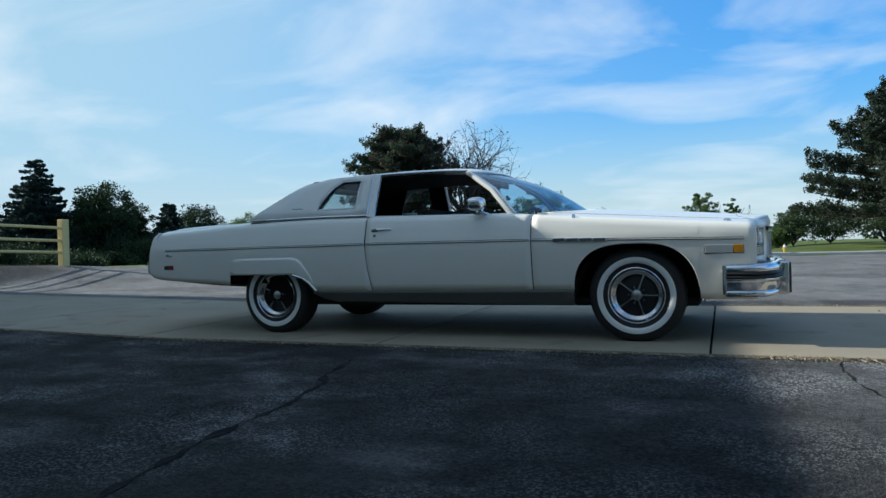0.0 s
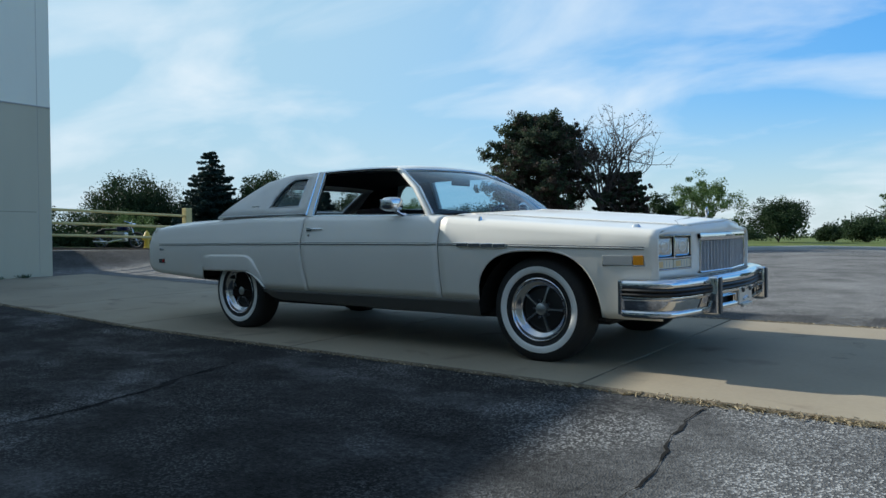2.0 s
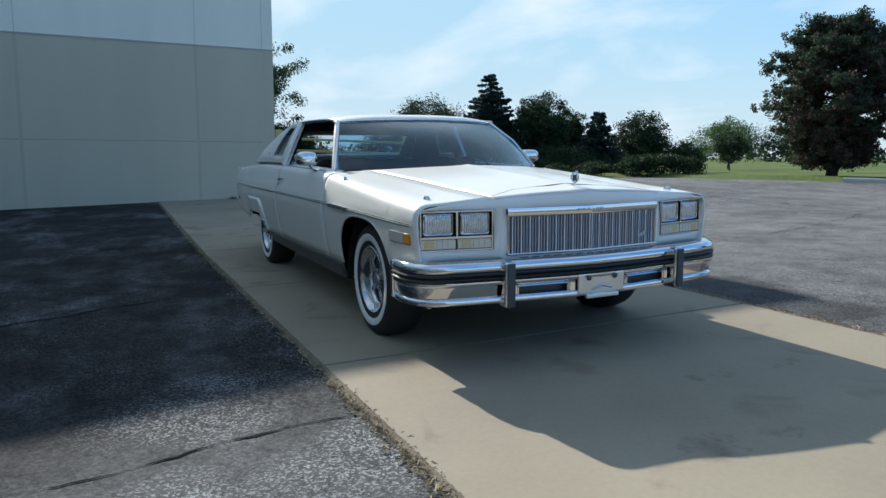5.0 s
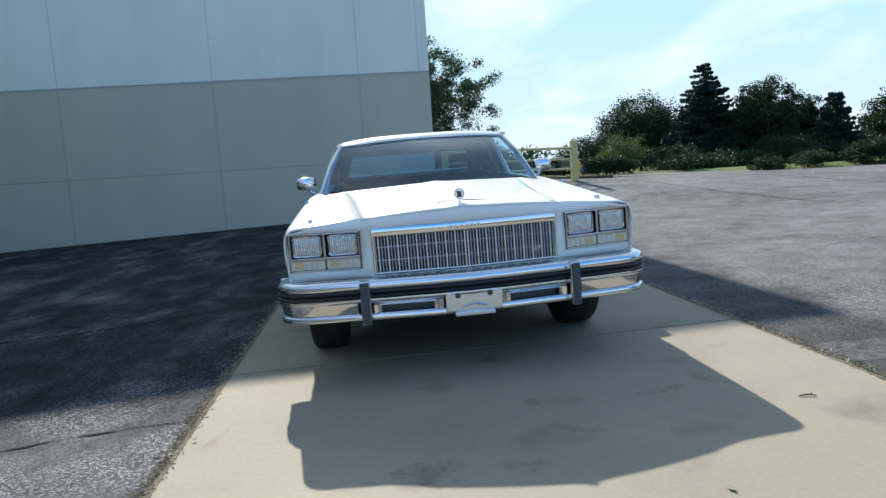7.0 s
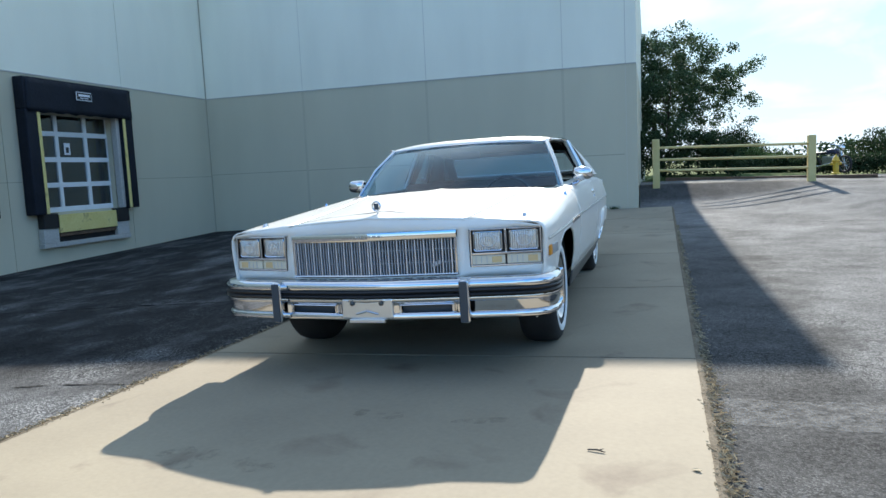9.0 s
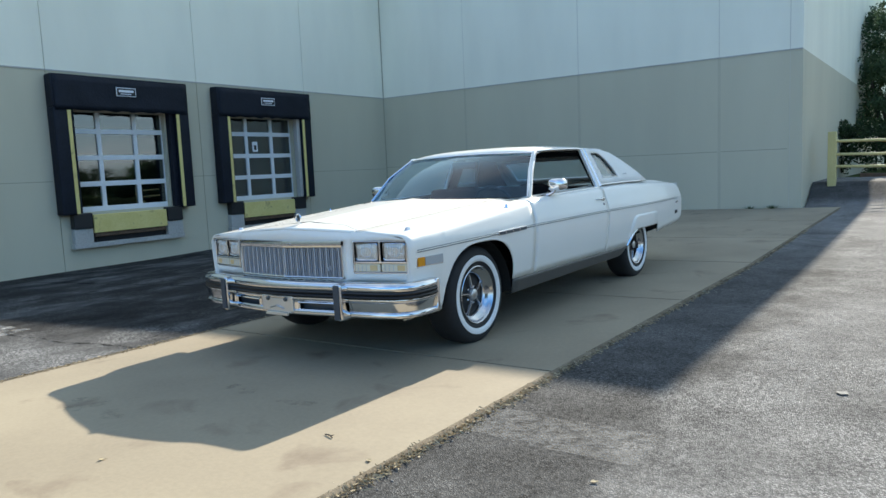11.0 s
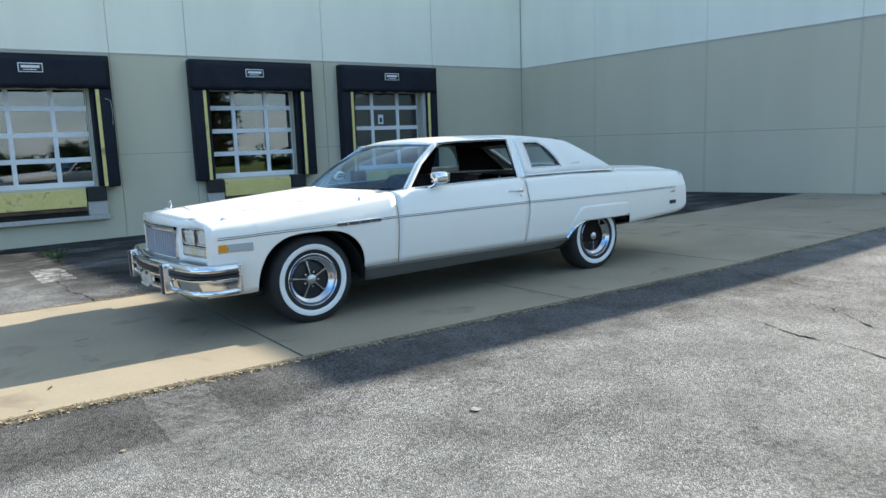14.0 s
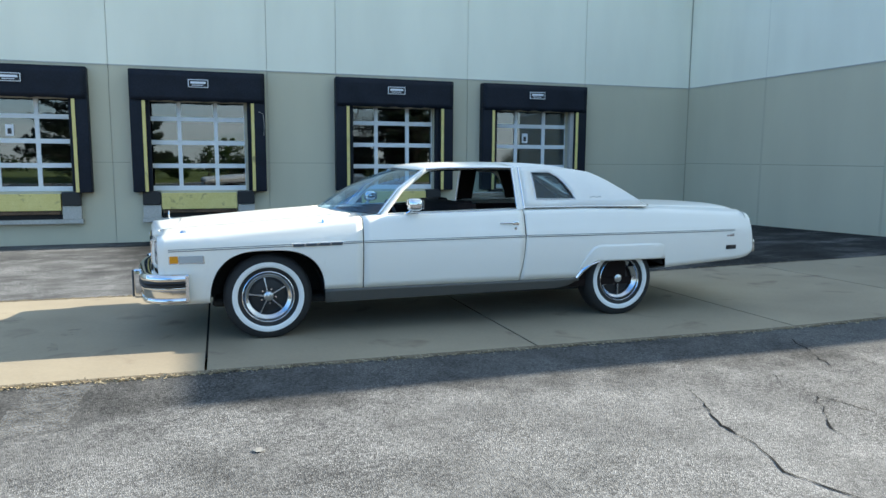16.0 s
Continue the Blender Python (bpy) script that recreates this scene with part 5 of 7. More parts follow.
# tail panel, lamps and rear bumper
tail = [(0.968, -2.90), (0.925, -2.925), (0.84, -2.96), (0.70, -3.0), (0.62, -3.01), (0.565, -2.97), (0.54, -2.88)]
rows = [[(x - 0.05 + 0.045 * (y / 0.93) ** 4, y, z) for y in span(-0.885, 0.885, 0.1)] for z, x in tail]
part("tail_panel", grid(rows), M_PAINT, car, smooth=35)
for sg in (1, -1):
    part("tail_lamp", box(-3.05, -2.98, sg * 0.60, sg * 0.83, 0.73, 0.88, 0.012, 2), M_RED, car, "wide red tail lamp")
    part("tail_lamp_bezel", box(-3.045, -2.975, sg * 0.585, sg * 0.845, 0.715, 0.895, 0.01, 2), M_CHROME, car)
part("rear_floor", grid([[(x, y, z + 0.03 * (abs(y) > 0.8)) for y in (-0.86, -0.78, -0.4, 0, 0.4, 0.78, 0.86)] for x, z in ((-1.72, 0.44), (-1.95, 0.425), (-2.3, 0.44), (-2.7, 0.475), (-2.92, 0.525))]), M_UNDER, car)
part("rear_bumper", box(-3.105, -3.0, -0.862, 0.862, 0.555, 0.69, 0.035, 4), M_CHROME, car, smooth=40)
for sg in (1, -1):
    part("tail_edge", tube([(-2.965, sg * 0.864, 0.925), (-2.988, sg * 0.870, 0.86), (-3.024, sg * 0.876, 0.74), (-3.048, sg * 0.876, 0.66), (-3.052, sg * 0.872, 0.60)], [0.007, 0.013, 0.014, 0.014, 0.008], 10), M_RIM, car, "chrome edge of the tail lamp", smooth=40)

# front end: white fascia with openings for lamps and grille
GRILLE_Y, LAMP_IN, LAMP_OUT = 0.505, 0.566, 0.962


def nose_x(y, z):
    a = abs(y)
    x = lerp([(0, 2.595), (GRILLE_Y, 2.545), (LAMP_IN, 2.515), (LAMP_OUT, 2.44), (0.984, 2.40)], a)
    return x - 0.05 * max(0, z - 0.80) / 0.1 - 0.02 * max(0, 0.62 - z) / 0.07


ysn = sorted({s * v for v in (0, 0.12, 0.25, 0.38, GRILLE_Y, 0.535, LAMP_IN, 0.69, 0.82, LAMP_OUT, 0.976) for s in (1, -1)})
zsn = [0.552, 0.586, 0.618, 0.72, 0.826, 0.839, 0.852, 0.866, 0.878, 0.9]
holes_n = set()
for i in range(len(zsn) - 1):
    for j in range(len(ysn) - 1):
        yc, zc = abs(ysn[j] + ysn[j + 1]) / 2, (zsn[i] + zsn[i + 1]) / 2
        if (yc < GRILLE_Y and 0.586 < zc < 0.826) or (LAMP_IN < yc < LAMP_OUT and 0.618 < zc < 0.826):
            holes_n.add((i, j))


CROWN = sorted((p[1], p[2]) for p in side_section(2.46, 1, fender_inner) if p[2] > 0.80)


def nose_point(y, z):
    """The top rows run back under the hood's front edge and the fender crowns."""
    if z < 0.83:
        return (nose_x(y, z), y, z)
    a = abs(y)
    if a <= 0.545:
        x = 2.575 - 0.075 * (a / 0.545) ** 1.3 - 0.004
        top = Vector((x, y, hood_z(x, y) - 0.001))
    else:
        top = Vector((lerp([(0.545, 2.494), (0.64, 2.458), (0.985, 2.456)], a), y, lerp(CROWN, a) if a < CROWN[-1][0] else 0.80))
    if z > 0.88:
        return (top.x - 0.03, y, top.z - 0.007)
    low = Vector((nose_x(y, 0.826), y, min(0.826, top.z - 0.004)))
    t = (z - 0.826) / (0.878 - 0.826)
    p = low.lerp(top, t)
    p.x += 0.014 * math.sin(math.pi * t) * (1 if a < 0.55 else 0.7)
    return tuple(p)


thick(part("nose_panel", grid([[nose_point(y, z) for y in ysn] for z in zsn], skip=holes_n), M_PAINT, car, "white nose panel round grille and headlamps", smooth=50), 0.003, 0)
# grille: bright frame, V in plan, dark ground and fine upright bars
# backing sheet carries the shade behind the bars, with bluish haze, as colour
grille = part("grille", grid([[(nose_x(y, 0.7) - 0.045, y, z) for y in span(-GRILLE_Y, GRILLE_Y, 0.1)] for z in (0.583, 0.83)]), M_GRILLE_BACK, car, "chrome egg-crate grille of fine upright bars")
for sg in (1, -1):
    for k in range(29):
        y = sg * (0.008 + k * 0.0172)
        wd = 0.0048 if k % 3 else 0.0065
        xb = nose_x(y, 0.7)
        part("bar", box(xb - 0.03, xb - (0.004 if k % 3 else 0.0), y - wd / 2, y + wd / 2, 0.592, 0.80), M_GRILLE_RIB if k % 3 == 0 else M_GRILLE_BAR, grille)
    for z in (0.655, 0.727):
        part("cross_bar", tube([(nose_x(0, .7) - 0.02, sg * 0.004, z), (nose_x(GRILLE_Y, .7) - 0.02, sg * (GRILLE_Y - 0.005), z)], 0.0035, 6), M_ALU, grille)
    for z0, z1, nm in ((0.582, 0.594, "frame"), (0.788, 0.831, "header_bar")):
        rows = [[(nose_x(y, .7) + o, sg * y, z) for o, z in ((-0.03, z0), (0.006, z0), (0.012, (z0 + z1) / 2), (0.006, z1), (-0.03, z1))] for y in span(0, GRILLE_Y, 0.125)]
        part(nm, grid(rows), M_CHROME, grille, smooth=40)
    part("frame_end", box(2.515, 2.552, sg * (GRILLE_Y - 0.012), sg * GRILLE_Y, 0.594, 0.797, 0.003, 1), M_CHROME, grille)
for k in range(6):
    part("name_bar", box(2.602 - 0.004, 2.606, -0.09 + 0.03 * k, -0.072 + 0.03 * k, 0.806, 0.818), M_ALU, grille)
for k in range(5):
    yb = 0.36 + 0.018 * k
    part("script_bar", box(nose_x(yb, .7) - 0.002, nose_x(yb, .7) + 0.004, yb, yb + 0.014, 0.63 + 0.006 * k, 0.648 + 0.009 * (k % 3)), M_GRILLE_BAR, grille)


def lamp_cluster(sg):
    y0, y1 = LAMP_IN + 0.004, LAMP_OUT - 0.004
    ang = math.degrees(math.atan2(2.518 - 2.44, LAMP_OUT - LAMP_IN)) * -sg
    mid = (y0 + y1) / 2
    m = Matrix.Translation((nose_x(mid, .7), sg * mid, 0)) @ pose(0, 0, 0, 0, 0, -ang)
    w = (y1 - y0) / 2 + 0.002

    def put(name, bm, material, parent, label="", smooth=0.0):
        bmesh.ops.transform(bm, matrix=m, verts=bm.verts[:])
        return part(name, bm, material, parent, label, smooth)
    c = put("headlamp_unit", box(-0.06, -0.05, -w, w, 0.618, 0.826), M_BLACK, car, "two square sealed-beam headlamps over a turn lamp in a chrome bezel")
    for a, b, z0, z1 in ((-w, w, 0.818, 0.826), (-w, w, 0.618, 0.626), (-w, -w + 0.008, 0.626, 0.818), (w - 0.008, w, 0.626, 0.818), (-0.006, 0.006, 0.694, 0.818), (-w + 0.008, w - 0.008, 0.682, 0.694)):
        put("bezel", box(-0.05, 0.004, a, b, z0, z1, 0.002, 1), M_CHROME, c)
    for k in (-1, 1):
        yy = k * (w + 0.002) / 2
        hl = put("headlamp", box(-0.045, -0.014, yy - 0.083, yy + 0.083, 0.698, 0.816, 0.008, 2), M_BLACK, c, smooth=40)
        # retaining frame with rounded corners
        loop = []
        for cy, cz, a0 in ((0.064, 0.040, 0), (-0.064, 0.040, 90), (-0.064, -0.040, 180), (0.064, -0.040, 270)):
            loop += [(-0.008, yy + cy + 0.013 * math.cos(radians(a0 + q)), 0.757 + cz + 0.013 * math.sin(radians(a0 + q))) for q in (0, 30, 60, 90)]
        put("retaining_frame", tube(loop + loop[:1], 0.004, 6, cap=False), M_CHROME, hl, smooth=50)
        # domed glass
        rows = [[(-0.012 + 0.011 * (1 - u ** 4) * (1 - v ** 4), yy + 0.075 * u, 0.757 + 0.051 * v) for u in [i / 6 for i in range(-6, 7)]] for v in [i / 5 for i in range(-5, 6)]]
        put("lens", grid(rows), M_LAMPGLASS, hl, smooth=50)
        bm = lathe([(0.036, 0.0), (0.038, 0.003), (0.041, 0.003), (0.043, 0.0)], 24)
        bmesh.ops.transform(bm, matrix=Matrix.Translation((-0.003, yy, 0.757)) @ pose(0, 0, 0, 0, 0, -90) @ Matrix.Diagonal((1, 1, 0.8, 1)), verts=bm.verts[:])
        put("focus_ring", bm, M_GRILLE_BAR, hl, smooth=50)
        tl = put("turn_lamp", box(-0.045, -0.004, yy - 0.094, yy + 0.094, 0.628, 0.680, 0.005, 2), M_TURNCLEAR, c)
        a, b = sorted((sg * (yy * sg + 0.02), sg * (yy * sg + 0.074)))
        put("turn_lens", box(-0.0035, -0.0015, a, b, 0.637, 0.671, 0.001, 1), M_TURNLENS, tl)
        for q in range(5):
            put("flute", box(-0.0038, -0.002, yy - 0.07 + q * 0.03, yy - 0.067 + q * 0.03, 0.634, 0.674), M_GRILLE_BAR, tl)


lamp_cluster(1)
lamp_cluster(-1)

# front bumper: swept sections, wrapping round the corners
PLAN = [(2.245, 1.005), (2.36, 1.012), (2.46, 1.005), (2.525, 0.975), (2.575, 0.92), (2.61, 0.80), (2.64, 0.60), (2.665, 0.40), (2.69, 0.20), (2.70, 0.0)]


def sweep(section):
    """section: (outwards, z) pairs along the bumper's plan."""
    half = [Vector((x, y, 0)) for x, y in PLAN]
    path = half + [Vector((p.x, -p.y, 0)) for p in half[-2::-1]]
    rows = []
    for i, p in enumerate(path):
        d = path[min(i + 1, len(path) - 1)] - path[max(i - 1, 0)]
        n = Vector((d.y, -d.x, 0)).normalized()
        if n.x < 0 and abs(n.x) > abs(n.y):
            n = -n
        if (n.y > 0) != (p.y > 0) and abs(p.y) > 0.9:
            n = -n
        rows.append([(p.x + n.x * o, p.y + n.y * o, z) for o, z in section])
    return grid(rows)


bumper = part("front_bumper", sweep([(-0.10, 0.548), (-0.03, 0.556), (0.0, 0.55), (0.012, 0.535), (0.016, 0.515), (0.012, 0.505), (-0.01, 0.502)]), M_CHROME, car, "wide chrome front bumper with black rub strip and guards", smooth=50)
part("rub_strip", sweep([(-0.01, 0.502), (0.014, 0.5), (0.02, 0.49), (0.014, 0.480), (0.004, 0.478), (0.014, 0.475), (0.02, 0.466), (0.014, 0.456), (-0.01, 0.454)]), M_BLACK, bumper, smooth=40)
part("centre_blade", sweep([(-0.01, 0.454), (0.012, 0.452), (0.014, 0.44), (0.006, 0.43), (-0.03, 0.428)]), M_CHROME, bumper, smooth=50)
# black strip set back, painted as the shade inside the slots
part("slot_shadow", sweep([(-0.06, 0.43), (-0.06, 0.35)]), M_BLACK, bumper)
part("lower_blade", sweep([(-0.03, 0.372), (0.0, 0.37), (0.008, 0.36), (0.004, 0.338), (-0.03, 0.326), (-0.08, 0.325)]), M_CHROME, bumper, smooth=50)
for sg in (1, -1):
    # solid chrome corner faces, slots towards the middle
    pts = [(x, y) for x, y in PLAN if y > 0.58]
    rows = [[(x + (0.004 if y < 0.95 else 0), sg * (y + (0.004 if y > 0.95 else 0)), 0.43), (x, sg * y, 0.40), (x - 0.006, sg * (y - 0.006), 0.37)] for x, y in pts]
    part("corner_face", grid(rows), M_CHROME, bumper, smooth=50)
    # chrome face between plate and guard with a recessed slot
    ys = [0.155, 0.185, 0.20, 0.27, 0.35, 0.43, 0.475, 0.49, 0.515]
    zs = [0.432, 0.418, 0.412, 0.372, 0.366, 0.348]

    def face(y, z, back=0.0):
        return (lerp([(0.0, 2.698), (0.2, 2.688), (0.4, 2.663), (0.6, 2.638)], y) - back, sg * y, z)
    part("slot_face", grid([[face(y, z, 0.012 if i in (1, 2, 3, 4) and j in (1, 7) else (0.0 if i in (0, 5) or j in (0, 8) else 0.006)) for j, y in enumerate(ys)] for i, z in enumerate(zs)], skip={(i, j) for i in (2,) for j in range(2, 6)}), M_CHROME, bumper, smooth=30)
    part("slot_lip", tube([face(y, z, -0.002) for y, z in ((0.19, 0.416), (0.485, 0.416), (0.485, 0.368), (0.19, 0.368), (0.19, 0.416))], 0.0045, 6, cap=False), M_CHROME, bumper, smooth=40)
    # dark blue sheet for the shade in the slot
    part("slot_recess", grid([[face(y, z, 0.045) for y in (0.19, 0.34, 0.49)] for z in (0.42, 0.364)]), M_TRIMDARK, bumper)
    part("end_cap", box(2.226, 2.256, sg * 0.965, sg * 1.024, 0.345, 0.552, 0.008, 2), M_CHROME, bumper)
    gx = 2.646
    gd = part("bumper_guard", box(gx - 0.05, gx + 0.055, sg * 0.528, sg * 0.583, 0.315, 0.552, 0.016, 3), M_CHROME, bumper, "chrome bumper guard with a black face", smooth=40)
    part("pad", box(gx + 0.0555, gx + 0.068, sg * 0.533, sg * 0.578, 0.325, 0.546, 0.006, 2), M_TRIMDARK, gd)
plate = part("plate_bracket", box(2.685, 2.708, -0.145, 0.155, 0.345, 0.455, 0.008, 2), M_PLATE, bumper, "bare metal plate bracket with no plate")
part("bracket_lip", box(2.70, 2.722, -0.10, 0.11, 0.322, 0.344, 0.005, 2), M_PLATE, plate)
for y in (-0.08, 0.09):
    bl = bmesh.new()
    bmesh.ops.create_uvsphere(bl, u_segments=10, v_segments=6, radius=0.015)
    bmesh.ops.transform(bl, matrix=Matrix.Translation((2.71, y, 0.432)), verts=bl.verts[:])
    part("bolt", bl, M_ROCKER, plate)
part("rib", tube([(2.71, -0.06, 0.37), (2.713, 0.005, 0.388), (2.71, 0.07, 0.37)], 0.006), M_ALU, plate)
for k in range(14):
    y = -0.42 + k * 0.065
    part("top_slot", box(2.60 + 0.05 * (1 - abs(y) / 0.5), 2.606 + 0.05 * (1 - abs(y) / 0.5), y - 0.022, y + 0.022, 0.5555, 0.559), M_BLACK, bumper)
bumper.location, bumper.scale = (-0.018, 0, 0.019), (1, 1.018, 1)
# valance under the nose, filling behind the bumper
rows = [[(nose_x(y, .56) - 0.05, y, 0.56), (nose_x(y, .56) - 0.02, y, 0.53), (nose_x(y, .56) - 0.10, y, 0.34)] for y in span(-0.95, 0.95, 0.19)]
part("valance", grid(rows), M_UNDER, car)
# hood ornament: a ring on a stem
orn = part("hood_ornament", tube([(2.40, 0, 0.918), (2.43, 0, 0.935), (2.44, 0, 0.95)], [0.012, 0.007, 0.005]), M_CHROME, car, "upright chrome ring hood ornament")
bm = bmesh.new()
ringpts = [(2.44, 0.024 * math.cos(a), 0.975 + 0.027 * math.sin(a)) for a in [2 * math.pi * k / 20 for k in range(21)]]
part("ring", tube(ringpts, 0.0062, 8, bm, cap=False), M_CHROME, orn, smooth=50)
part("shield", box(2.436, 2.444, -0.014, 0.014, 0.957, 0.993, 0.003, 1), M_TRIMDARK, orn)
part("spear", tube([(2.44, 0, 0.921), (2.56, 0, 0.908)], [0.006, 0.004]), M_CHROME, orn)


# greenhouse
def screen_point(u, v):
    """Windscreen: u from -1 to 1 across, v from foot to head."""
    foot = Vector((1.10 - 0.42 * u * u, 0.86 * u, 1.022 - 0.02 * u * u))
    head = Vector((0.35 - 0.09 * u * u, 0.685 * u, 1.378 - 0.018 * u * u))
    p = foot.lerp(head, v)
    p += Vector((0.03, 0, 0.035)) * math.sin(math.pi * v) * (1 - 0.3 * u * u)
    return p


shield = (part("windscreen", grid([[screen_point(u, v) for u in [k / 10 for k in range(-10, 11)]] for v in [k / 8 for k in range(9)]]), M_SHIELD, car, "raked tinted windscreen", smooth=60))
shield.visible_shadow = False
ROOF_Z = [(0.35, 1.377), (0.335, 1.395), (0.30, 1.413), (0.2, 1.43), (0.0, 1.443), (-0.4, 1.45), (-0.75, 1.444), (-0.9, 1.438), (-1.05, 1.427), (-1.15, 1.414), (-1.23, 1.397), (-1.30, 1.372)]
ROOF_SIDE_Z = [(0.35, 1.355), (0.335, 1.365), (0.30, 1.375), (0.2, 1.388), (0.0, 1.396), (-0.4, 1.40), (-0.75, 1.395), (-0.9, 1.391), (-1.05, 1.382), (-1.15, 1.372), (-1.23, 1.36), (-1.30, 1.342)]
ROOF_SIDE_Y = [(0.30, 0.70), (-0.2, 0.73), (-0.6, 0.735), (-1.0, 0.725), (-1.30, 0.69)]


def roof_row(x):
    row = []
    for k in range(-12, 13):
        v = k / 12
        bow = 0.09 * v * v if x > 0.1 else 0
        zc, zs, y = lerp(ROOF_Z, x), lerp(ROOF_SIDE_Z, x), lerp(ROOF_SIDE_Y, x)
        row.append((x - bow * max(0, (x - 0.1) / 0.22), v * y, zs + (zc - zs) * (1 - abs(v) ** 3.2)))
    return row


thick(part("roof_front", grid([roof_row(x) for x in [0.352, 0.345, 0.335, 0.32, 0.30, 0.27] + span(0.22, -0.555, 0.08)]), M_PAINT, car, "white painted roof skin", smooth=50), 0.02, -1)
thick(part("vinyl_roof", grid([roof_row(x) for x in span(-0.565, -1.30, 0.08)]), M_VINYL, car, "grained white vinyl roof covering", smooth=50), 0.022, -1)
# rear window and its vinyl surround
head = [Vector((-1.302 - 0.0 * y, y, lerp(ROOF_Z, -1.30) - 0.02 * (y / 0.69) ** 4)) for y in span(-0.69, 0.69, 0.0863)]
foot = [Vector((-1.905 + 0.03 * (y / 0.8) ** 2, y * 0.80 / 0.69, 1.058)) for y in span(-0.69, 0.69, 0.0863)]
rows = [[h.lerp(f, v) + Vector((0, 0, 0.02 * math.sin(math.pi * v))) for h, f in zip(head, foot)] for v in (0, 0.2, 0.45, 0.7, 0.86, 1.0)]
rear_skip = {(i, j) for i in (1, 2, 3) for j in range(1, 15)}
thick(part("rear_surround", grid(rows, skip=rear_skip), M_VINYL, car, smooth=50), 0.02, -1)
rg = part("rear_window", grid([r[1:16] for r in rows[1:5]]), M_GLASS, car, "rear window in the vinyl surround", smooth=60)
rg.visible_shadow = False
for sg in (1, -1):
    def sail(x, z):
        """Sail panel surface: leans in towards the roof."""
        t = (z - 1.035) / (1.385 - 1.035)
        return (x, sg * (0.905 + (lerp(ROOF_SIDE_Y, x) - 0.905) * t + 0.012 * math.sin(math.pi * t)), z)
    zr = [1.035, 1.108, 1.19, 1.26, 1.31, 1.352, 1.392]
    rows = []
    for z in zr:
        rear = lerp([(1.035, -1.90), (1.108, -1.80), (1.19, -1.66), (1.27, -1.515), (1.352, -1.335), (1.392, -1.24)], z)
        wr = lerp([(1.108, -1.13), (1.19, -1.09), (1.26, -1.04), (1.31, -0.99), (1.352, -0.915)], z)
        row = [sail(-0.605, z), sail(-0.66, z), sail(-0.735, z), sail((-0.735 + wr) / 2, z), sail(wr, z), sail(wr - 0.05, z), sail((wr + rear) / 2, z)]
        p = sail(rear, z)
        yr = sg * lerp([(1.035, 0.80), (1.392, 0.69)], z)
        row += [(rear + 0.05, p[1], z), (rear, yr, z)]
        rows.append([(p[0], p[1], min(p[2], lerp(ROOF_SIDE_Z, p[0]) + 0.004)) for p in row])
    thick(part("sail_panel", grid(rows, skip={(i, j) for i in (1, 2, 3, 4) for j in (2, 3)}), M_VINYL, car, "white vinyl sail panel with a quarter window", smooth=45), 0.02, 0)
    qw = part("quarter_window", grid([[r[2], r[3], r[4]] for r in [[(p[0], p[1] - sg * 0.008, p[2]) for p in row] for row in rows[1:6]]]), M_QUARTERGLASS, car, "small tinted quarter window")
    qw.visible_shadow = False
    ring = [rows[1][2], rows[3][2], rows[5][2], rows[5][3], rows[5][4], rows[4][4], rows[3][4], rows[2][4], rows[1][4], rows[1][3], rows[1][2]]
    part("quarter_moulding", tube([(p[0], p[1] + sg * 0.006, p[2]) for p in ring], 0.008, 8, cap=False), M_ALU, car, smooth=40)
    for k in range(4):
        p = sail(-1.30 - 0.03 * k, 1.125 + 0.006 * (k % 2))
        part("sail_badge", box(p[0], p[0] + 0.022, p[1] + sg * 0.008, p[1] + sg * 0.016, p[2] - 0.004, p[2] + 0.004), M_ALU, car)
    # bright mouldings: vinyl edge along the belt, centre pillar, roof drip, screen pillar
    part("belt_moulding", tube([(-0.60, sg * 0.918, 1.040), (-1.2, sg * 0.919, 1.044), (-1.6, sg * 0.917, 1.041), (-1.84, sg * 0.912, 1.038), (-1.895, sg * 0.87, 1.042), (-1.92, sg * 0.80, 1.05)], [0.008, 0.008, 0.008, 0.007, 0.004, 0.003], 8), M_CHROME, car, smooth=40)
    part("belt_moulding", tube([(0.62, sg * 0.895, 0.995), (0.0, sg * 0.91, 1.008), (-0.58, sg * 0.915, 1.022)], 0.007, 8), M_CHROME, car, smooth=40)
    # painted centre pillar with bright edges
    rows = [[(-0.545, sg * (0.90 - 0.165 * t), 1.02 + 0.37 * t), (-0.575, sg * (0.912 - 0.165 * t), 1.02 + 0.37 * t), (-0.604, sg * (0.91 - 0.165 * t), 1.02 + 0.37 * t)] for t in (0, 0.25, 0.5, 0.75, 1)]
    thick(part("centre_pillar", grid(rows), M_PAINT, car), 0.03, 0)
    part("pillar_moulding", tube([(-0.607, sg * 0.922, 1.03), (-0.607, sg * 0.842, 1.21), (-0.607, sg * 0.757, 1.392)], 0.009, 8), M_CHROME, car, smooth=40)
    part("pillar_moulding", tube([(-0.545, sg * 0.91, 1.02), (-0.545, sg * 0.832, 1.21), (-0.545, sg * 0.752, 1.39)], 0.006, 8), M_CHROME, car, smooth=40)
    part("roof_drip", tube([(x, sg * (lerp(ROOF_SIDE_Y, x) + 0.012), lerp(ROOF_SIDE_Z, x) - 0.006) for x in span(0.24, -0.60, 0.1)], 0.011, 8), M_CHROME, car, smooth=40)
    a, b = screen_point(sg * 0.985, 0.0), screen_point(sg * 0.985, 1.0)
    mid = screen_point(sg * 0.985, 0.5)
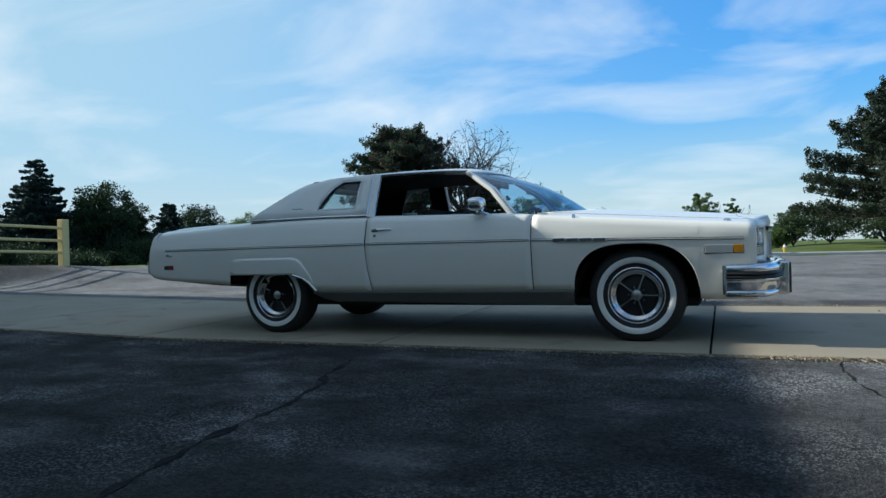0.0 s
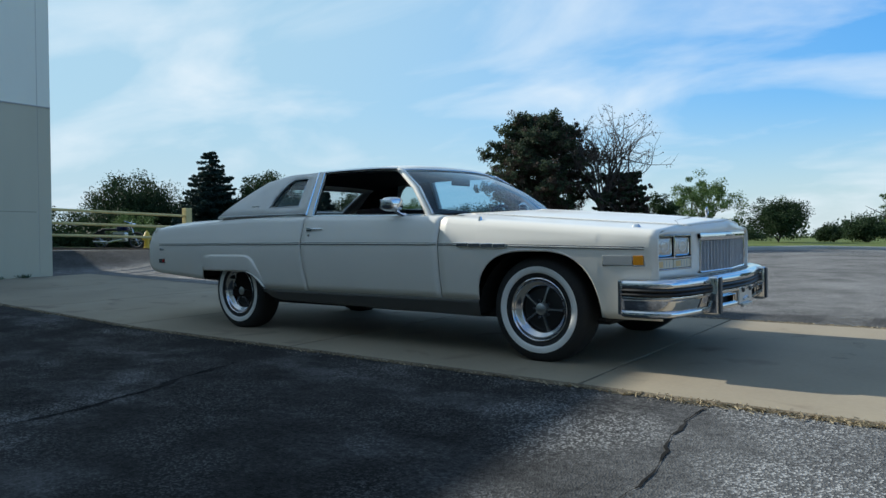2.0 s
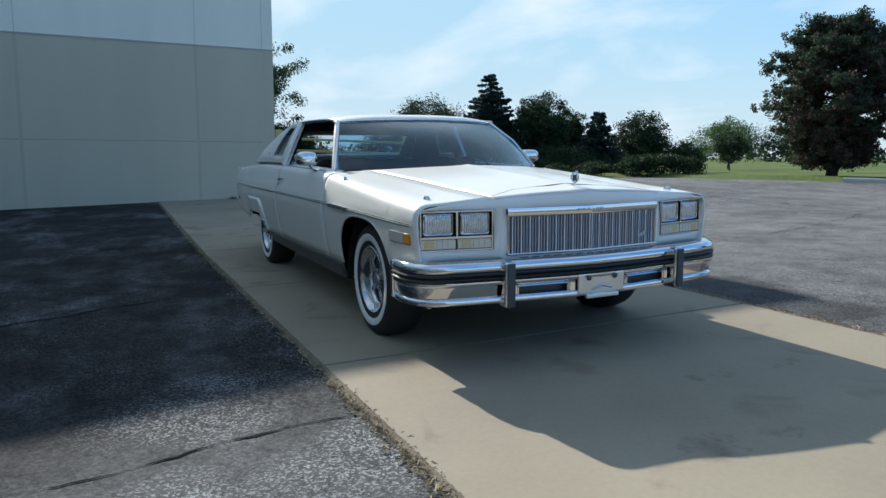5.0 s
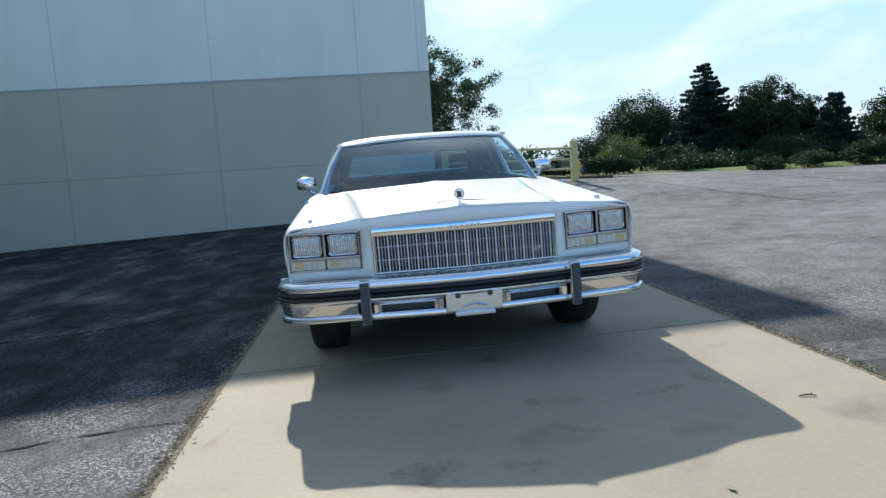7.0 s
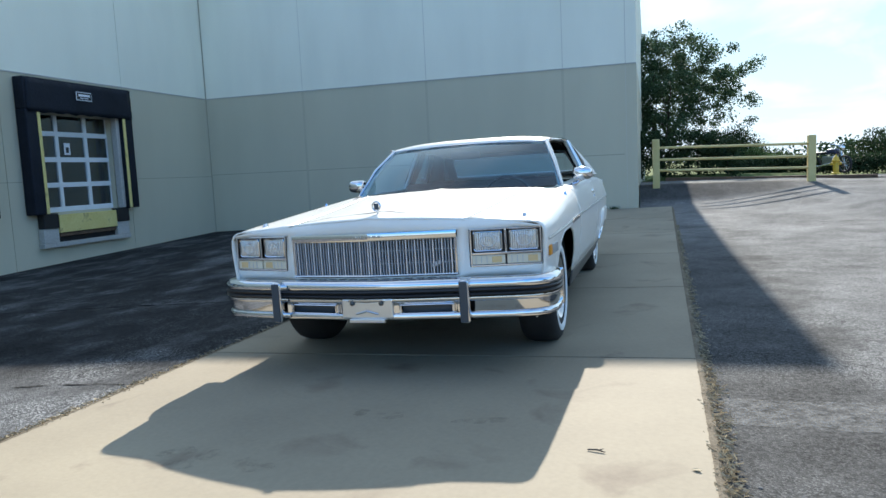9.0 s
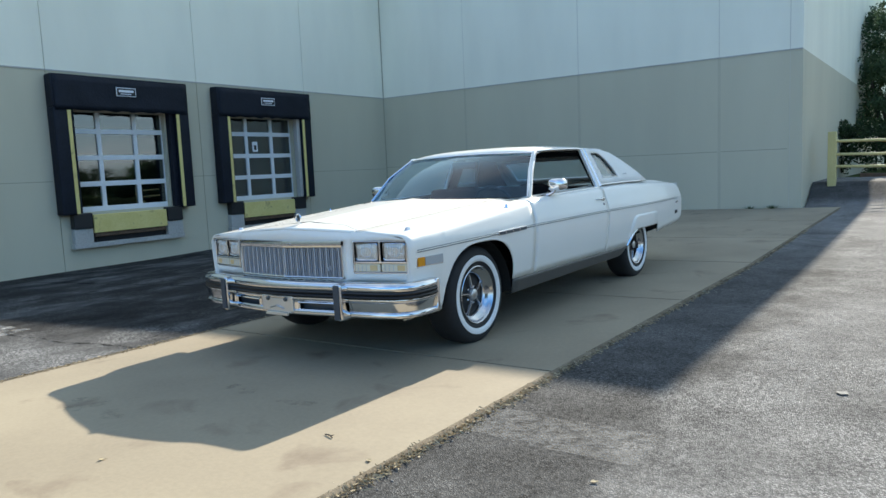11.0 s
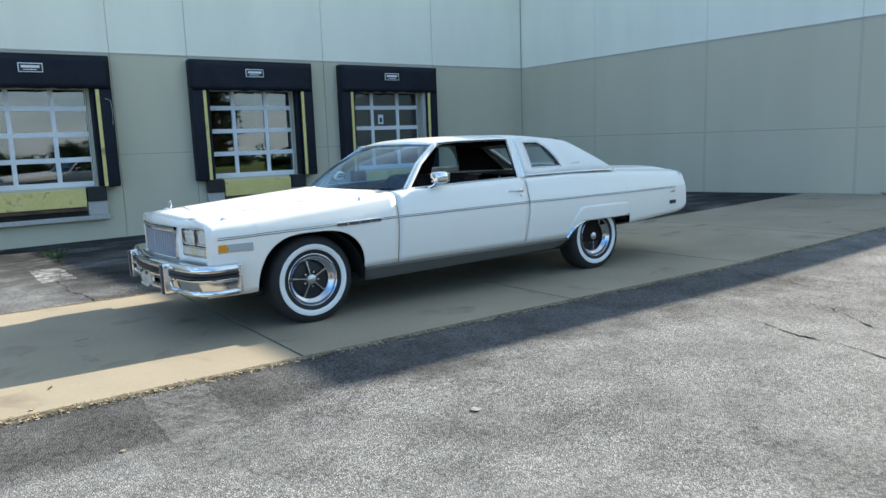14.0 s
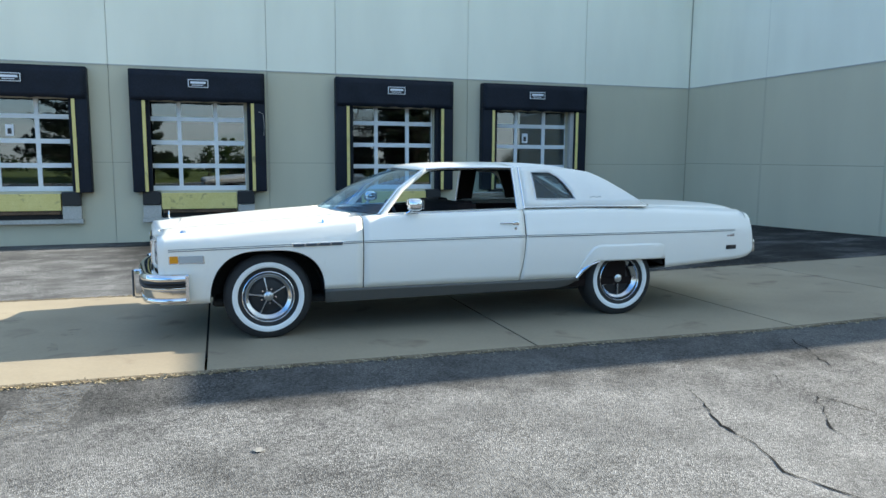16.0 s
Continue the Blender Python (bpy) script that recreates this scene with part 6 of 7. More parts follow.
    sp = part("screen_pillar", tube([a + Vector((-0.03, sg * 0.0, -0.02)), mid + Vector((-0.03, sg * 0.008, 0)), b + Vector((-0.02, sg * 0.006, 0.004))], [0.024, 0.022, 0.022], 10), M_PAINT, car, smooth=40)
    part("screen_moulding", tube([a + Vector((0, sg * 0.006, 0)), mid + Vector((0.006, sg * 0.01, 0.004)), b + Vector((0.004, sg * 0.006, 0.006))], 0.011, 8), M_CHROME, car, smooth=40)
part("screen_header", tube([screen_point(u / 10, 1.0) + Vector((0.006, 0, 0.006)) for u in range(-10, 11)], 0.006, 8), M_CHROME, car, smooth=40)

# inside: floor, dash, bench seats, steering wheel, headlining
part("cabin_floor", box(1.0, -1.75, -0.84, 0.84, 0.30, 0.36), M_INTERIOR, car)
for sg in (1, -1):
    part("sail_lining", grid([[(x, sg * (0.865 - 0.19 * t + 0.0), 1.03 + 0.35 * t) for x in row] for t, row in ((0, (-1.14, -1.4, -1.86)), (0.3, (-1.1, -1.35, -1.66)), (1.0, (-0.96, -1.1, -1.27)))]), M_INTERIOR, car)
    part("pillar_lining", grid([[(x, sg * (0.865 - 0.17 * t), 1.03 + 0.35 * t) for x in (-0.55, -0.73)] for t in (0, 0.5, 1)]), M_INTERIOR, car)
part("headlining", grid([[(x, y, lerp(ROOF_SIDE_Z, x) - 0.035 + 0.03 * (1 - (y / 0.7) ** 2)) for y in span(-0.68, 0.68, 0.17)] for x in span(0.24, -1.27, 0.2)]), M_LINING, car)
part("dashboard", box(0.62, 0.98, -0.80, 0.80, 0.62, 0.965, 0.04, 3), M_INTERIOR, car, smooth=40)
part("parcel_shelf", box(-1.40, -1.92, -0.78, 0.78, 0.985, 1.01, 0.008, 1), M_INTERIOR, car)
part("rear_bulkhead", box(-1.72, -1.76, -0.80, 0.80, 0.36, 1.0), M_INTERIOR, car)
for sg in (1, -1):
    part("door_card", box(0.84, -1.7, sg * 0.80, sg * 0.84, 0.36, 0.995, 0.01, 1), M_INTERIOR, car)


def bench(x, top, name):
    b = part(name, box(x + 0.52, x, -0.72, 0.72, 0.44, 0.66, 0.05, 3), M_INTERIOR, car, "dark bench seat", smooth=45)
    bm = box(x + 0.05, x - 0.14, -0.72, 0.72, 0.6, top, 0.05, 3)
    for v in bm.verts:
        v.co.x -= (v.co.z - 0.6) * 0.28
    part("backrest", bm, M_INTERIOR, b, smooth=45)
    return b


front = bench(0.02, 1.07, "front_seat")
for sg in (1, -1):
    bm = box(-0.17, -0.27, sg * 0.27, sg * 0.52, 1.0, 1.085, 0.03, 3)
    part("head_restraint", bm, M_INTERIOR, front, smooth=45)
bench(-1.18, 0.96, "rear_seat")
sw = part("steering_wheel", tube([(0.46 + 0.09 * math.cos(a) * 0.6, 0.38 + 0.19 * math.sin(a), 0.93 + 0.19 * math.cos(a) * 0.85) for a in [2 * math.pi * k / 28 for k in range(29)]], 0.012, 8, cap=False), M_BLACK, car, smooth=50)
part("spoke", tube([(0.46, 0.20, 0.93), (0.50, 0.38, 0.915), (0.46, 0.56, 0.93)], 0.016, 8), M_BLACK, sw)
part("column", tube([(0.50, 0.38, 0.92), (0.75, 0.38, 0.82)], 0.03, 10), M_INTERIOR, sw)
mirror = part("rear_view_mirror", box(0.33, 0.345, -0.13, 0.13, 1.26, 1.325, 0.008, 2), M_BLACK, car)
# floor pan, frame and axles in the shade under the body
part("floor_pan", box(2.05, -1.25, -0.78, 0.78, 0.26, 0.32, 0.02, 1), M_UNDER, car)
part("engine_bay", box(2.38, 1.05, -0.52, 0.52, 0.30, 0.80), M_UNDER, car)
part("boot_tub", box(-1.95, -2.9, -0.6, 0.6, 0.50, 0.80), M_UNDER, car)
for x in (AXLE, -AXLE):
    part("axle", tube([(x, -0.75, 0.33), (x, 0.75, 0.33)], 0.05, 10), M_UNDER, car)
part("exhaust_pipe", tube([(-1.0, -0.4, 0.30), (-1.3, -0.45, 0.34), (-2.0, -0.5, 0.47)], 0.025, 10), M_RUST, car)


def wheel(x, sg, turn):
    """Tyre with whitewall band on a five-spoke chrome road wheel; y runs outwards."""
    w = part("wheel", lathe([(0.20, -0.11), (0.26, -0.122), (0.32, -0.115), (0.344, -0.09), (WHEEL_R, -0.05), (WHEEL_R, 0.05), (0.344, 0.09), (0.322, 0.113), (0.29, 0.122), (0.255, 0.122), (0.222, 0.112), (0.2, 0.10)], 64), M_TYRE, car, "black tyre with a broad whitewall on a chrome five-spoke wheel", smooth=45)
    w.matrix_local = Matrix.Translation((x, sg * (0.82 if x > 0 else 0.76), 0.352)) @ pose(0, 0, 0, 0, 0, 0 if sg > 0 else 180) @ pose(0, 0, 0, 0, turn, 0)
    part("whitewall", lathe([(0.283, 0.1225), (0.281, 0.1255), (0.262, 0.1268), (0.243, 0.1225), (0.240, 0.118)], 64), M_WHITEWALL, w, "broad white sidewall band", smooth=45)
    rim = part("rim", lathe([(0.210, 0.10), (0.208, 0.112), (0.203, 0.115), (0.198, 0.111), (0.193, 0.098), (0.186, 0.088), (0.174, 0.078), (0.160, 0.070), (0.150, 0.060), (0.147, 0.045), (0.146, 0.03)], 64), M_RIM, w, "polished chrome trim ring", smooth=45)
    part("backing", lathe([(0.150, 0.032), (0.13, 0.040), (0.08, 0.046), (0.0, 0.048)], 40), M_BLACK, rim)
    for k in range(5):
        a = 2 * math.pi * k / 5 + 0.3
        rows = []
        for r, hw, yy in ((0.03, 0.012, 0.076), (0.06, 0.009, 0.076), (0.10, 0.008, 0.072), (0.135, 0.009, 0.068), (0.152, 0.013, 0.066)):
            c = Vector((math.cos(a), 0, math.sin(a)))
            t = Vector((-math.sin(a), 0, math.cos(a)))
            rows.append([tuple(c * r + t * o * hw + Vector((0, yy - (0.016 if abs(o) == 1 else 0), 0))) for o in (-1, -0.6, 0.6, 1)])
        part("spoke", grid(rows), M_SPOKE, rim, smooth=45)
        b = 2 * math.pi * (k + 0.5) / 5 + 0.3
        bm = lathe([(0, 0.07), (0.008, 0.07), (0.011, 0.062), (0.011, 0.03)], 8)
        bmesh.ops.transform(bm, matrix=Matrix.Translation((0.06 * math.cos(b), 0, 0.06 * math.sin(b))), verts=bm.verts[:])
        part("wheel_nut", bm, M_CHROME, rim)
    part("hub_cap", lathe([(0, 0.092), (0.02, 0.091), (0.036, 0.084), (0.042, 0.07), (0.042, 0.03)], 32), M_ALU, rim, "dull silver centre cap", smooth=40)


# the tail is drawn out a little behind the rear wheels, the nose kept short
for ob in car.children_recursive:
    for v in ob.data.vertices:
        if v.co.x < -2.2:
            v.co.x -= 0.045 * smoother(2.2, 2.85, -v.co.x)
        if v.co.x > 2.2:
            v.co.x -= 0.03 * smoother(2.2, 2.45, v.co.x)

wheel(AXLE, 1, 10)
wheel(-AXLE, 1, 40)
wheel(AXLE, -1, -20)
wheel(-AXLE, -1, 65)


# ---------------------------------------------------------------- trees and bushes
def leaves(centres, radii, per, size, rng, flat=1.0, droop=0.0):
    """Small leaf quads scattered round many clump middles."""
    n = len(centres) * per
    c = np.repeat(np.array(centres, float), per, 0)
    r = np.repeat(np.array(radii, float), per)
    d = rng.normal(size=(n, 3))
    d /= np.linalg.norm(d, axis=1)[:, None]
    p = c + d * (r * rng.random(n) ** 0.5)[:, None] * np.array([1, 1, flat])
    a = rng.normal(size=(n, 3)); a /= np.linalg.norm(a, axis=1)[:, None]
    b = np.cross(a, rng.normal(size=(n, 3))); b /= np.linalg.norm(b, axis=1)[:, None]
    s = size * (0.6 + 0.8 * rng.random(n))[:, None]
    b[:, 2] -= droop
    v = np.stack([p - a * s * 0.5, p + b * s * 0.35, p + a * s * 0.6, p - b * s * 0.35], 1).reshape(-1, 3)
    f = np.arange(n * 4).reshape(-1, 4)
    return v, f


def leaf_part(name, v, f, material, parent, label=""):
    me = bpy.data.meshes.new(name)
    me.from_pydata(v.tolist(), [], f.tolist())
    me.materials.append(material)
    ob = new(name, me)
    ob.parent = parent
    if label:
        tagged(ob, label)
    return ob


def limb(bm, a, d, length, radius, depth, rng, tips, bend=0.25, split=3):
    """A tapering limb that forks; gathers its ends."""
    pts, p = [a], Vector(a)
    d = Vector(d).normalized()
    for k in range(4):
        d = (d + Vector(rng.normal(size=3)) * bend * 0.5 + Vector((0, 0, 0.06))).normalized()
        p = p + d * length / 4
        pts.append(p.copy())
        if depth == 0 or k >= 2:
            tips.append(p.copy())
    tube(pts, [radius * (1 - 0.16 * k) for k in range(5)], 6 if radius > 0.05 else 4, bm, cap=False)
    if depth:
        for k in range(split):
            q = (d + Vector(rng.normal(size=3)) * 0.62).normalized()
            limb(bm, pts[2 + k % 3], q, length * 0.66, radius * 0.5, depth - 1, rng, tips, bend, split)


def base_z(x, y):
    return country(x, y) - 0.05


def broadleaf(x, y, tall, wide, material, label, seed, clumps=70, per=60, size=0.16, trunk=0.25, name="tree", squash=1.0, lean=0.0):
    rng = np.random.default_rng(seed)
    t = empty(name, pose(x, y, base_z(x, y)), label, "tree" if name == "tree" else "bush", "trees round the car park" if name == "tree" else "bushes round the car park")
    bm = bmesh.new()
    tips = []
    limb(bm, (0, 0, 0), (lean, 0, 1), tall * trunk, tall * 0.022 + 0.03, 0, rng, [], 0.08)
    top = Vector((lean * tall * trunk, 0, tall * trunk * 0.95))
    for k in range(6):
        a = 2 * math.pi * k / 6 + rng.random()
        limb(bm, top, (math.cos(a) * 0.9, math.sin(a) * 0.9, 0.6 + rng.random() * 0.8), tall * 0.36, tall * 0.012 + 0.01, 1, rng, tips)
    part("trunk", bm, M_BARK, t, smooth=60)
    cen, rad = [], []
    h = tall * (1 - trunk * 0.75)
    for k in range(int(clumps * 1.6)):
        d = rng.normal(size=3); d /= np.linalg.norm(d)
        q = rng.random() ** 0.38
        bumps = 0.84 + 0.5 * noise.noise(Vector((d[0] * 2.3 + seed, d[1] * 2.3, d[2] * 2.3)))
        zc = tall - h / 2 + d[2] * q * h / 2 * bumps * 0.94
        taper = 1.0 - 0.25 * max(0, d[2])
        cen.append((d[0] * q * wide / 2 * bumps * taper, d[1] * q * wide / 2 * bumps * taper, zc))
        rad.append((0.075 + 0.075 * rng.random()) * wide * squash)
    v, f = leaves(cen, rad, int(per * 0.95), size * 0.72, rng, 0.75)
    leaf_part("crown", v, f, material, t)
    return t


def spruce(x, y, tall, wide, label, seed, material=None, per=20):
    rng = np.random.default_rng(seed)
    t = empty("tree", pose(x, y, base_z(x, y)), label, "tree", "trees round the car park")
    part("trunk", tube([(0, 0, 0), (0, 0, tall * 0.5), (0, 0, tall * 0.97)], [0.03 * tall, 0.016 * tall, 0.01]), M_BARK, t)
    bm = bmesh.new()
    cen, rad = [], []
    lev = int(tall * 5.2)
    for k in range(lev):
        u = k / lev
        z0 = tall * (0.04 + 0.95 * u)
        reach = wide / 2 * 1.15 * (1 - u) ** 0.8 + 0.08
        n = max(5, int(12 * (1 - u)) + 4)
        for j in range(n):
            z = z0 + (rng.random() - 0.5) * 0.05 * tall
            a = 2 * math.pi * j / n + rng.random()
            rr = reach * (0.66 + 0.46 * rng.random())
            drop = 0.26 * rr * (1 - 0.6 * u)

            def along(q, a=a, rr=rr, z=z, drop=drop):
                """A bough that sags and lifts again towards its tip."""
                return Vector((math.cos(a) * rr * q, math.sin(a) * rr * q, z - drop * (1.9 * q - 1.15 * q * q * q)))
            tube([tuple(along(q)) for q in (0, 0.5, 1.0)], [0.022, 0.014, 0.005], 4, bm, cap=False)
            m = max(4, int(rr * 7))
            for q in [(i + 0.6) / m for i in range(1, m)] + [1.0]:
                half = 0.20 * rr * (1.05 - q) * (1 + rng.random())
                for side in (-1, 0, 1):
                    c = along(q) + Vector((-math.sin(a), math.cos(a), 0)) * half * side + Vector((0, 0, -0.03 * abs(side)))
                    cen.append(tuple(c)); rad.append(0.07 + 0.09 * (1 - q) * min(1, rr) + 0.03 * rng.random())
    part("branchwork", bm, M_BARK, t)
    v, f = leaves(cen, rad, per, 0.075, rng, 0.75, 0.15)
    leaf_part("crown", v, f, material or M_SPRUCE, t)


def tiered_pine(x, y, tall, wide, label, seed):
    """Tall pine: separate boughs in open tiers, each ending in upturned tufts."""
    rng = np.random.default_rng(seed)
    t = empty("tree", pose(x, y, base_z(x, y)), label, "tree", "trees round the car park")
    bm = bmesh.new()
    tube([(0, 0, 0), (0.1, 0, tall * 0.5), (0, 0.05, tall * 0.97)], [0.03 * tall, 0.018 * tall, 0.03], 8, bm)
    cen, rad = [], []
    lev = int(tall * 1.5)
    for k in range(lev):
        u = k / lev
        z = tall * (0.16 + 0.82 * u)
        reach = wide / 2 * (1 - u) ** 0.9 * (0.92 if k % 2 else 1.04)
        n = 9 if u < 0.7 else 6
        for j in range(n):
            a = 2 * math.pi * j / n + rng.random() * 0.6 + k * 0.4
            rr = max(0.35, reach * (0.72 + 0.34 * rng.random()))
            up = 0.02 + 0.13 * rng.random()
            dx, dy = math.cos(a), math.sin(a)
            def at(q, up=up, rr=rr, dx=dx, dy=dy, z=z):
                return Vector((dx * rr * q, dy * rr * q, z + rr * (up * q + 0.10 * q ** 3) - 0.05 * rr * q))
            tube([tuple(at(q)) for q in (0, 0.4, 0.75, 1.0)], [0.06, 0.045, 0.03, 0.01], 5, bm, cap=False)
            for m in range(int(12 + 12 * rr)):
                q = 0.28 + 0.72 * rng.random() ** 0.7
                side = (rng.random() - 0.5) * 0.55 * rr * (1.15 - q)
                p = at(q) + Vector((-dy * side, dx * side, 0.02 + 0.34 * rng.random()))
                cen.append(tuple(p)); rad.append(0.10 + 0.10 * rng.random())
    part("branchwork", bm, M_BARK, t)
    v, f = leaves(cen, rad, 30, 0.085, rng, 1.1)
    leaf_part("crown", v, f, M_TALLPINE, t)


def bare_tree(x, y, tall, label, seed):
    rng = np.random.default_rng(seed)
    t = empty("tree", pose(x, y, base_z(x, y)), label, "tree", "trees round the car park")
    bm, tips = bmesh.new(), []
    limb(bm, (0, 0, 0), (0, 0, 1), tall * 0.35, 0.10, 0, rng, [], 0.08)
    for k in range(17):
        a = 2 * math.pi * k / 8 + rng.random()
        limb(bm, (0, 0, tall * (0.25 + 0.10 * rng.random())), (math.cos(a) * 0.55, math.sin(a) * 0.55, 1.0), tall * 0.38, 0.06, 3, rng, tips, 0.3, 3)
    part("trunk", bm, M_BARK, t)
    v, f = leaves([tuple(q) for q in tips[::5]], [0.12] * len(tips[::5]), 2, 0.07, rng)
    leaf_part("crown", v, f, M_DRY, t, "last dry leaves on bare twigs")


def old_pine(x, y, tall, wide, label, seed, dry=0.0):
    """Broad pine in tiers of upturned tufts."""
    rng = np.random.default_rng(seed)
    t = empty("tree", pose(x, y, base_z(x, y)), label, "tree", "trees round the car park")
    bm = bmesh.new()
    tube([(0, 0, 0), (0.1, 0, tall * 0.5), (0, 0.05, tall * 0.92)], [0.035 * tall, 0.02 * tall, 0.02], 8, bm)
    cen, rad, kind = [], [], []
    lev = int(tall * 2.1) + 4
    for k in range(lev):
        u = k / lev
        z = tall * (0.08 + 0.88 * u)
        reach = wide / 2 * 1.06 * (1 - 0.8 * (max(0, u - 0.3) / 0.7) ** 2.3) * (0.5 + 0.5 * smoother(0.0, 0.35, u))
        n = 9 if u < 0.8 else 6
        for j in range(n):
            a = 2 * math.pi * j / n + rng.random() * 1.3
            rr = max(0.2, reach * (0.62 + 0.5 * rng.random()))
            e = Vector((math.cos(a) * rr, math.sin(a) * rr, z + 0.16 * rr))
            tube([(0, 0, z - 0.1), tuple(e * 0.55 + Vector((0, 0, z * 0.45 - 0.06))), tuple(e)], [0.05, 0.03, 0.01], 4, bm, cap=False)
            for q in (0.45, 0.65, 0.84, 1.0):
                for m in range(7):
                    c = Vector((e.x * q, e.y * q, z + 0.16 * rr * q)) + Vector(rng.normal(size=3)) * Vector((0.13, 0.13, 0.07)) * wide / 3
                    cen.append(tuple(c)); rad.append(wide * 0.034 * (0.7 + 0.7 * rng.random()))
                    kind.append(rng.random() < dry * (1.1 - u) * (1.3 if c.x > -0.1 * wide else 0.35))
    part("trunk", bm, M_BARK, t)
    cen, rad, kind = np.array(cen), np.array(rad), np.array(kind)
    v, f = leaves(cen[~kind], rad[~kind], 46, 0.075, rng, 0.8)
    leaf_part("crown", v, f, M_PINE, t)
    if kind.any():
        v, f = leaves(cen[kind], rad[kind], 40, 0.07, rng, 0.8)
        leaf_part("dry_crown", v, f, M_DRY, t, "brown dying boughs")


def hedge(x0, y0, x1, y1, deep, tall, seed, label):
    rng = np.random.default_rng(seed)
    cx, cy = (x0 + x1) / 2, (y0 + y1) / 2
    t = empty("hedge", pose(cx, cy, base_z(cx, cy)), label, "hedge", "bushes round the car park")
    L = math.hypot(x1 - x0, y1 - y0)
    ux, uy = (x1 - x0) / L, (y1 - y0) / L
    cen, rad = [], []
    for k in range(int(L * 100)):
        s, w, h = rng.uniform(-L / 2, L / 2), rng.uniform(-deep / 2, deep / 2), rng.random() ** 0.6 * tall
        edge = 1 - 0.35 * (abs(s) / (L / 2)) ** 6
        cen.append((ux * s - uy * w, uy * s + ux * w, h * edge)); rad.append(0.2)
    v, f = leaves(cen, rad, 44, 0.065, rng, 0.8)
    leaf_part("crown", v, f, M_OAK, t)
    for s in span(-L / 2 + 0.3, L / 2 - 0.3, 0.8):
        part("stem", tube([(ux * s, uy * s, 0), (ux * s, uy * s, tall * 0.7)], [0.03, 0.01], 5), M_BARK, t)


def up_to(x, y, z):
    """Height of a plant whose top reaches z."""
    return z + (0.2 if z > 2.4 and x < 5 else 0) + (0.15 if y < 5 else 0) - base_z(x, y)


# behind the fence and along the west edge
spruce(-25.9, 16.1, up_to(-25.9, 16.1, 5.1), 4.7, "tall dark blue-green spruce tree", 3)
broadleaf(-31.0, 15.0, up_to(-31, 15, 4.3), 5.8, M_OAK, "dark rounded broadleaf tree", 11, 220, 130, 0.12, 0.05)
broadleaf(-25.6, 11.8, up_to(-25.6, 11.8, 2.15), 3.0, M_LIGHTLEAF, "low bush with pale leaves", 12, 80, 80, 0.09, 0.05, "bush")
broadleaf(-24.2, 18.0, up_to(-24.2, 18, 4.3), 3.6, M_OAK, "dark rounded broadleaf tree", 13, 170, 120, 0.12, 0.03)
broadleaf(-25.0, 20.3, up_to(-25, 20.3, 3.7), 2.7, M_OAK, "dark rounded broadleaf tree", 14, 140, 120, 0.12, 0.03)
spruce(-22.2, 20.1, up_to(-22.2, 20.1, 3.25), 2.5, "small dark green spruce", 15)
broadleaf(-25.5, 25.8, up_to(-25.5, 25.8, 3.6), 4.0, M_OAK, "full green maple tree", 16, 140, 110, 0.12, 0.06)
broadleaf(-24.0, 27.7, up_to(-24, 27.7, 2.1), 2.6, M_OAK, "small dark green tree", 17, 60, 90, 0.11, 0.06)
for i, (hx, hy, hz, hw) in enumerate(((-24.0, 13.6, 1.5, 3.0), (-22.5, 15.2, 1.05, 3.4), (-20.8, 13.0, 0.95, 3.2), (-21.5, 16.4, 1.0, 3.0), (-21.5, 17.6, 1.6, 3.2), (-22.5, 19.6, 1.7, 3.2), (-29.0, 11.8, 2.4, 3.6), (-24.5, 22.6, 1.7, 3.0))):
    broadleaf(hx, hy, up_to(hx, hy, hz), hw, M_OAK, "dense dark undergrowth beneath the trees", 90 + i, 90, 110, 0.10, 0.02, "bush")
for i, (hx, hy, hw) in enumerate(((-15.6, 13.0, 1.4), (-15.1, 14.0, 1.7), (-15.0, 15.5, 0.9))):
    broadleaf(hx, hy, up_to(hx, hy, 0.92), hw, M_OAK, "low rounded shrub at the kerb", 20 + i, 60, 90, 0.055, 0.03, "bush")
hedge(-14.4, 15.0, -13.2, 17.4, 1.3, up_to(-13.8, 16.2, 1.1), 31, "clipped dark green hedge at the car park's edge")
broadleaf(-27.5, 35.3, 2.6, 2.8, M_OAK, "round dark green lawn tree", 33, 60, 80, 0.12, 0.2)
broadleaf(-37, 46, 4.4, 7.0, M_LIGHTLEAF, "light green tree far off", 34, 110, 80, 0.17, 0.15)
broadleaf(-33, 50, 4.2, 7.0, M_OAK, "dark green tree far off", 35, 110, 80, 0.17, 0.12)
hedge(-30.5, 12.2, -26.8, 24.0, 2.4, 2.5, 36, "dark undergrowth behind the trees")
# north side
old_pine(-10.1, 20.4, up_to(-10.1, 20.4, 5.8), 4.5, "broad old pine with brown boughs", 41, 0.6)
bare_tree(-7.7, 21.0, up_to(-7.7, 21.0, 5.3), "bare grey tree with fine twigs", 42)
old_pine(-7.0, 21.6, up_to(-7, 21.6, 3.4), 2.0, "small browning pine tree", 43, 0.85)
broadleaf(-6.9, 25.6, up_to(-6.9, 25.6, 2.75), 1.9, M_OAK, "small dark green tree", 40, 60, 80, 0.11, 0.1)
broadleaf(-7.5, 33.4, up_to(-7.5, 33.4, 4.1), 4.9, M_LIGHTLEAF, "open light green lawn tree", 44, 80, 130, 0.10, 0.22, squash=0.6)
broadleaf(-6.3, 46.6, 3.3, 4.3, M_OAK, "rounded dark green tree crown", 45, 130, 150, 0.11, 0.04)
broadleaf(-0.6, 60, 2.6, 8, M_OAK, "far off dark green bushes", 46, 80, 80, 0.17, 0.05, "bush")
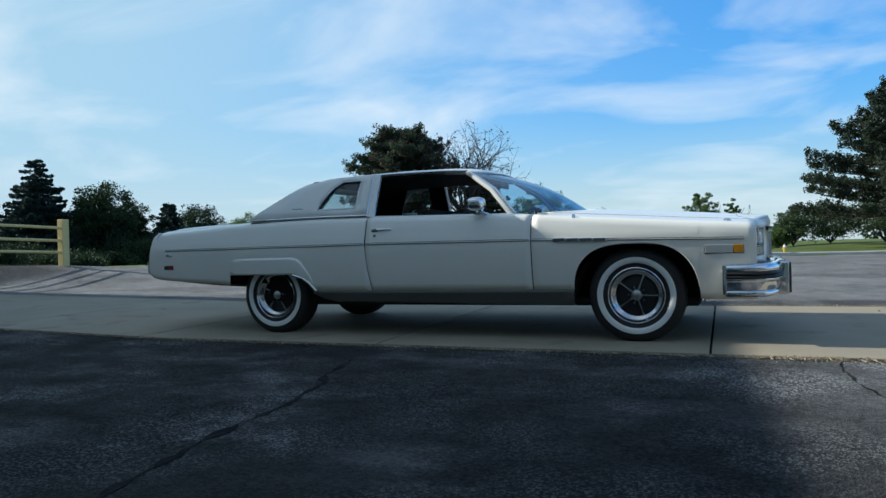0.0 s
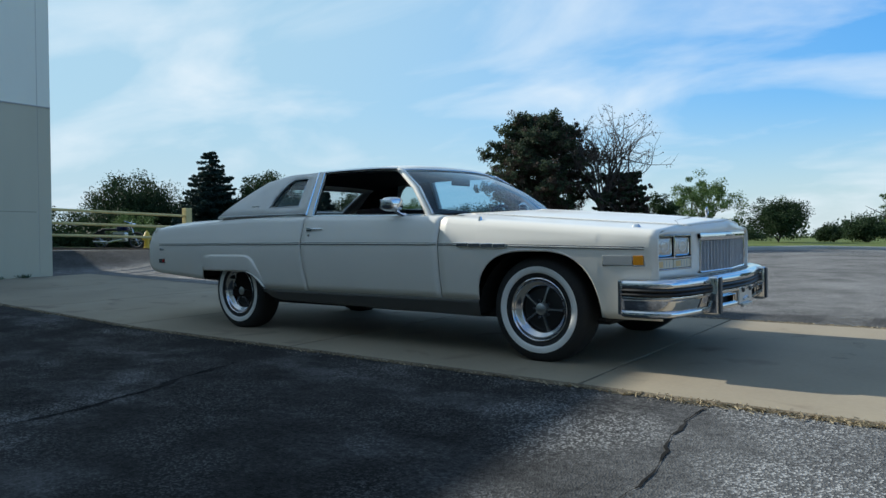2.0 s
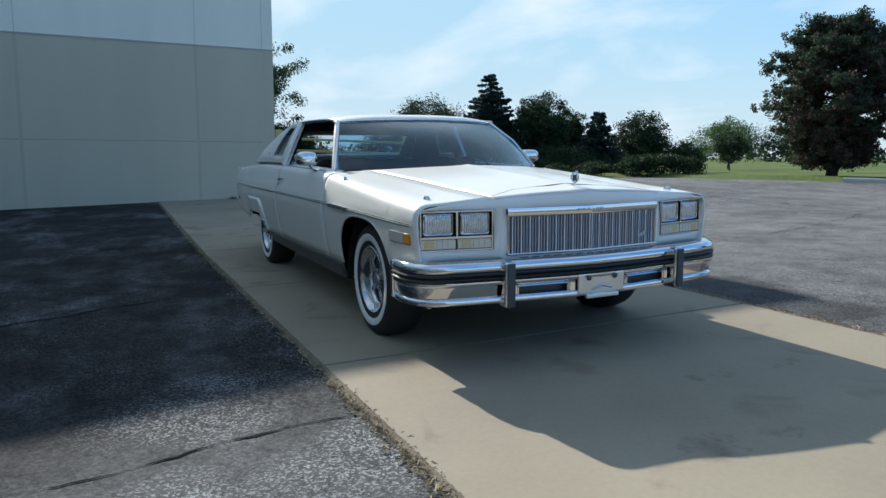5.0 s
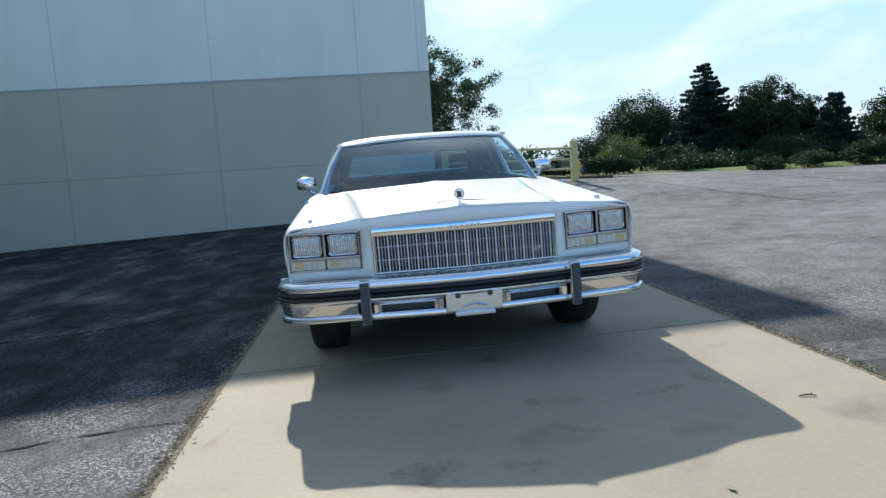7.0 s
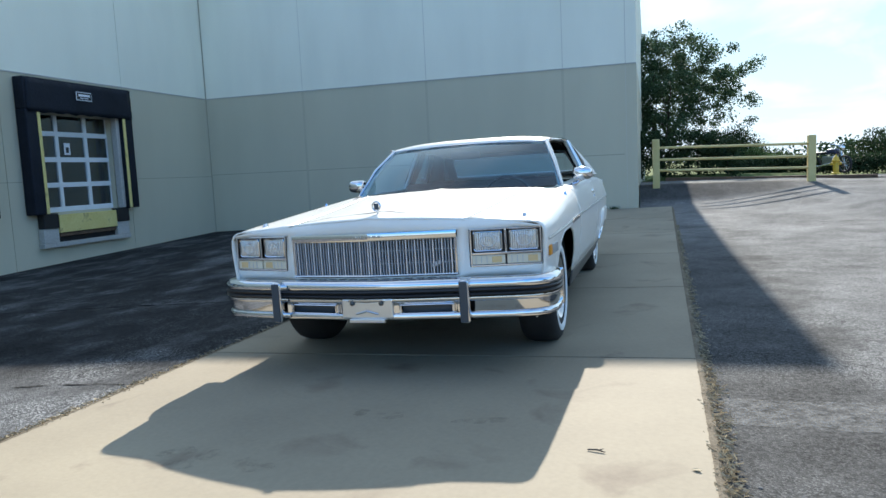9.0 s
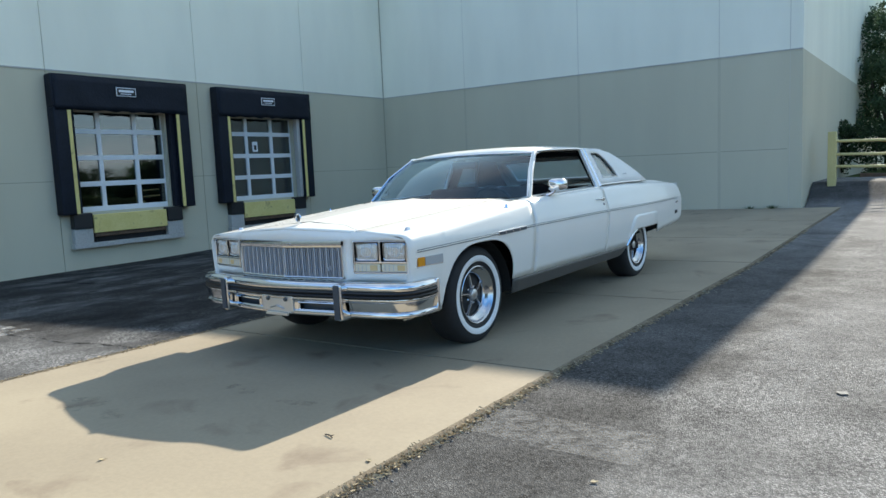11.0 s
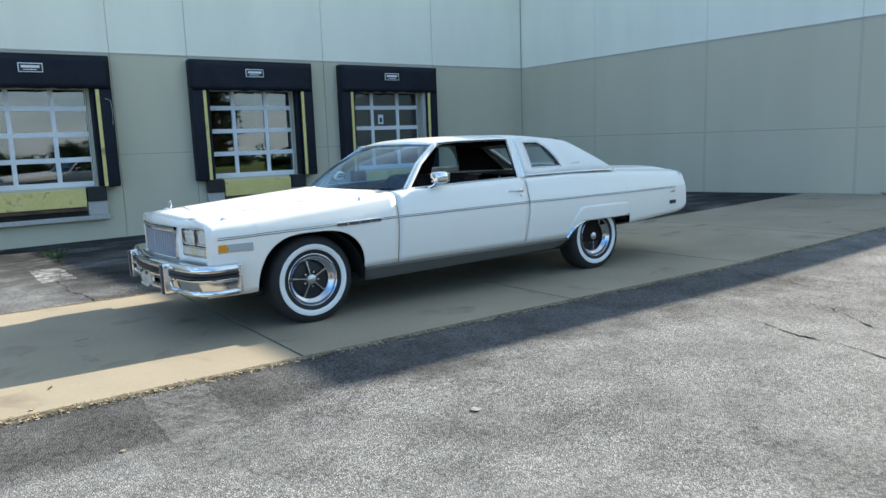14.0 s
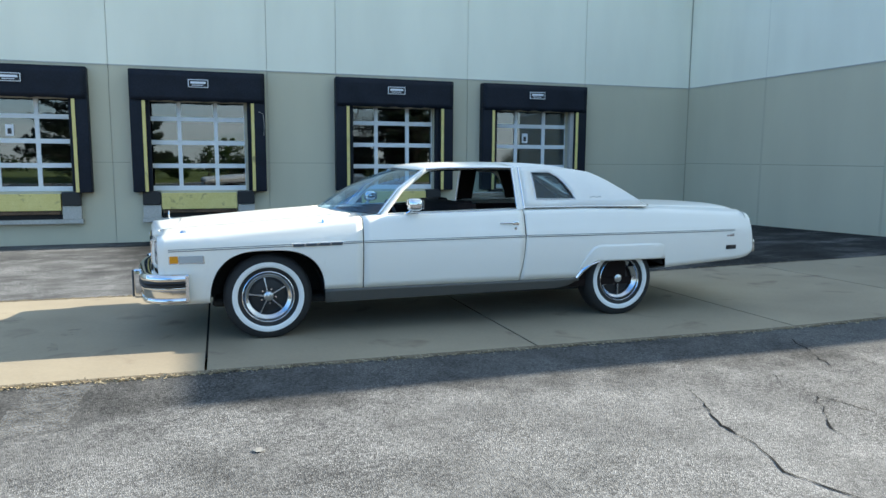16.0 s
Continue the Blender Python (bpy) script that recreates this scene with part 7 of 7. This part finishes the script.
broadleaf(0.9, 46, up_to(0.9, 46, 4.5), 2.7, M_LIGHTLEAF, "slim young green lawn tree", 47, 70, 120, 0.10, 0.2, squash=0.6)
broadleaf(2.85, 48, up_to(2.85, 48, 4.0), 1.6, M_LIGHTLEAF, "slim young green lawn tree", 48, 50, 120, 0.10, 0.2, squash=0.7)
for i, (hx, hy, hz, hw) in enumerate(((-16, 50, 1.7, 6.0), (-11.5, 56, 1.5, 6.5), (-4.0, 54, 1.6, 3.0), (-1.6, 52, 2.0, 3.6), (-20, 44, 1.8, 5.0))):
    broadleaf(hx, hy, up_to(hx, hy, hz), hw, M_OAK, "far off dark green bushes", 110 + i, 80, 110, 0.13, 0.03, "bush")
tiered_pine(10.0, 29.5, up_to(10.0, 29.5, 9.1), 11.6, "tall wide pine with open tiers", 49)
for i, (hx, hy, hz, hw) in enumerate(((5.6, 35, 2.6, 2.4), (7.4, 35.6, 3.0, 3.4), (9.8, 35.2, 3.1, 4.0), (13, 35.5, 2.9, 4.4), (4.8, 34.4, 1.5, 1.4))):
    broadleaf(hx, hy, up_to(hx, hy, hz), hw, M_LOCUST if i < 4 else M_LIGHTLEAF, "low green bushes beneath the pine", 50 + i, 80, 90, 0.10, 0.04, "bush")
# behind the fence by the building
broadleaf(-22.5, 2.0, up_to(-22.5, 2.0, 6.2), 7.6, M_LOCUST, "airy honey locust with fine leaves", 61, 240, 160, 0.10, 0.2, squash=0.42)
hedge(-16.4, -1.5, -16.2, 4.0, 1.5, up_to(-16.3, 1, 1.38), 62, "dense low hedge behind the fence")
broadleaf(-21.5, 4.2, up_to(-21.5, 4.2, 2.2), 3.4, M_OAK, "dense green bush behind the fence", 65, 90, 110, 0.08, 0.05, "bush")
broadleaf(-19.8, 4.8, up_to(-19.8, 4.8, 1.35), 2.0, M_LIGHTLEAF, "loose green bush behind the fence", 63, 60, 90, 0.07, 0.05, "bush")
hedge(-18.6, 4.0, -18.6, 9.5, 1.2, up_to(-18.6, 7, 1.05), 64, "dense low hedge behind the fence")
# far belt of woods round the horizon
rng = np.random.default_rng(5)
cen, rad = [], []
for k in range(900):
    a = rng.uniform(0, 2 * math.pi)
    R = rng.uniform(150, 210)
    x, y = R * math.cos(a), R * math.sin(a)
    cen.append((x, y, country(x, y) + rng.uniform(0, 3.2))); rad.append(rng.uniform(1.8, 3.4))
v, f = leaves(cen, rad, 45, 0.8, rng, 0.7)
me = bpy.data.meshes.new("far_woods")
me.from_pydata(v.tolist(), [], f.tolist())
me.materials.append(M_OAK)
tagged(new("far_woods", me), "low belt of woods on the horizon", "woods", kind="stuff")


def motorcycle(x, y, yaw):
    z = country(x, y) - 0.0
    m = empty("motorcycle", pose(x, y, z, 0, 0, yaw) @ Matrix.Scale(0.78, 4), "dark blue motorcycle parked behind the fence", "motorcycle")
    for c in (-0.72, 0.72):
        bm = bmesh.new()
        ring = [(c + 0.29 * math.cos(a), 0, 0.32 + 0.29 * math.sin(a)) for a in [2 * math.pi * k / 24 for k in range(25)]]
        wh = part("wheel", tube(ring, 0.045, 8, bm, cap=False), M_TYRE, m, smooth=50)
        for k in range(6):
            a = math.pi * k / 6
            part("spoke", tube([(c + 0.26 * math.cos(a), 0, 0.32 + 0.26 * math.sin(a)), (c - 0.26 * math.cos(a), 0, 0.32 - 0.26 * math.sin(a))], 0.006, 5), M_CHROME, wh)
    part("fork", tube([(0.72, 0, 0.32), (0.45, 0, 1.0)], 0.03), M_CHROME, m)
    part("handlebar", tube([(0.36, -0.32, 1.08), (0.46, -0.1, 1.02), (0.46, 0.1, 1.02), (0.36, 0.32, 1.08)], 0.016), M_CHROME, m)
    part("tank", box(-0.05, 0.42, -0.13, 0.13, 0.68, 0.9, 0.06, 3), plain("dark_blue_enamel", (0.012, 0.016, 0.06), 0.2, coat=1.0), m, smooth=45)
    part("saddle", box(-0.7, -0.02, -0.13, 0.13, 0.70, 0.80, 0.04, 3), M_BLACK, m, smooth=45)
    part("engine", box(-0.2, 0.3, -0.17, 0.17, 0.28, 0.64, 0.05, 2), M_ALU, m)
    part("rear_mudguard", tube([(-1.0, 0, 0.55), (-0.85, 0, 0.68), (-0.6, 0, 0.70)], 0.06), M_BLACK, m)
    part("headlamp", lathe([(0, 0.1), (0.08, 0.08), (0.09, 0.0), (0.05, -0.08), (0, -0.1)], 14), M_CHROME, m).matrix_local = Matrix.Translation((0.58, 0, 0.92)) @ pose(0, 0, 0, 0, 0, -90)
    part("exhaust", tube([(0.2, -0.16, 0.36), (-0.3, -0.2, 0.26), (-0.95, -0.2, 0.28)], 0.035), M_CHROME, m)


motorcycle(-17.2, 6.6, 32)

# ---------------------------------------------------------------- small things on the ground
rng = np.random.default_rng(9)
V, F = [], []
for edge, off in ((strip_r, -0.03), (strip_l, 0.04)):
    for k in range(9000):
        x = rng.uniform(-6, 8)
        # thick in the sun before the car, thin beside it
        much = 0.25 + 0.75 * smoother(1.6, 3.0, x)
        if rng.random() > much * (0.75 + 0.6 * noise.noise(Vector((x * 3, off * 30, 4)))):
            continue
        y = edge(x) + off + rng.normal() * (0.012 + 0.014 * much)
        z = height(x, y) + 0.003
        a = rng.uniform(0, 6.28)
        L, w = rng.uniform(0.004, 0.024), rng.uniform(0.0008, 0.0028)
        c, s = math.cos(a), math.sin(a)
        i = len(V)
        up = rng.uniform(0.0, 0.016)
        V += [(x - c * L - s * w, y - s * L + c * w, z), (x + c * L - s * w, y + s * L + c * w, z + up), (x + c * L + s * w, y + s * L - c * w, z + up + 0.004), (x - c * L + s * w, y - s * L - c * w, z + 0.004)]
        F.append((i, i + 1, i + 2, i + 3))
for edge, off in ((strip_r, -1), (strip_l, 1)):
    rows = []
    for x in span(-9.7, 14, 0.025):
        e, wd = edge(x), 0.034 + 0.026 * noise.noise(Vector((x * 4, off, 2))) + 0.014 * noise.noise(Vector((x * 23, off, 7)))
        up = 0.004 * noise.noise(Vector((x * 19, off, 1)))
        rows.append([(x, e + off * o, height(x, e + off * o) + h) for o, h in ((-0.008 + up, 0.0135), (0.008, 0.015 + up), (max(0.012, wd * 0.6), 0.009 + up), (max(0.016, wd), 0.002))])
    tagged(finish("soil_line", grid(rows), M_SOIL, smooth=50), "thin line of dry soil caught along the concrete's edge", "soil", kind="stuff")
me = bpy.data.meshes.new("edge_litter")
me.from_pydata(V, [], F)
me.materials.append(M_STRAW)
tagged(new("edge_litter", me), "dry leaves, straw and grit along the concrete's edges", "litter", kind="stuff")


def pebbles(count, x0, x1, edge, y0, y1, size, material, name, label, seed):
    rng = np.random.default_rng(seed)
    bm = bmesh.new()
    for k in range(count):
        x = rng.uniform(x0, x1)
        y = edge(x) + rng.uniform(y0, y1)
        s = size * (0.4 + rng.random())
        r = bmesh.ops.create_icosphere(bm, subdivisions=1, radius=1)
        bmesh.ops.transform(bm, matrix=Matrix.Translation((x, y, height(x, y) + s * 0.3)) @ pose(0, 0, 0, 0, 0, rng.uniform(0, 360)) @ Matrix.Diagonal((s * 1.4, s, s * 0.6, 1)), verts=r["verts"])
    tagged(finish(name, bm, material), label, "gravel", kind="stuff")


pebbles(260, -3, 8, strip_l, 0.01, 0.14, 0.005, M_GRIT, "grit", "pale grit along the edge of the asphalt", 71)
pebbles(260, -3, 8, strip_r, -0.14, -0.01, 0.005, M_GRIT, "grit", "pale grit along the edge of the asphalt", 72)
def weed(x, y, z, s, seed):
    """Small tuft of blades and leaves in a crack."""
    rng = np.random.default_rng(seed)
    V, F = [], []
    for k in range(70):
        a, r = rng.uniform(0, 6.28), abs(rng.normal()) * s * 0.5
        px, py = math.cos(a) * r, math.sin(a) * r
        h, w, b = s * rng.uniform(0.3, 0.9), s * 0.06, rng.uniform(0, 6.28)
        c, q = math.cos(b), math.sin(b)
        i = len(V)
        V += [(px - c * w, py - q * w, 0), (px + c * w, py + q * w, 0), (px + px * 0.5 + c * w * 0.6, py + py * 0.5 + q * w * 0.6, h * 0.7), (px + px * 0.9, py + py * 0.9, h)]
        F.append((i, i + 1, i + 2, i + 3))
    me = bpy.data.meshes.new("weed")
    me.from_pydata(V, [], F)
    me.materials.append(M_LOCUST)
    ob = new("weed", me)
    ob.matrix_world = pose(x, y, z)
    tagged(ob, "small green weed growing from a joint", "weed", "weeds in the paving")


for k, (x, y, q) in enumerate(((2.54, -6.55, 0.13), (2.48, -6.85, 0.10), (2.56, -7.2, 0.11), (2.62, -5.9, 0.06), (WALL_X + 0.07, 0.30, 0.07), (WALL_X + 0.07, 0.72, 0.09))):
    weed(x, y, height(x, y) + 0.002 + (0.012 if x < -9 else 0), q, 200 + k)
twig = empty("twig", pose(3.53, 1.265, height(3.53, 1.265) + 0.016, 0, 0, 75), "short dry brown twig on the concrete", "twig")
part("stick", tube([(-0.036, 0, 0), (0.0, 0.004, 0.004), (0.036, -0.003, 0.002)], [0.003, 0.0035, 0.002], 6), M_BARK, twig)
part("side_shoot", tube([(0.01, 0.004, 0.004), (0.024, 0.014, 0.008)], [0.003, 0.0015], 5), M_BARK, twig)
for k, (x, y) in enumerate(((4.23, 0.52), (3.66, 1.63), (3.38, 2.54))):
    z = height(x, y) + (0.016 if y < strip_l(x) else 0.006)
    lf = finish("dry_leaf", grid([[(-0.014, -0.009, 0.0), (-0.01, 0.009, 0.003)], [(0.004, -0.011, 0.002), (0.005, 0.01, 0.0)], [(0.018, -0.002, 0.004), (0.019, 0.002, 0.005)]]), M_STRAW)
    lf.matrix_world = pose(x, y, z, 0, 0, 50 * k)
    thick(lf, 0.001)
    tagged(lf, "curled dry leaf lying on the paving", "leaf", "dry leaves")
scrap = finish("paper_scrap", grid([[(-0.027, -0.022, 0.0), (-0.023, 0.024, 0.003)], [(0.0, -0.028, 0.003), (0.003, 0.026, 0.001)], [(0.026, -0.015, 0.001), (0.023, 0.017, 0.003)]]), M_GRIT)
scrap.matrix_world = pose(1.835, 3.22, height(1.835, 3.22) + 0.006, 0, 0, 25)
thick(scrap, 0.001)
tagged(scrap, "small pale grey scrap of paper on the asphalt", "paper")
